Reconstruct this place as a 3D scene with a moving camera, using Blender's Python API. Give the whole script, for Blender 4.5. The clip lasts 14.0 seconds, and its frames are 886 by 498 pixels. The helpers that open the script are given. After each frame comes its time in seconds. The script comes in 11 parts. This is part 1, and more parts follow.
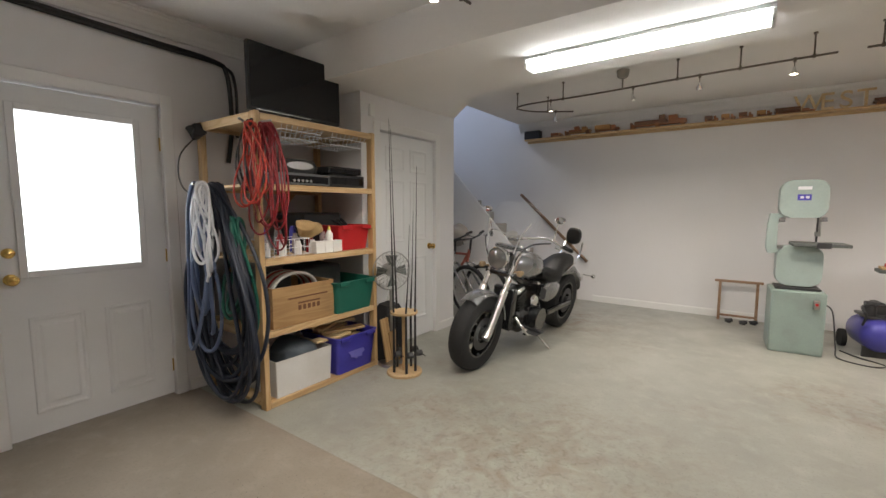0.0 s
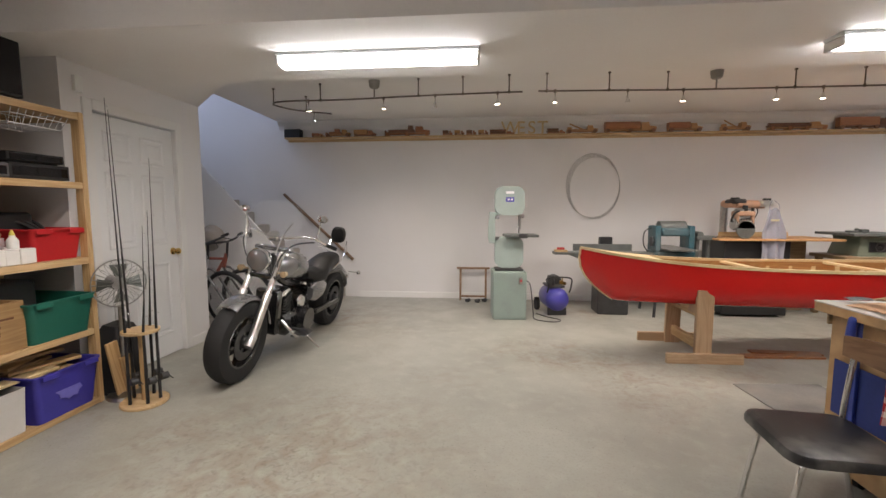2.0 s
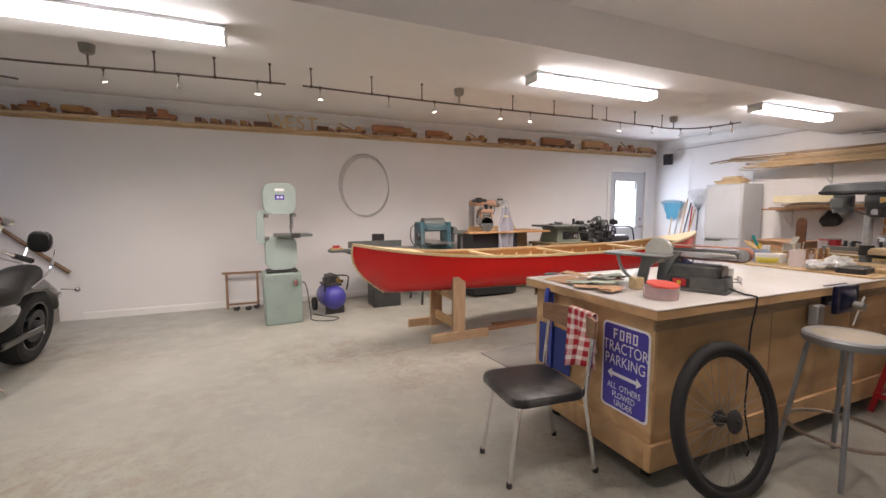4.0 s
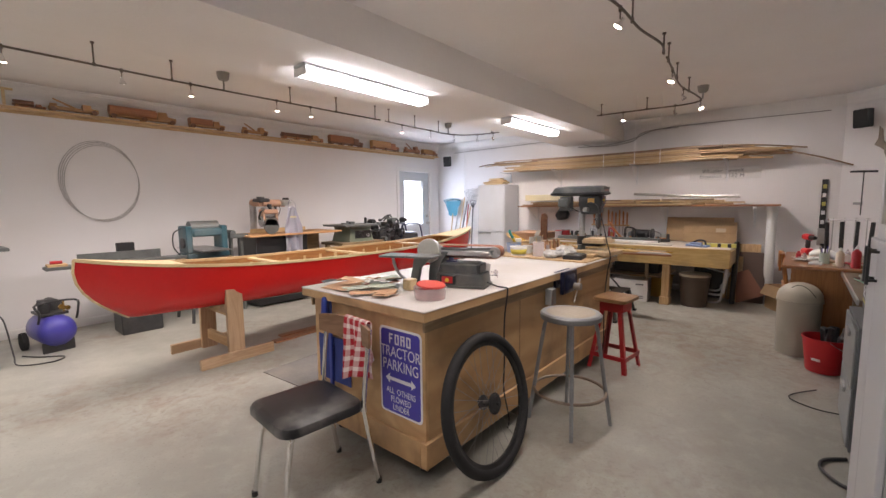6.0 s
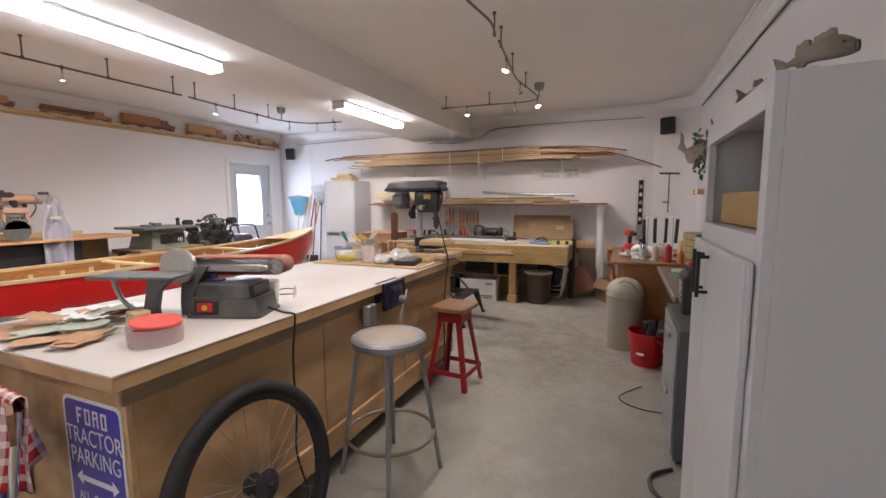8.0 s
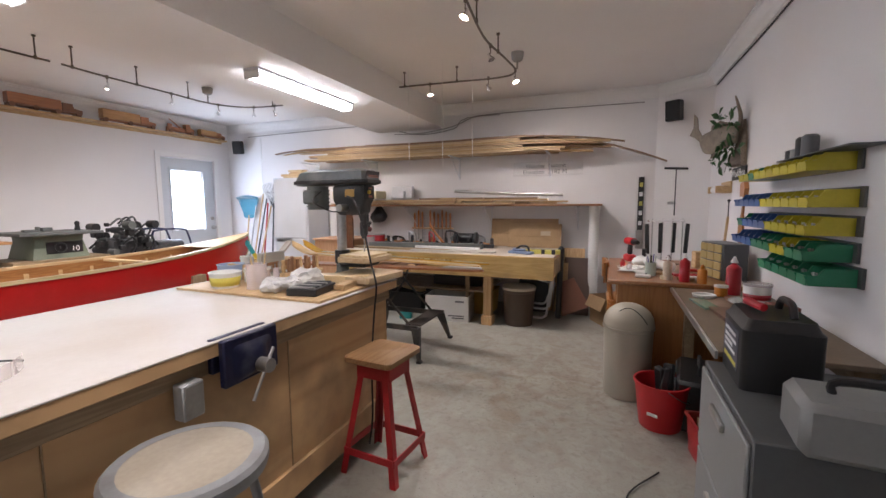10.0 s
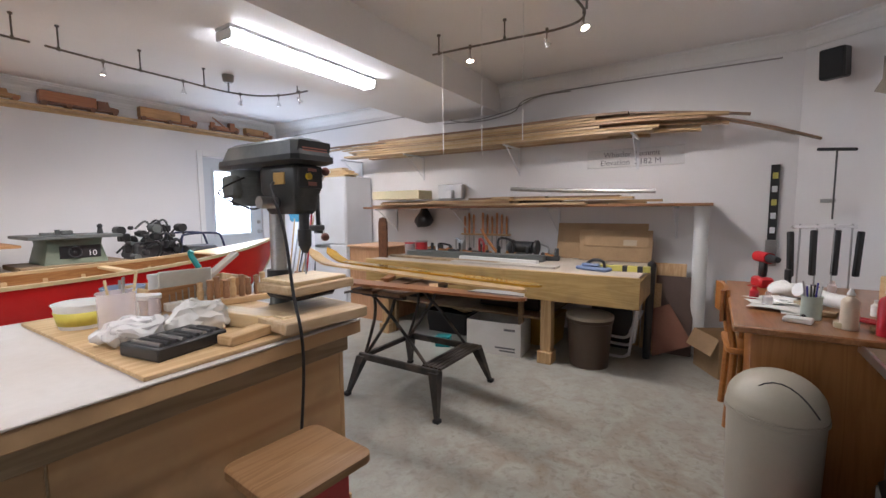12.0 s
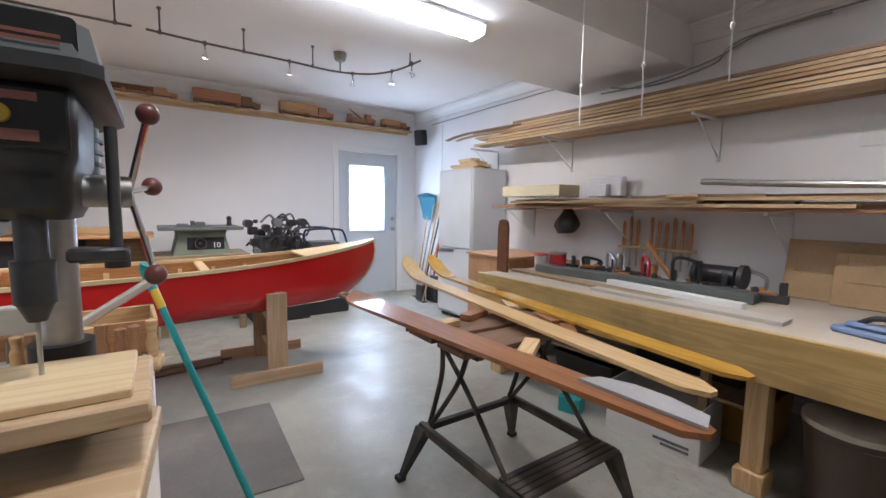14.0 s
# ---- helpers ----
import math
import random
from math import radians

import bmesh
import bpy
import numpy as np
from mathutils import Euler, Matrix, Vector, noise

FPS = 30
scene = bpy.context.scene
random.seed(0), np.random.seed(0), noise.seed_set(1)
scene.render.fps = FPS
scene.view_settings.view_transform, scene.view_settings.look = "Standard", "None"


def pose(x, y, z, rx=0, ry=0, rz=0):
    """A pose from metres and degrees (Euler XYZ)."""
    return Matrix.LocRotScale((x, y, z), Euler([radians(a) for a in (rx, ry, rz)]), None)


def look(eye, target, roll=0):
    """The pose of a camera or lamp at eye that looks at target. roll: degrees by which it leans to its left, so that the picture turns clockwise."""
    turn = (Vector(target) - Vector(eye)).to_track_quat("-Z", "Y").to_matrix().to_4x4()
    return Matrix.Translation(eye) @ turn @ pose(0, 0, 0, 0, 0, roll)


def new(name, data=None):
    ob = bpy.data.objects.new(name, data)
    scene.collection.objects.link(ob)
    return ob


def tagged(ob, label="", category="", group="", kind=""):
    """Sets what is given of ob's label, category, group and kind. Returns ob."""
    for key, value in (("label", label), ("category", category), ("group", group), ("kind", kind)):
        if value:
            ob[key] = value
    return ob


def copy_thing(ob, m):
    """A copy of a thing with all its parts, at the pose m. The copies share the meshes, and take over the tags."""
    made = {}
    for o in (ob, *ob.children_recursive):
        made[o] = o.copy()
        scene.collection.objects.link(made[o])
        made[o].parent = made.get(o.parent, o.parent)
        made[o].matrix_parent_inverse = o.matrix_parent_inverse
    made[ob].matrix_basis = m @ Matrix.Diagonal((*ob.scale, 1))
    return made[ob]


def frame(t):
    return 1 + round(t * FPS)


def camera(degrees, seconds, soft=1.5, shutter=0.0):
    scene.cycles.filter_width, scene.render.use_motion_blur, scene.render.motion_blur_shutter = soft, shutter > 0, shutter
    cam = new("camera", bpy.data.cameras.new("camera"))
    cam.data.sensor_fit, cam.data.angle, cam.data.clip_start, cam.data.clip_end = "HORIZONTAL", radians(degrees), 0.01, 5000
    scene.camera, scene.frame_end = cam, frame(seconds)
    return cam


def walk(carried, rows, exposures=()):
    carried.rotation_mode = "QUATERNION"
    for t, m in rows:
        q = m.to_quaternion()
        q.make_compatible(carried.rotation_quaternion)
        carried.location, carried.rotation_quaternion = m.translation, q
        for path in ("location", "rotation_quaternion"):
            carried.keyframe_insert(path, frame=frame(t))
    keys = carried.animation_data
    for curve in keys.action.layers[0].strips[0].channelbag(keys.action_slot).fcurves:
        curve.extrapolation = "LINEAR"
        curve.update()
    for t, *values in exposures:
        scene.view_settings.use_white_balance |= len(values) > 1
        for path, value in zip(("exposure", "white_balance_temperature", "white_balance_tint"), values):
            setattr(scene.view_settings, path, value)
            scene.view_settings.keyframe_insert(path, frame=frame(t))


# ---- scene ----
cam = camera(92.4, 14.0)
PATH = [
    (0.0, (1.952, 1.94, 1.354), (0.799, 3.563, 1.161), -0.0),
    (0.5, (1.971, 1.935, 1.35), (1.049, 3.699, 1.156), -0.4),
    (1, (1.984, 1.918, 1.341), (1.307, 3.79, 1.149), -0.2),
    (1.5, (2.002, 1.894, 1.338), (1.577, 3.84, 1.15), 0.1),
    (2, (2.038, 1.881, 1.336), (1.861, 3.864, 1.149), 0.0),
    (2.5, (2.056, 1.871, 1.332), (2.141, 3.86, 1.142), -0.0),
    (3, (2.072, 1.868, 1.326), (2.414, 3.829, 1.134), -0.1),
    (3.5, (2.099, 1.87, 1.323), (2.677, 3.775, 1.132), -0.1),
    (6, (2.358, 1.906, 1.36), (3.878, 3.188, 1.149), -0.6),
    (6.5, (2.471, 1.913, 1.359), (4.115, 3.031, 1.143), -0.9),
    (7, (2.63, 1.918, 1.354), (4.365, 2.887, 1.129), -0.7),
    (7.5, (2.818, 1.929, 1.343), (4.613, 2.782, 1.116), -0.5),
    (8, (3.05, 1.921, 1.339), (4.881, 2.695, 1.118), -0.4),
    (8.5, (3.31, 1.932, 1.339), (5.163, 2.654, 1.128), -0.3),
    (11, (4.644, 2.054, 1.281), (6.471, 2.842, 1.079), -0.2),
    (11.5, (4.908, 2.078, 1.269), (6.676, 2.993, 1.076), -0.4),
    (12, (5.176, 2.103, 1.267), (6.854, 3.177, 1.084), -0.4),
    (12.5, (5.489, 2.144, 1.264), (7.031, 3.404, 1.081), 0.1),
    (13, (5.77, 2.221, 1.267), (7.151, 3.656, 1.079), 0.8),
    (13.5, (6.019, 2.344, 1.274), (7.245, 3.912, 1.081), 1.3),
    (14, (6.27, 2.54, 1.281), (7.409, 4.172, 1.086), 1.0),
]
walk(cam, [(t, look(eye, target, roll)) for t, eye, target, roll in PATH], [(0, 0.55, 6850, 9), (3, 0.62, 6900, 16), (6.5, 0.76, 6700, 18), (8, 0.74, 6600, 18), (11, 0.78, 6300, 16), (14, 0.64, 5950, 12)])

# ---- light ----
world = bpy.data.worlds.new("world")
world.use_nodes = True
scene.world = world
sky = world.node_tree.nodes.new("ShaderNodeTexSky")
sky.sky_type, sky.sun_disc = "NISHITA", False
sky.sun_elevation, sky.sun_rotation = radians(35), radians(20)
back = world.node_tree.nodes["Background"]
back.inputs["Strength"].default_value = 0.1
world.node_tree.links.new(sky.outputs[0], back.inputs["Color"])

FLUO = 17.0        # glow of the fluorescent lenses
HALO = 33.0        # watts of each halogen spot
scene.view_settings.exposure = 0.75


def area_lamp(name, m, sx, sy, watts, color):
    data = bpy.data.lights.new(name, "AREA")
    data.shape, data.size, data.size_y, data.energy, data.color = "RECTANGLE", sx, sy, watts, color
    ob = new(name, data)
    ob.matrix_world = m
    return ob


area_lamp("west_door_daylight", look((-1.48, 2.82, 1.45), (0.5, 2.82, 1.2)), 0.56, 0.9, 6, (0.9, 0.95, 1.0))
area_lamp("north_door_daylight", look((8.88, 8.33, 1.4), (8.7, 6.5, 0.9)), 0.54, 0.9, 18, (0.66, 0.8, 1.0))
area_lamp("stair_daylight", look((-3.3, 7.5, 4.6), (-1.2, 7.6, 2.2)), 1.1, 0.9, 23, (0.56, 0.7, 1.0))


# ---- mesh helpers ----
def B():
    return bmesh.new()


def link_mesh(name, bm, mat, smooth=True):
    me = bpy.data.meshes.new(name)
    bm.normal_update()
    bm.to_mesh(me)
    bm.free()
    if smooth:
        me.polygons.foreach_set("use_smooth", [True] * len(me.polygons))
        me.set_sharp_from_angle(angle=radians(38))
    me.materials.append(mat)
    return new(name, me)


def part(name, bm, mat, parent=None, label="", smooth=True):
    ob = link_mesh(name, bm, mat, smooth)
    if parent is not None:
        ob.parent = parent
    if label:
        ob["label"] = label
    return ob


def thing(name, label, category, m=None, group=""):
    ob = new(name)
    ob.empty_display_size = 0.05
    ob.matrix_basis = m if m is not None else Matrix()
    return tagged(ob, label, category, group)


def solo(name, bm, mat, label, category, m=None, group="", smooth=True):
    ob = link_mesh(name, bm, mat, smooth)
    if m is not None:
        ob.matrix_basis = m
    return tagged(ob, label, category, group)


def structure(name, bm, mat, label, category, smooth=True):
    return tagged(link_mesh(name, bm, mat, smooth), label, category, kind="structure")


def box(bm, x0, x1, y0, y1, z0, z1, b=0.0, M=None, seg=1):
    m = Matrix.Translation(((x0 + x1) / 2, (y0 + y1) / 2, (z0 + z1) / 2)) @ Matrix.Diagonal((x1 - x0, y1 - y0, z1 - z0, 1))
    vs = bmesh.ops.create_cube(bm, size=1, matrix=m)["verts"]
    if M is not None:
        bmesh.ops.transform(bm, matrix=M, verts=vs)
    if b > 0:
        es = list({e for v in vs for e in v.link_edges})
        bmesh.ops.bevel(bm, geom=es, offset=b, segments=seg, affect="EDGES", profile=0.5)
    return bm


def rod(bm, p, q, r, r2=None, n=12):
    p, q = Vector(p), Vector(q)
    d = q - p
    m = Matrix.Translation((p + q) / 2) @ d.to_track_quat("Z", "Y").to_matrix().to_4x4()
    bmesh.ops.create_cone(bm, cap_ends=True, segments=n, radius1=r, radius2=r if r2 is None else r2, depth=d.length, matrix=m)
    return bm


def loft(bm, rings, cap=True, closed=False):
    rows = [[bm.verts.new(p) for p in ring] for ring in rings]
    n = len(rows[0])
    pairs = list(zip(rows, rows[1:])) + ([(rows[-1], rows[0])] if closed else [])
    for a, b in pairs:
        for i in range(n):
            j = (i + 1) % n
            bm.faces.new((a[i], a[j], b[j], b[i]))
    if cap and not closed:
        bm.faces.new(list(reversed(rows[0])))
        bm.faces.new(rows[-1])
    return bm


def tube(bm, pts, r, n=8, closed=False):
    pts = [Vector(p) for p in pts]
    k = len(pts)
    rr = r if isinstance(r, (list, tuple)) else [r] * k
    rings, up = [], None
    for i in range(k):
        a = pts[(i - 1) % k] if (closed or i > 0) else pts[0]
        b = pts[(i + 1) % k] if (closed or i < k - 1) else pts[-1]
        d = (b - a)
        d = d.normalized() if d.length > 1e-9 else Vector((0, 0, 1))
        if up is None:
            up = d.orthogonal().normalized()
        up = (up - d * up.dot(d))
        up = up.normalized() if up.length > 1e-6 else d.orthogonal().normalized()
        s = d.cross(up)
        rings.append([pts[i] + (up * math.cos(2 * math.pi * j / n) + s * math.sin(2 * math.pi * j / n)) * rr[i] for j in range(n)])
    return loft(bm, rings, True, closed)


def spline(pts, k=6, closed=False):
    """Points on a smooth curve through pts."""
    P = [Vector(p) for p in pts]
    n, out = len(P), []
    for i in range(n if closed else n - 1):
        g = (lambda j: P[j % n]) if closed else (lambda j: P[max(0, min(n - 1, j))])
        a, b, c, d = g(i - 1), g(i), g(i + 1), g(i + 2)
        for s in range(k):
            t = s / k
            out.append(0.5 * ((2 * b) + (c - a) * t + (2 * a - 5 * b + 4 * c - d) * t * t + (3 * b - a - 3 * c + d) * t ** 3))
    if not closed:
        out.append(P[-1])
    return out


def lathe(bm, prof, n=24, M=None, cap=True):
    M = M or Matrix()
    rings = [[M @ Vector((max(r, 1e-4) * math.cos(2 * math.pi * j / n), max(r, 1e-4) * math.sin(2 * math.pi * j / n), z)) for j in range(n)] for r, z in prof]
    return loft(bm, rings, cap)


def prism(bm, poly, z0, z1, M=None):
    M = M or Matrix()
    return loft(bm, [[M @ Vector((x, y, z)) for x, y in poly] for z in (z0, z1)])


def torus(bm, c, R, r, n=40, k=8, M=None):
    M = M or Matrix()
    return tube(bm, [M @ (Vector(c) + Vector((R * math.cos(2 * math.pi * i / n), R * math.sin(2 * math.pi * i / n), 0))) for i in range(n)], r, k, True)


def ball(bm, c, r, sx=1, sy=1, sz=1, u=14, v=8):
    m = Matrix.Translation(c) @ Matrix.Diagonal((sx, sy, sz, 1))
    bmesh.ops.create_uvsphere(bm, u_segments=u, v_segments=v, radius=r, matrix=m)
    return bm


def rounded(w, d, r, k=4):
    """Outline of a rectangle w x d with round corners, about the origin."""
    out = []
    for cx, cy, a in ((w / 2 - r, d / 2 - r, 0), (-w / 2 + r, d / 2 - r, 90), (-w / 2 + r, -d / 2 + r, 180), (w / 2 - r, -d / 2 + r, 270)):
        for i in range(k + 1):
            t = radians(a + 90 * i / k)
            out.append((cx + r * math.cos(t), cy + r * math.sin(t)))
    return out


def tub(bm, w0, d0, w1, d1, h, t=0.006, r=0.03, lip=0.012):
    """An open bin: outer wall, lip, inner wall and floor."""
    def ring(w, d, z):
        return [Vector((x, y, z)) for x, y in rounded(w, d, min(r, w * 0.4, d * 0.4))]
    rings = [ring(w0, d0, 0), ring(w1, d1, h - lip), ring(w1 + 2 * lip, d1 + 2 * lip, h - lip), ring(w1 + 2 * lip, d1 + 2 * lip, h),
             ring(w1 - 2 * t, d1 - 2 * t, h), ring(w0 - 2 * t, d0 - 2 * t, t)]
    return loft(bm, rings)


def crumple(bm, amp, freq, seed=0.0):
    for v in bm.verts:
        v.co += noise.noise_vector(v.co * freq + Vector((seed, seed, seed))) * amp
    return bm


def sheet(bm, w, d, nx, ny, f, t=0.0015):
    """A thin cloth or paper: f(u, v) lifts the point at u, v in 0..1; two skins t apart."""
    top = [[Vector(f(i / nx, j / ny)) for j in range(ny + 1)] for i in range(nx + 1)]
    va = [[bm.verts.new(p) for p in row] for row in top]
    vb = [[bm.verts.new(p - Vector((0, 0, t))) for p in row] for row in top]
    for i in range(nx):
        for j in range(ny):
            bm.faces.new((va[i][j], va[i + 1][j], va[i + 1][j + 1], va[i][j + 1]))
            bm.faces.new((vb[i][j], vb[i][j + 1], vb[i + 1][j + 1], vb[i + 1][j]))
    edge = [(i, 0) for i in range(nx)] + [(nx, j) for j in range(ny)] + [(i, ny) for i in range(nx, 0, -1)] + [(0, j) for j in range(ny, 0, -1)]
    for (i, j), (k, l) in zip(edge, edge[1:] + edge[:1]):
        bm.faces.new((va[i][j], vb[i][j], vb[k][l], va[k][l]))
    return bm


def letters(name, body, size, mat, parent, m, depth=0.0008, label=""):
    """Flat writing as a mesh, made from the built-in font."""
    cu = bpy.data.curves.new(name, "FONT")
    cu.body, cu.size, cu.extrude, cu.align_x, cu.align_y = body, size, depth, "CENTER", "CENTER"
    tmp = bpy.data.objects.new(name, cu)
    scene.collection.objects.link(tmp)
    bpy.context.view_layer.update()
    me = bpy.data.meshes.new_from_object(tmp.evaluated_get(bpy.context.evaluated_depsgraph_get()))
    bpy.data.objects.remove(tmp)
    me.materials.clear()
    me.materials.append(mat)
    ob = new(name, me)
    ob.matrix_basis = m
    if parent is not None:
        ob.parent = parent
    if label:
        ob["label"] = label
    return ob


# ---- materials ----
def mat(name, col, rough=0.5, metal=0.0, var=0.12, scale=3.0, fine=60.0, bump=0.15, dirt=None, dirt_amt=0.0, alpha=1.0, coat=0.0,
        trans=0.0, emit=0.0, stretch=(1, 1, 1), rvar=0.15, rand=0.0, dist=0.002):
    m = bpy.data.materials.new(name)
    m.use_nodes = True
    nt = m.node_tree
    n, l = nt.nodes, nt.links
    p = n["Principled BSDF"]
    tc = n.new("ShaderNodeTexCoord")
    mp = n.new("ShaderNodeMapping")
    mp.inputs["Scale"].default_value = stretch
    l.new(tc.outputs["Object"], mp.inputs["Vector"])
    big = n.new("ShaderNodeTexNoise")
    big.inputs["Scale"].default_value, big.inputs["Detail"].default_value = scale, 5
    small = n.new("ShaderNodeTexNoise")
    small.inputs["Scale"].default_value, small.inputs["Detail"].default_value = fine, 3
    l.new(mp.outputs[0], big.inputs["Vector"])
    l.new(mp.outputs[0], small.inputs["Vector"])
    add = n.new("ShaderNodeMath")
    add.operation = "ADD"
    l.new(big.outputs["Fac"], add.inputs[0])
    half = n.new("ShaderNodeMath")
    half.operation, half.inputs[1].default_value = "MULTIPLY", 0.5
    l.new(small.outputs["Fac"], half.inputs[0])
    l.new(half.outputs[0], add.inputs[1])
    src = add.outputs[0]
    if rand > 0:
        oi = n.new("ShaderNodeObjectInfo")
        rm = n.new("ShaderNodeMath")
        rm.operation, rm.inputs[1].default_value, rm.inputs[2].default_value = "MULTIPLY_ADD", rand, -rand / 2
        l.new(oi.outputs["Random"], rm.inputs[0])
        a2 = n.new("ShaderNodeMath")
        a2.operation = "ADD"
        l.new(src, a2.inputs[0])
        l.new(rm.outputs[0], a2.inputs[1])
        src = a2.outputs[0]
    ramp = n.new("ShaderNodeMapRange")
    ramp.inputs["From Min"].default_value, ramp.inputs["From Max"].default_value = 0.45, 1.05
    l.new(src, ramp.inputs["Value"])
    mix = n.new("ShaderNodeMix")
    mix.data_type = "RGBA"
    mix.inputs["A"].default_value = (*[c * (1 - var) for c in col], 1)
    mix.inputs["B"].default_value = (*[min(1.0, c * (1 + var)) for c in col], 1)
    l.new(ramp.outputs[0], mix.inputs["Factor"])
    out = mix.outputs["Result"]
    if dirt is not None:
        dn = n.new("ShaderNodeTexNoise")
        dn.inputs["Scale"].default_value, dn.inputs["Detail"].default_value = scale * 0.7, 8
        off = n.new("ShaderNodeMapping")
        off.inputs["Location"].default_value = (3.1, 7.7, 1.3)
        l.new(tc.outputs["Object"], off.inputs["Vector"])
        l.new(off.outputs[0], dn.inputs["Vector"])
        dr = n.new("ShaderNodeMapRange")
        dr.inputs["From Min"].default_value, dr.inputs["From Max"].default_value = 0.5, 0.72
        dr.inputs["To Max"].default_value = dirt_amt
        l.new(dn.outputs["Fac"], dr.inputs["Value"])
        dm = n.new("ShaderNodeMix")
        dm.data_type = "RGBA"
        dm.inputs["B"].default_value = (*dirt, 1)
        l.new(out, dm.inputs["A"])
        l.new(dr.outputs[0], dm.inputs["Factor"])
        out = dm.outputs["Result"]
    l.new(out, p.inputs["Base Color"])
    rr = n.new("ShaderNodeMapRange")
    rr.inputs["To Min"].default_value, rr.inputs["To Max"].default_value = max(0.02, rough - rvar * rough), min(1.0, rough + rvar * rough)
    l.new(big.outputs["Fac"], rr.inputs["Value"])
    l.new(rr.outputs[0], p.inputs["Roughness"])
    p.inputs["Metallic"].default_value = metal
    p.inputs["Coat Weight"].default_value = coat
    p.inputs["Transmission Weight"].default_value = trans
    p.inputs["Alpha"].default_value = alpha
    if emit > 0:
        p.inputs["Emission Color"].default_value = (*col, 1)
        p.inputs["Emission Strength"].default_value = emit
    if bump > 0:
        bp = n.new("ShaderNodeBump")
        bp.inputs["Strength"].default_value, bp.inputs["Distance"].default_value = bump, dist
        l.new(src, bp.inputs["Height"])
        l.new(bp.outputs[0], p.inputs["Normal"])
    return m


def wood(name, light, dark, axis=0, rough=0.55, ring=14.0, bump=0.12, coat=0.0, knots=0.0, grime=0.0):
    """Sawn wood, with the grain along one axis of the object; each board its own cut of it."""
    m = bpy.data.materials.new(name)
    m.use_nodes = True
    n, l = m.node_tree.nodes, m.node_tree.links
    p = n["Principled BSDF"]
    tc, mp = n.new("ShaderNodeTexCoord"), n.new("ShaderNodeMapping")
    s = [ring, ring, ring]
    s[axis] = ring * 0.07
    mp.inputs["Scale"].default_value = s
    oi = n.new("ShaderNodeObjectInfo")
    shift = n.new("ShaderNodeVectorMath")
    shift.operation = "SCALE"
    shift.inputs[0].default_value = (7.0, 5.0, 9.0)
    l.new(oi.outputs["Random"], shift.inputs["Scale"])
    plus = n.new("ShaderNodeVectorMath")
    l.new(tc.outputs["Object"], plus.inputs[0])
    l.new(shift.outputs[0], plus.inputs[1])
    l.new(plus.outputs[0], mp.inputs["Vector"])
    g = n.new("ShaderNodeTexNoise")
    g.inputs["Scale"].default_value, g.inputs["Detail"].default_value, g.inputs["Distortion"].default_value = 1.0, 4, 0.8
    l.new(mp.outputs[0], g.inputs["Vector"])
    w = n.new("ShaderNodeMath")
    w.operation, w.inputs[1].default_value = "MULTIPLY", 42.0
    l.new(g.outputs["Fac"], w.inputs[0])
    sn = n.new("ShaderNodeMath")
    sn.operation = "SINE"
    l.new(w.outputs[0], sn.inputs[0])
    mr = n.new("ShaderNodeMapRange")
    mr.inputs["From Min"].default_value = -1
    mr.inputs["To Min"].default_value, mr.inputs["To Max"].default_value = 0.15, 0.7
    l.new(sn.outputs[0], mr.inputs["Value"])
    big = n.new("ShaderNodeTexNoise")
    big.inputs["Scale"].default_value = 2.2
    l.new(plus.outputs[0], big.inputs["Vector"])
    ad = n.new("ShaderNodeMath")
    ad.operation = "MULTIPLY_ADD"
    l.new(big.outputs["Fac"], ad.inputs[0])
    ad.inputs[1].default_value = 0.9
    sub = n.new("ShaderNodeMath")
    sub.operation, sub.inputs[1].default_value = "SUBTRACT", 0.4
    l.new(mr.outputs[0], sub.inputs[0])
    l.new(sub.outputs[0], ad.inputs[2])
    mix = n.new("ShaderNodeMix")
    mix.data_type = "RGBA"
    mix.inputs["A"].default_value, mix.inputs["B"].default_value = (*light, 1), (*dark, 1)
    l.new(ad.outputs[0], mix.inputs["Factor"])
    out = mix.outputs["Result"]
    if knots > 0 or grime > 0:
        vo = n.new("ShaderNodeTexVoronoi")
        vo.inputs["Scale"].default_value = 2.6
        l.new(plus.outputs[0], vo.inputs["Vector"])
        kr = n.new("ShaderNodeMapRange")
        kr.inputs["From Min"].default_value, kr.inputs["From Max"].default_value = 0.05, 0.11
        kr.inputs["To Min"].default_value, kr.inputs["To Max"].default_value = knots, 0.0
        l.new(vo.outputs["Distance"], kr.inputs["Value"])
        km = n.new("ShaderNodeMix")
        km.data_type = "RGBA"
        km.inputs["B"].default_value = (*[c * 0.45 for c in dark], 1)
        l.new(out, km.inputs["A"])
        l.new(kr.outputs[0], km.inputs["Factor"])
        out = km.outputs["Result"]
        gn = n.new("ShaderNodeTexNoise")
        gn.inputs["Scale"].default_value, gn.inputs["Detail"].default_value = 3.5, 7
        l.new(plus.outputs[0], gn.inputs["Vector"])
        gr = n.new("ShaderNodeMapRange")
        gr.inputs["From Min"].default_value, gr.inputs["From Max"].default_value, gr.inputs["To Max"].default_value = 0.48, 0.75, grime
        l.new(gn.outputs["Fac"], gr.inputs["Value"])
        gm = n.new("ShaderNodeMix")
        gm.data_type = "RGBA"
        gm.inputs["B"].default_value = (0.09, 0.06, 0.035, 1)
        l.new(out, gm.inputs["A"])
        l.new(gr.outputs[0], gm.inputs["Factor"])
        out = gm.outputs["Result"]
    l.new(out, p.inputs["Base Color"])
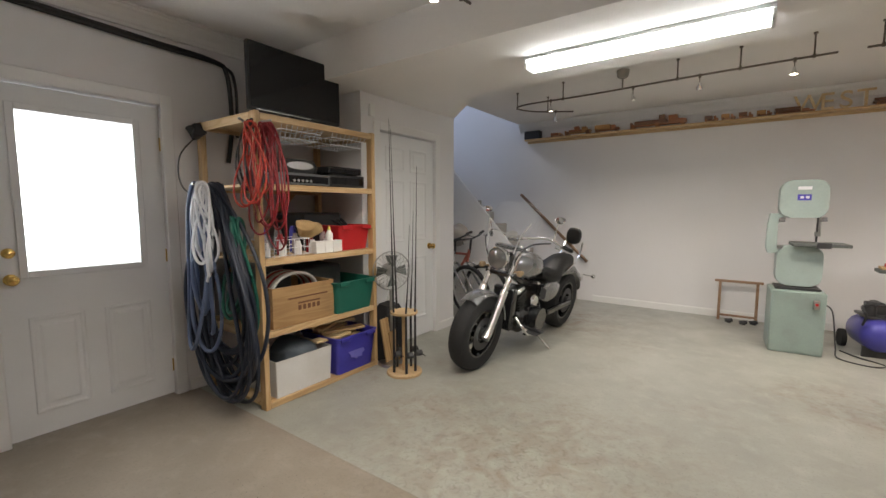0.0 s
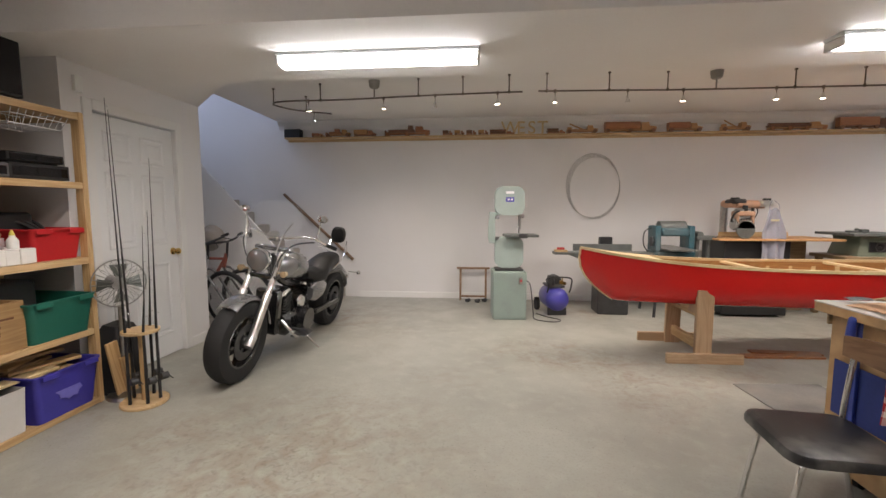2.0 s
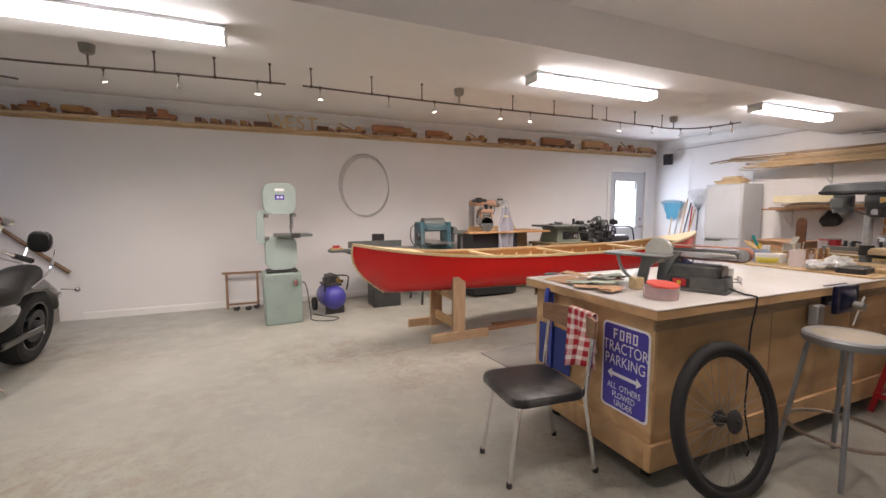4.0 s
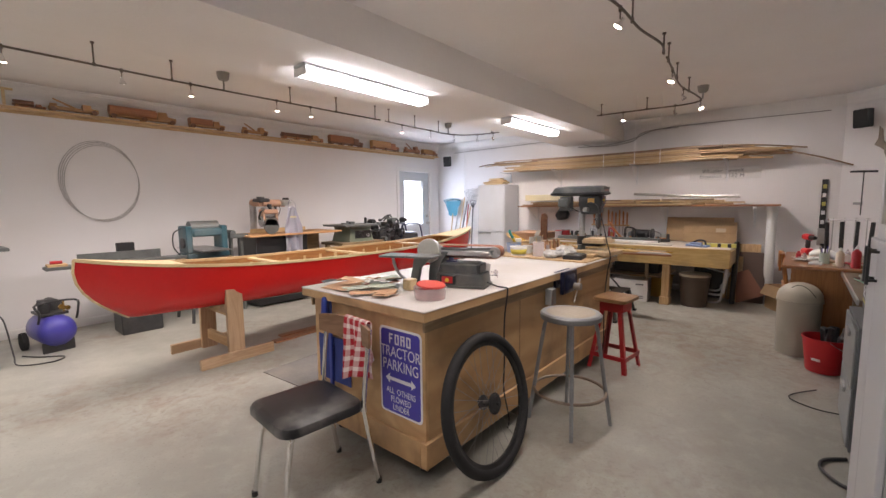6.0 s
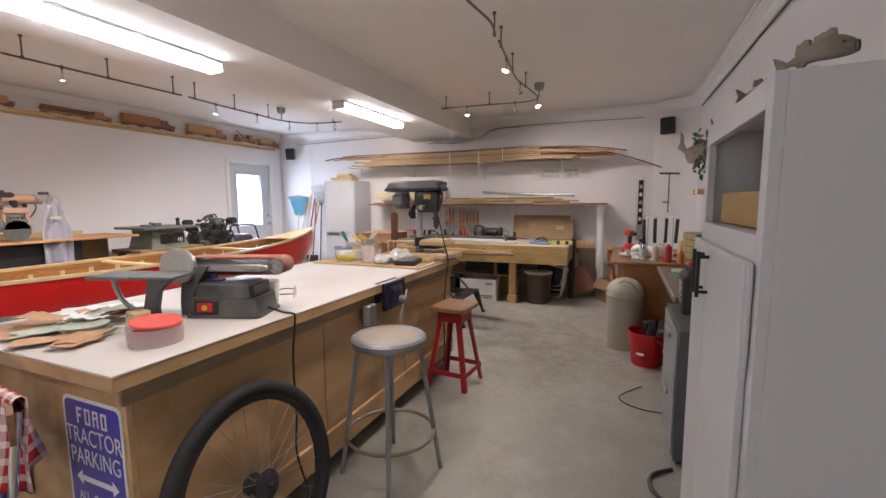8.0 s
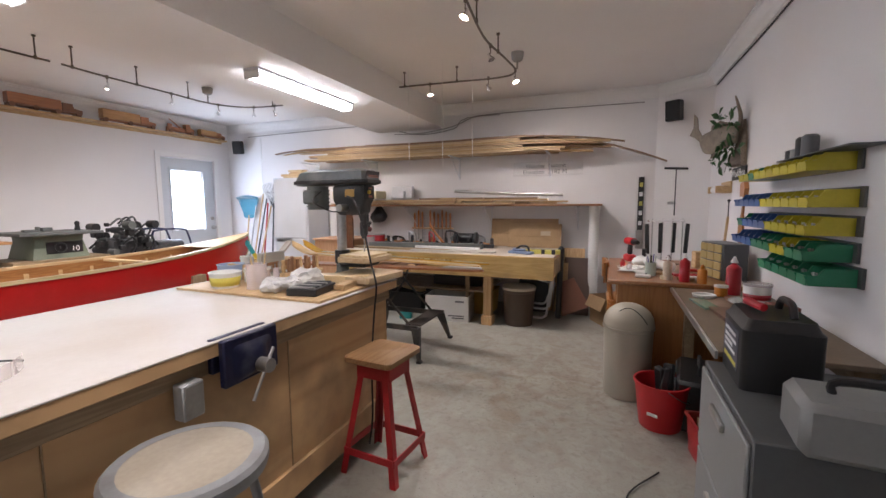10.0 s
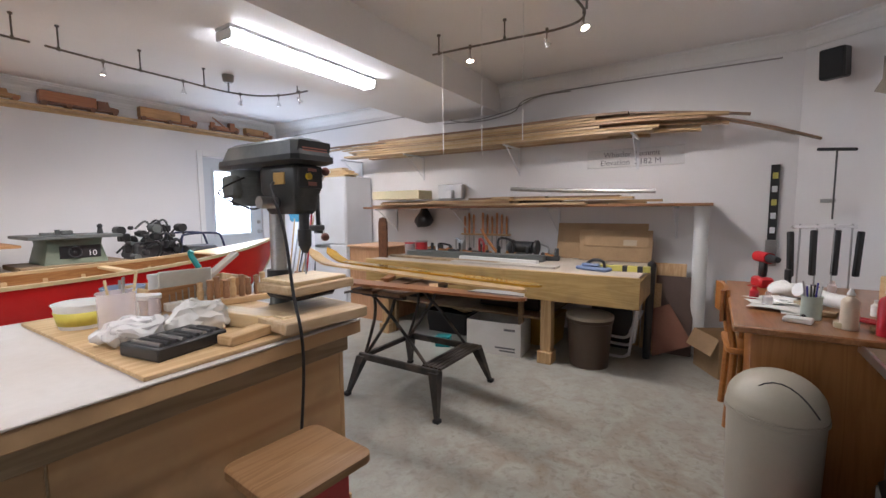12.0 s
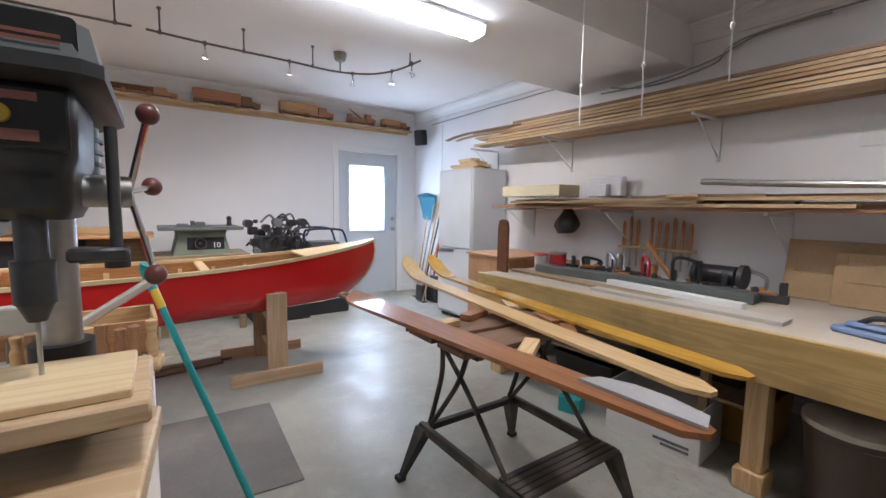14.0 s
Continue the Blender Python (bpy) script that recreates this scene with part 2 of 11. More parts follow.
    p.inputs["Roughness"].default_value, p.inputs["Coat Weight"].default_value = rough, coat
    bp = n.new("ShaderNodeBump")
    bp.inputs["Strength"].default_value, bp.inputs["Distance"].default_value = bump, 0.001
    l.new(mr.outputs[0], bp.inputs["Height"])
    l.new(bp.outputs[0], p.inputs["Normal"])
    return m


def concrete(name, base, stain, rough):
    """Old painted floor: mottled, stained, scraped and pitted."""
    m = bpy.data.materials.new(name)
    m.use_nodes = True
    n, l = m.node_tree.nodes, m.node_tree.links
    p = n["Principled BSDF"]
    tc = n.new("ShaderNodeTexCoord")

    def nz(sc, det, loc=(0, 0, 0), dist=0.0):
        mp = n.new("ShaderNodeMapping")
        mp.inputs["Location"].default_value = loc
        l.new(tc.outputs["Object"], mp.inputs["Vector"])
        t = n.new("ShaderNodeTexNoise")
        t.inputs["Scale"].default_value, t.inputs["Detail"].default_value, t.inputs["Distortion"].default_value = sc, det, dist
        l.new(mp.outputs[0], t.inputs["Vector"])
        return t.outputs["Fac"]

    def rng(v, a, b, c=0.0, d=1.0):
        r = n.new("ShaderNodeMapRange")
        r.inputs["From Min"].default_value, r.inputs["From Max"].default_value = a, b
        r.inputs["To Min"].default_value, r.inputs["To Max"].default_value = c, d
        l.new(v, r.inputs["Value"])
        return r.outputs[0]

    def mixc(a, bcol, f):
        x = n.new("ShaderNodeMix")
        x.data_type = "RGBA"
        if isinstance(a, tuple):
            x.inputs["A"].default_value = (*a, 1)
        else:
            l.new(a, x.inputs["A"])
        x.inputs["B"].default_value = (*bcol, 1)
        l.new(f, x.inputs["Factor"])
        return x.outputs["Result"]

    def mul(a, b):
        x = n.new("ShaderNodeMath")
        x.operation = "MULTIPLY"
        l.new(a, x.inputs[0])
        l.new(b, x.inputs[1])
        return x.outputs[0]

    c = mixc(base, tuple(v * 0.8 for v in base), rng(nz(1.3, 6), 0.35, 0.7))
    c = mixc(c, tuple(min(1, v * 1.12) for v in base), rng(nz(9, 6, (4, 2, 0)), 0.5, 0.75, 0, 0.6))
    patches = rng(nz(0.75, 4, (9.3, 1.7, 0)), 0.5, 0.68)
    def worn(x, y, r0, r1):
        v = n.new("ShaderNodeVectorMath")
        v.operation = "DISTANCE"
        v.inputs[1].default_value = (x, y, 0)
        l.new(tc.outputs["Object"], v.inputs[0])
        return rng(v.outputs["Value"], r0, r1, 1, 0)

    for spot in (worn(7.2, 2.5, 0.3, 2.0), worn(1.0, 3.9, 0.1, 1.3)):
        x = n.new("ShaderNodeMath")
        x.operation = "MAXIMUM"
        l.new(patches, x.inputs[0])
        l.new(spot, x.inputs[1])
        patches = x.outputs[0]
    c = mixc(c, stain, mul(patches, rng(nz(5.5, 9, (1, 6, 0), 1.2), 0.4, 0.7, 0, 0.7)))
    c = mixc(c, tuple(v * 0.55 for v in stain), mul(patches, rng(nz(26, 9, (2, 2, 0), 0.8), 0.5, 0.85, 0, 0.8)))
    c = mixc(c, tuple(v * 0.4 for v in stain), rng(nz(40, 5, (7, 1, 0)), 0.7, 0.84, 0, 0.75))
    c = mixc(c, tuple(v * 0.78 for v in base), rng(nz(70, 5, (3, 8, 0), 0.6), 0.52, 0.66, 0, 0.55))
    l.new(c, p.inputs["Base Color"])
    # fine dark specks and pale scratches
    c = mixc(c, (0.07, 0.055, 0.045), mul(rng(nz(1.1, 3, (3, 9, 0)), 0.42, 0.6), rng(nz(95, 2, (8, 3, 0)), 0.69, 0.74, 0, 0.85)))
    l.new(c, p.inputs["Base Color"])
    l.new(rng(nz(4, 6, (5, 5, 0)), 0.3, 0.75, rough - 0.09, rough + 0.16), p.inputs["Roughness"])
    bp = n.new("ShaderNodeBump")
    bp.inputs["Strength"].default_value, bp.inputs["Distance"].default_value = 0.5, 0.002
    l.new(nz(16, 8), bp.inputs["Height"])
    l.new(bp.outputs[0], p.inputs["Normal"])
    return m


WALL = mat("wall_paint", (0.76, 0.745, 0.745), 0.7, var=0.03, scale=1.2, fine=180, bump=0.08, dirt=(0.55, 0.5, 0.44), dirt_amt=0.16)
CEIL = mat("ceiling_texture", (0.82, 0.795, 0.775), 0.85, var=0.03, scale=2, fine=55, bump=0.7, dist=0.004)
TRIM = mat("trim_paint", (0.78, 0.77, 0.755), 0.45, var=0.03, scale=2, fine=90, bump=0.05, dirt=(0.5, 0.45, 0.4), dirt_amt=0.15)
DOORP = mat("door_paint", (0.77, 0.77, 0.77), 0.4, var=0.03, scale=2, fine=80, bump=0.05, dirt=(0.5, 0.47, 0.43), dirt_amt=0.15)
FLOOR = concrete("painted_concrete", (0.36, 0.355, 0.31), (0.22, 0.15, 0.095), 0.4)
BARE = concrete("bare_concrete", (0.30, 0.255, 0.205), (0.2, 0.16, 0.115), 0.6)
PINE = wood("pine", (0.62, 0.43, 0.23), (0.42, 0.25, 0.1), 2, knots=0.5)
PINEX = wood("pine_board", (0.64, 0.46, 0.26), (0.46, 0.29, 0.13), 0, knots=0.4)
PINEY = wood("pine_length", (0.62, 0.44, 0.24), (0.44, 0.27, 0.12), 1, knots=0.4)
PLY = wood("plywood", (0.6, 0.385, 0.195), (0.43, 0.25, 0.11), 0, ring=2.0, knots=0.5, grime=0.6)
PLYEDGE = wood("old_plank", (0.36, 0.26, 0.15), (0.22, 0.145, 0.075), 0, grime=0.5)
TOP = mat("worn_white_top", (0.56, 0.53, 0.5), 0.55, var=0.07, scale=2.5, fine=50, dirt=(0.42, 0.33, 0.24), dirt_amt=0.4)
CEDAR = wood("cedar", (0.46, 0.24, 0.09), (0.3, 0.13, 0.04), 0, rough=0.35, coat=0.3)
ASH = wood("ash", (0.70, 0.55, 0.33), (0.55, 0.39, 0.2), 0, rough=0.4)
WALNUT = wood("dark_wood", (0.17, 0.075, 0.035), (0.085, 0.035, 0.018), 0, rough=0.4, coat=0.2)
TEAK = wood("red_brown_wood", (0.33, 0.135, 0.05), (0.2, 0.07, 0.025), 1, rough=0.3, coat=0.4)
OAK = wood("honey_oak", (0.42, 0.17, 0.045), (0.3, 0.105, 0.022), 0, rough=0.35, coat=0.2)
REDHULL = mat("red_canvas_enamel", (0.52, 0.012, 0.012), 0.25, var=0.06, scale=2, fine=40, bump=0.04, coat=0.4)
REDP = mat("red_plastic", (0.5, 0.015, 0.02), 0.4, var=0.08)
REDM = mat("red_enamel", (0.42, 0.02, 0.025), 0.38, var=0.15, dirt=(0.12, 0.05, 0.04), dirt_amt=0.5)
GREENP = mat("green_plastic", (0.01, 0.12, 0.085), 0.45, var=0.1)
BLUEP = mat("blue_plastic", (0.045, 0.04, 0.33), 0.42, var=0.12)
BLACK = mat("black_plastic", (0.018, 0.018, 0.019), 0.42, var=0.2)
RUBBER = mat("rubber", (0.015, 0.015, 0.016), 0.75, var=0.25, scale=8, bump=0.3)
GLOSSB = mat("black_glass", (0.006, 0.006, 0.008), 0.08, var=0.05, bump=0)
CHROME = mat("chrome", (0.82, 0.82, 0.82), 0.1, 1.0, var=0.04, bump=0.0)
STEEL = mat("worn_steel", (0.45, 0.45, 0.44), 0.38, 1.0, var=0.18, scale=9, dirt=(0.18, 0.13, 0.09), dirt_amt=0.4)
DARKST = mat("dark_steel", (0.07, 0.07, 0.072), 0.45, 0.6, var=0.3, scale=10)
CAST = mat("cast_iron_grey", (0.13, 0.14, 0.135), 0.5, 0.3, var=0.25, scale=7)
ALU = mat("aluminium", (0.7, 0.7, 0.69), 0.3, 1.0, var=0.08)
WHITEP = mat("white_plastic", (0.75, 0.75, 0.73), 0.4, var=0.05)
WHITEM = mat("white_enamel", (0.70, 0.71, 0.73), 0.35, var=0.04, dirt=(0.4, 0.37, 0.33), dirt_amt=0.2)
CARD = mat("cardboard", (0.36, 0.24, 0.13), 0.85, var=0.12, scale=5, dirt=(0.2, 0.13, 0.07), dirt_amt=0.4)
PAPER = mat("paper", (0.75, 0.74, 0.71), 0.8, var=0.05)
BRASS = mat("brass", (0.7, 0.48, 0.16), 0.2, 1.0, var=0.1)
GLASS = mat("pane_glass", (1, 1, 1), 0.03, trans=1.0, var=0, bump=0)
BULB = mat("halogen_glow", (1.0, 0.86, 0.66), 0.4, emit=40, var=0, bump=0)
TUBE = mat("fluorescent_lens", (0.93, 0.97, 1.0), 0.5, emit=FLUO, var=0, bump=0)
OUTSIDE = mat("bright_outdoors", (0.93, 0.96, 1.0), 1.0, emit=0.95, var=0, bump=0)
BRONZE = mat("track_bronze", (0.16, 0.135, 0.115), 0.4, 0.7, var=0.2)

# ---- structure ----
XW, XE, YS, YN, H = -1.36, 9.66, 1.06, 8.18, 2.64
BZ, BS, BN = 2.345, 4.19, 5.2          # the bulkhead: underside, south face, north edge
T = 0.16

bm = B()
box(bm, XW - 2.6, XE + 0.3, 3.40, YN + 0.3, -0.15, 0)
box(bm, 1.6, XE + 0.3, YS - 0.3, 3.40, -0.15, 0)
structure("floor", bm, FLOOR, "grey-green painted concrete floor with brown stains and scrapes", "floor", False)
bm = B()
box(bm, XW - 0.3, 1.6, YS - 0.3, 3.40, -0.15, -0.001)
structure("floor_bare_strip", bm, BARE, "unpainted brown concrete strip by the west door", "floor", False)

DW = (2.39, 3.25, 2.05)               # west door: south edge, north edge, height
DN = (8.44, 9.35, 2.04)               # north door
bm = B()
box(bm, XW - T, XW, YS - T, DW[0], 0, H)
box(bm, XW - T, XW, DW[1], 6.1, 0, H)
box(bm, XW - T, XW, DW[0], DW[1], DW[2], H)
structure("wall_west", bm, WALL, "white painted west wall with the side door", "wall", False)
bm = B()
box(bm, XW - 2.6, DN[0], YN, YN + T, 0, 5.0)
box(bm, DN[1], XE + T, YN, YN + T, 0, H + 0.1)
box(bm, DN[0], DN[1], YN, YN + T, DN[2], H + 0.1)
structure("wall_north", bm, WALL, "long white painted wall with scuffs", "wall", False)
bm = B()
box(bm, XE, XE + T, 1.5, YN + T, 0, H + 0.1)
structure("wall_east", bm, WALL, "white painted end wall", "wall", False)
bm = B()
box(bm, XW - T, 9.34, YS - T, YS, 0, H + 0.1)
structure("wall_south", bm, WALL, "white painted south wall", "wall", False)
bm = B()
prism(bm, [(9.34, YS), (9.66, 1.56), (9.8, 1.5), (9.8, 1.2), (9.42, YS - 0.1)], 0, H + 0.1)
structure("wall_corner", bm, WALL, "short white wall across the corner", "wall", False)

bm = B()
box(bm, XW - T, XE + T, YS - T, BS + 0.1, H, H + 0.1)
box(bm, -1.0, XE + T, BS + 0.1, YN + T, H, H + 0.1)
structure("ceiling", bm, CEIL, "off-white textured ceiling", "ceiling", False)
bm = B()
prism(bm, [(XW, BS), (XE, BS), (XE, BN), (0.02, BN), (-0.77, 5.98), (XW, 5.98)], BZ, H)
structure("ceiling_bulkhead", bm, CEIL, "boxed-in textured beam with lights beneath", "ceiling", False)

# closet under the soffit, with its door
CX = -0.77
bm = B()
box(bm, CX - 0.12, CX, 4.56, 4.78, 0, BZ)
box(bm, CX - 0.12, CX, 5.62, 5.98, 0, BZ)
box(bm, CX - 0.12, CX, 4.78, 5.62, 2.05, BZ)
box(bm, XW, CX - 0.12, 4.56, 4.68, 0, BZ)
box(bm, XW, CX - 0.12, 5.86, 5.98, 0, BZ)
structure("wall_closet", bm, WALL, "white painted closet walls", "wall", False)

# stairwell going up to the west along the north wall
bm = B()
box(bm, XW - 2.6, XW - 2.5, 5.98, YN, 0, 5.0)
box(bm, XW - 2.6, -0.88, 5.98, 6.06, H + 0.1, 5.0)
box(bm, XW - 2.5, XW - T, 5.98, 6.06, 0, H + 0.1)
box(bm, -1.0, -0.88, 6.06, YN, H + 0.1, 5.0)
box(bm, XW - 2.6, -0.88, 5.98, YN + T, 5.0, 5.1)
structure("wall_stairwell", bm, WALL, "white painted stairwell walls", "wall", False)
bm = B()
prism(bm, [(0.22, 0), (0.22, 0.12), (-3.86, 4.6), (-3.86, 0)], 6.86, 6.885, Matrix(((1, 0, 0, 0), (0, 0, 1, 0), (0, 1, 0, 0), (0, 0, 0, 1))))
structure("wall_stair_side", bm, WALL, "sloping white side wall of the staircase", "wall", False)
TREAD = mat("stair_carpet", (0.36, 0.33, 0.3), 0.9, fine=120, bump=0.4)
stairs = tagged(new("staircase"), "carpeted staircase rising along the north wall", "stairs", kind="structure")
for i in range(14):
    bm = B()
    box(bm, -0.05 - 0.235 * (i + 1), -0.03 - 0.235 * i, 6.952, YN - 0.002, 0.185 * i, 0.185 * (i + 1), 0.01)
    part("step", bm, TREAD, stairs)


def moulding(name, runs, prof, label, mat_=None):
    """A trim swept straight along each run (start, end, inward normal)."""
    bm = B()
    for (ax, ay), (bx, by), (nx, ny) in runs:
        rings = [[Vector((x + nx * d, y + ny * d, z)) for d, z in prof] for x, y in ((ax, ay), (bx, by))]
        loft(bm, rings)
    bmesh.ops.recalc_face_normals(bm, faces=bm.faces)
    return structure(name, bm, mat_ or TRIM, label, "trim", False)


CROWN = [(0.002, H - 0.13), (0.018, H - 0.13), (0.022, H - 0.112), (0.03, H - 0.1), (0.04, H - 0.075), (0.066, H - 0.045), (0.078, H - 0.035),
         (0.082, H - 0.022), (0.1, H - 0.018), (0.1, H - 0.002), (0.002, H - 0.002)]
moulding("crown_north", [((-0.99, YN), (XE, YN), (0, -1))], CROWN, "white crown moulding")
moulding("crown_east", [((XE, 1.55), (XE, BS), (-1, 0)), ((XE, BN), (XE, YN), (-1, 0))], CROWN, "white crown moulding")
moulding("crown_corner", [((9.30, YS - 0.02), (9.68, 1.58), (-0.84, 0.54))], CROWN, "white crown moulding")
moulding("crown_south", [((XW, YS), (9.38, YS), (0, 1))], CROWN, "white crown moulding")
moulding("crown_west", [((XW, YS), (XW, BS), (1, 0))], CROWN, "white crown moulding")
BASE = [(0.001, 0.0), (0.014, 0.0), (0.014, 0.075), (0.01, 0.088), (0.001, 0.09)]
moulding("baseboard_north", [((0.2, YN), (8.36, YN), (0, -1)), ((9.43, YN), (XE, YN), (0, -1))], BASE, "white scuffed baseboard")
moulding("baseboard_east", [((XE, 1.6), (XE, YN), (-1, 0))], BASE, "white scuffed baseboard")
moulding("baseboard_south", [((XW, YS), (9.3, YS), (0, 1))], BASE, "white scuffed baseboard")
moulding("baseboard_west", [((XW, YS), (XW, 2.3), (1, 0)), ((XW, 3.34), (XW, 4.5), (1, 0))], BASE, "white scuffed baseboard")
moulding("baseboard_closet", [((CX, 5.7), (CX, 5.98), (1, 0)), ((CX, 4.56), (CX, 4.7), (1, 0))], BASE, "white scuffed baseboard")


def casing(name, x0, x1, z1, m):
    """Door casing in the local xz plane, facing -y."""
    bm = B()
    for a, b in ((x0 - 0.075, x0), (x1, x1 + 0.075)):
        box(bm, a, b, -0.018, 0.0, 0, z1 + 0.075, 0.004, m)
    box(bm, x0, x1, -0.018, 0.0, z1, z1 + 0.075, 0.004, m)
    return structure(name, bm, TRIM, "white painted door casing", "trim")


def panel_door(name, w, h, panels, window, m, label, knob_x, knob_mat, deadbolt=False, steel=None):
    """A leaf in the local xz plane from x=0, facing -y, 45 mm thick; panels and window: x0, x1, z0, z1."""
    mt = steel or DOORP
    d = tagged(thing(name, label, "door", m), kind="structure")
    bm = B()
    t = 0.044
    if window:
        a, b, c, e = window
        box(bm, 0, a, 0, t, 0.01, h)
        box(bm, b, w, 0, t, 0.01, h)
        box(bm, a, b, 0, t, 0.01, c)
        box(bm, a, b, 0, t, e, h)
    else:
        box(bm, 0, w, 0, t, 0.01, h)
    part("door_leaf", bm, mt, d, smooth=False)
    for a, b, c, e in panels:
        bm = B()
        rings = []
        for off, y in ((0, 0.0), (0.006, -0.007), (0.016, -0.007), (0.026, -0.001), (0.045, -0.001), (0.06, -0.007)):
            rings.append([Vector((a + off, y, c + off)), Vector((b - off, y, c + off)), Vector((b - off, y, e - off)), Vector((a + off, y, e - off))])
        loft(bm, rings)
        bmesh.ops.recalc_face_normals(bm, faces=bm.faces)
        part("door_panel", bm, mt, d, smooth=False)
    if window:
        a, b, c, e = window
        bm = B()
        f = 0.028
        for q in ((a - f, a + 0.01, c - f, e + f), (b - 0.01, b + f, c - f, e + f), (a + 0.01, b - 0.01, c - f, c + 0.01), (a + 0.01, b - 0.01, e - 0.01, e + f)):
            box(bm, q[0], q[1], -0.012, 0.0, q[2], q[3], 0.003)
        part("window_frame", bm, mt, d)
        bm = B()
        box(bm, a, b, 0.018, 0.024, c, e)
        g = part("pane", bm, GLASS, d, smooth=False)
        g.visible_shadow = False
    for z, big in ((0.95, True),) + (((1.1, False),) if deadbolt else ()):
        bm = B()
        M = Matrix.Translation((knob_x, 0, z)) @ Matrix.Rotation(radians(90), 4, "X")
        if big:
            lathe(bm, [(0.0, 0), (0.032, 0.0), (0.032, 0.006), (0.013, 0.01), (0.011, 0.03), (0.024, 0.038), (0.03, 0.052), (0.024, 0.066), (0.0, 0.07)], 20, M)
        else:
            lathe(bm, [(0.0, 0), (0.03, 0), (0.028, 0.012), (0.015, 0.016), (0.0, 0.018)], 20, M)
        bmesh.ops.recalc_face_normals(bm, faces=bm.faces)
        part("door_handle" if big else "deadbolt", bm, knob_mat, d)
    bm = B()
    for z in (0.22, h / 2, h - 0.25):
        rod(bm, (w - 0.002 if knob_x < w / 2 else 0.002, -0.006, z - 0.045), (w - 0.002 if knob_x < w / 2 else 0.002, -0.006, z + 0.045), 0.006, n=8)
    part("hinge", bm, knob_mat, d)
    return d


def facing(x, y, deg):
    return pose(x, y, 0, 0, 0, deg)


# west side door: seen from inside, the leaf faces +x
mW = facing(XW - 0.03, DW[0], 90)
panel_door("door_1", 0.86, 2.04, [(0.12, 0.38, 0.14, 0.72), (0.48, 0.74, 0.14, 0.72)], (0.13, 0.71, 0.98, 1.91), mW,
           "white steel side door with a large bright window", 0.065, BRASS, True)
casing("casing_west", 0.0, 0.86, 2.05, facing(XW, DW[0], 90))
mC = facing(CX - 0.03, 4.78, 90)
panel_door("door_2", 0.84, 2.04, [(0.11, 0.38, 0.2, 0.86), (0.46, 0.73, 0.2, 0.86), (0.11, 0.38, 1.02, 1.62), (0.46, 0.73, 1.02, 1.62),
                                  (0.11, 0.38, 1.7, 1.93), (0.46, 0.73, 1.7, 1.93)], None, mC,
           "white six-panel closet door, closed", 0.775, BRASS)
casing("casing_closet", 0.0, 0.84, 2.05, facing(CX, 4.78, 90))
GREYDOOR = mat("grey_door_paint", (0.56, 0.59, 0.62), 0.4, var=0.03)
mN = facing(DN[0], YN + 0.03, 0)
panel_door("door_3", 0.91, 2.03, [], (0.165, 0.72, 0.925, 1.86), mN, "pale grey exterior door with a bright window", 0.85, STEEL, True, GREYDOOR)
casing("casing_north", 0.0, 0.91, 2.04, facing(DN[0], YN, 0))

bm = B()
box(bm, XW - 1.2, XW - 1.19, 0.6, 5.0, 0.0, 3.2)
tagged(link_mesh("backdrop", bm, OUTSIDE, False), "overexposed daylight outside the side door", "backdrop", kind="structure")
bm = B()
box(bm, 7.0, 10.8, YN + 1.2, YN + 1.21, 0.0, 3.2)
tagged(link_mesh("backdrop", bm, OUTSIDE, False), "overexposed daylight outside the north door", "backdrop", kind="structure")

# ---- fluorescent fixtures ----
for i, (a, b, y) in enumerate(((0.70, 2.02, 4.70), (4.08, 5.36, 4.66), (6.66, 7.92, 4.57))):
    f = thing("fluorescent_light", "white wraparound fluorescent ceiling light, switched on", "ceiling light", pose((a + b) / 2, y, BZ), "fluorescent lights")
    w = (b - a) / 2
    bm = B()
    box(bm, -w, w, -0.075, 0.075, -0.022, 0, 0.003)
    part("housing", bm, WHITEM, f)
    bm = B()
    prof = [(-0.068, -0.0225), (0.068, -0.0225), (0.064, -0.055), (0.045, -0.074), (-0.045, -0.074), (-0.064, -0.055)]
    loft(bm, [[Vector((x, py, pz)) for py, pz in prof] for x in (-w + 0.02, w - 0.02)])
    bmesh.ops.recalc_face_normals(bm, faces=bm.faces)
    part("lens", bm, TUBE, f, "glowing white lens")
    for s in (-1, 1):
        bm = B()
        box(bm, s * (w - 0.0095) - 0.0095, s * (w - 0.0095) + 0.0095, -0.073, 0.073, -0.08, -0.0225, 0.006)
        part("end_cap", bm, WHITEP, f)

# ---- island workbench on castors ----
isl = thing("island_workbench", "large plywood island workbench on castors with a worn white top", "workbench")
bm = B(); box(bm, 3.70, 6.27, 3.15, 4.13, 0.879, 0.885, 0.002)
part("tabletop", bm, TOP, isl, "worn off-white painted top")
bm = B(); box(bm, 3.702, 6.268, 3.152, 4.128, 0.835, 0.879, 0.003)
part("top_edge", bm, PLY, isl)
for nm, q in (("front_panel", (3.755, 3.775, 3.20, 4.08)), ("back_panel", (6.205, 6.225, 3.20, 4.08)), ("side_panel", (3.775, 4.62, 3.20, 3.22)), ("side_panel", (4.624, 5.42, 3.20, 3.22)), ("side_panel", (5.424, 6.205, 3.20, 3.22)), ("side_panel", (3.775, 6.205, 4.06, 4.08))):
    bm = B(); box(bm, *q, 0.235, 0.835, 0.002)
    part(nm, bm, PLY, isl)
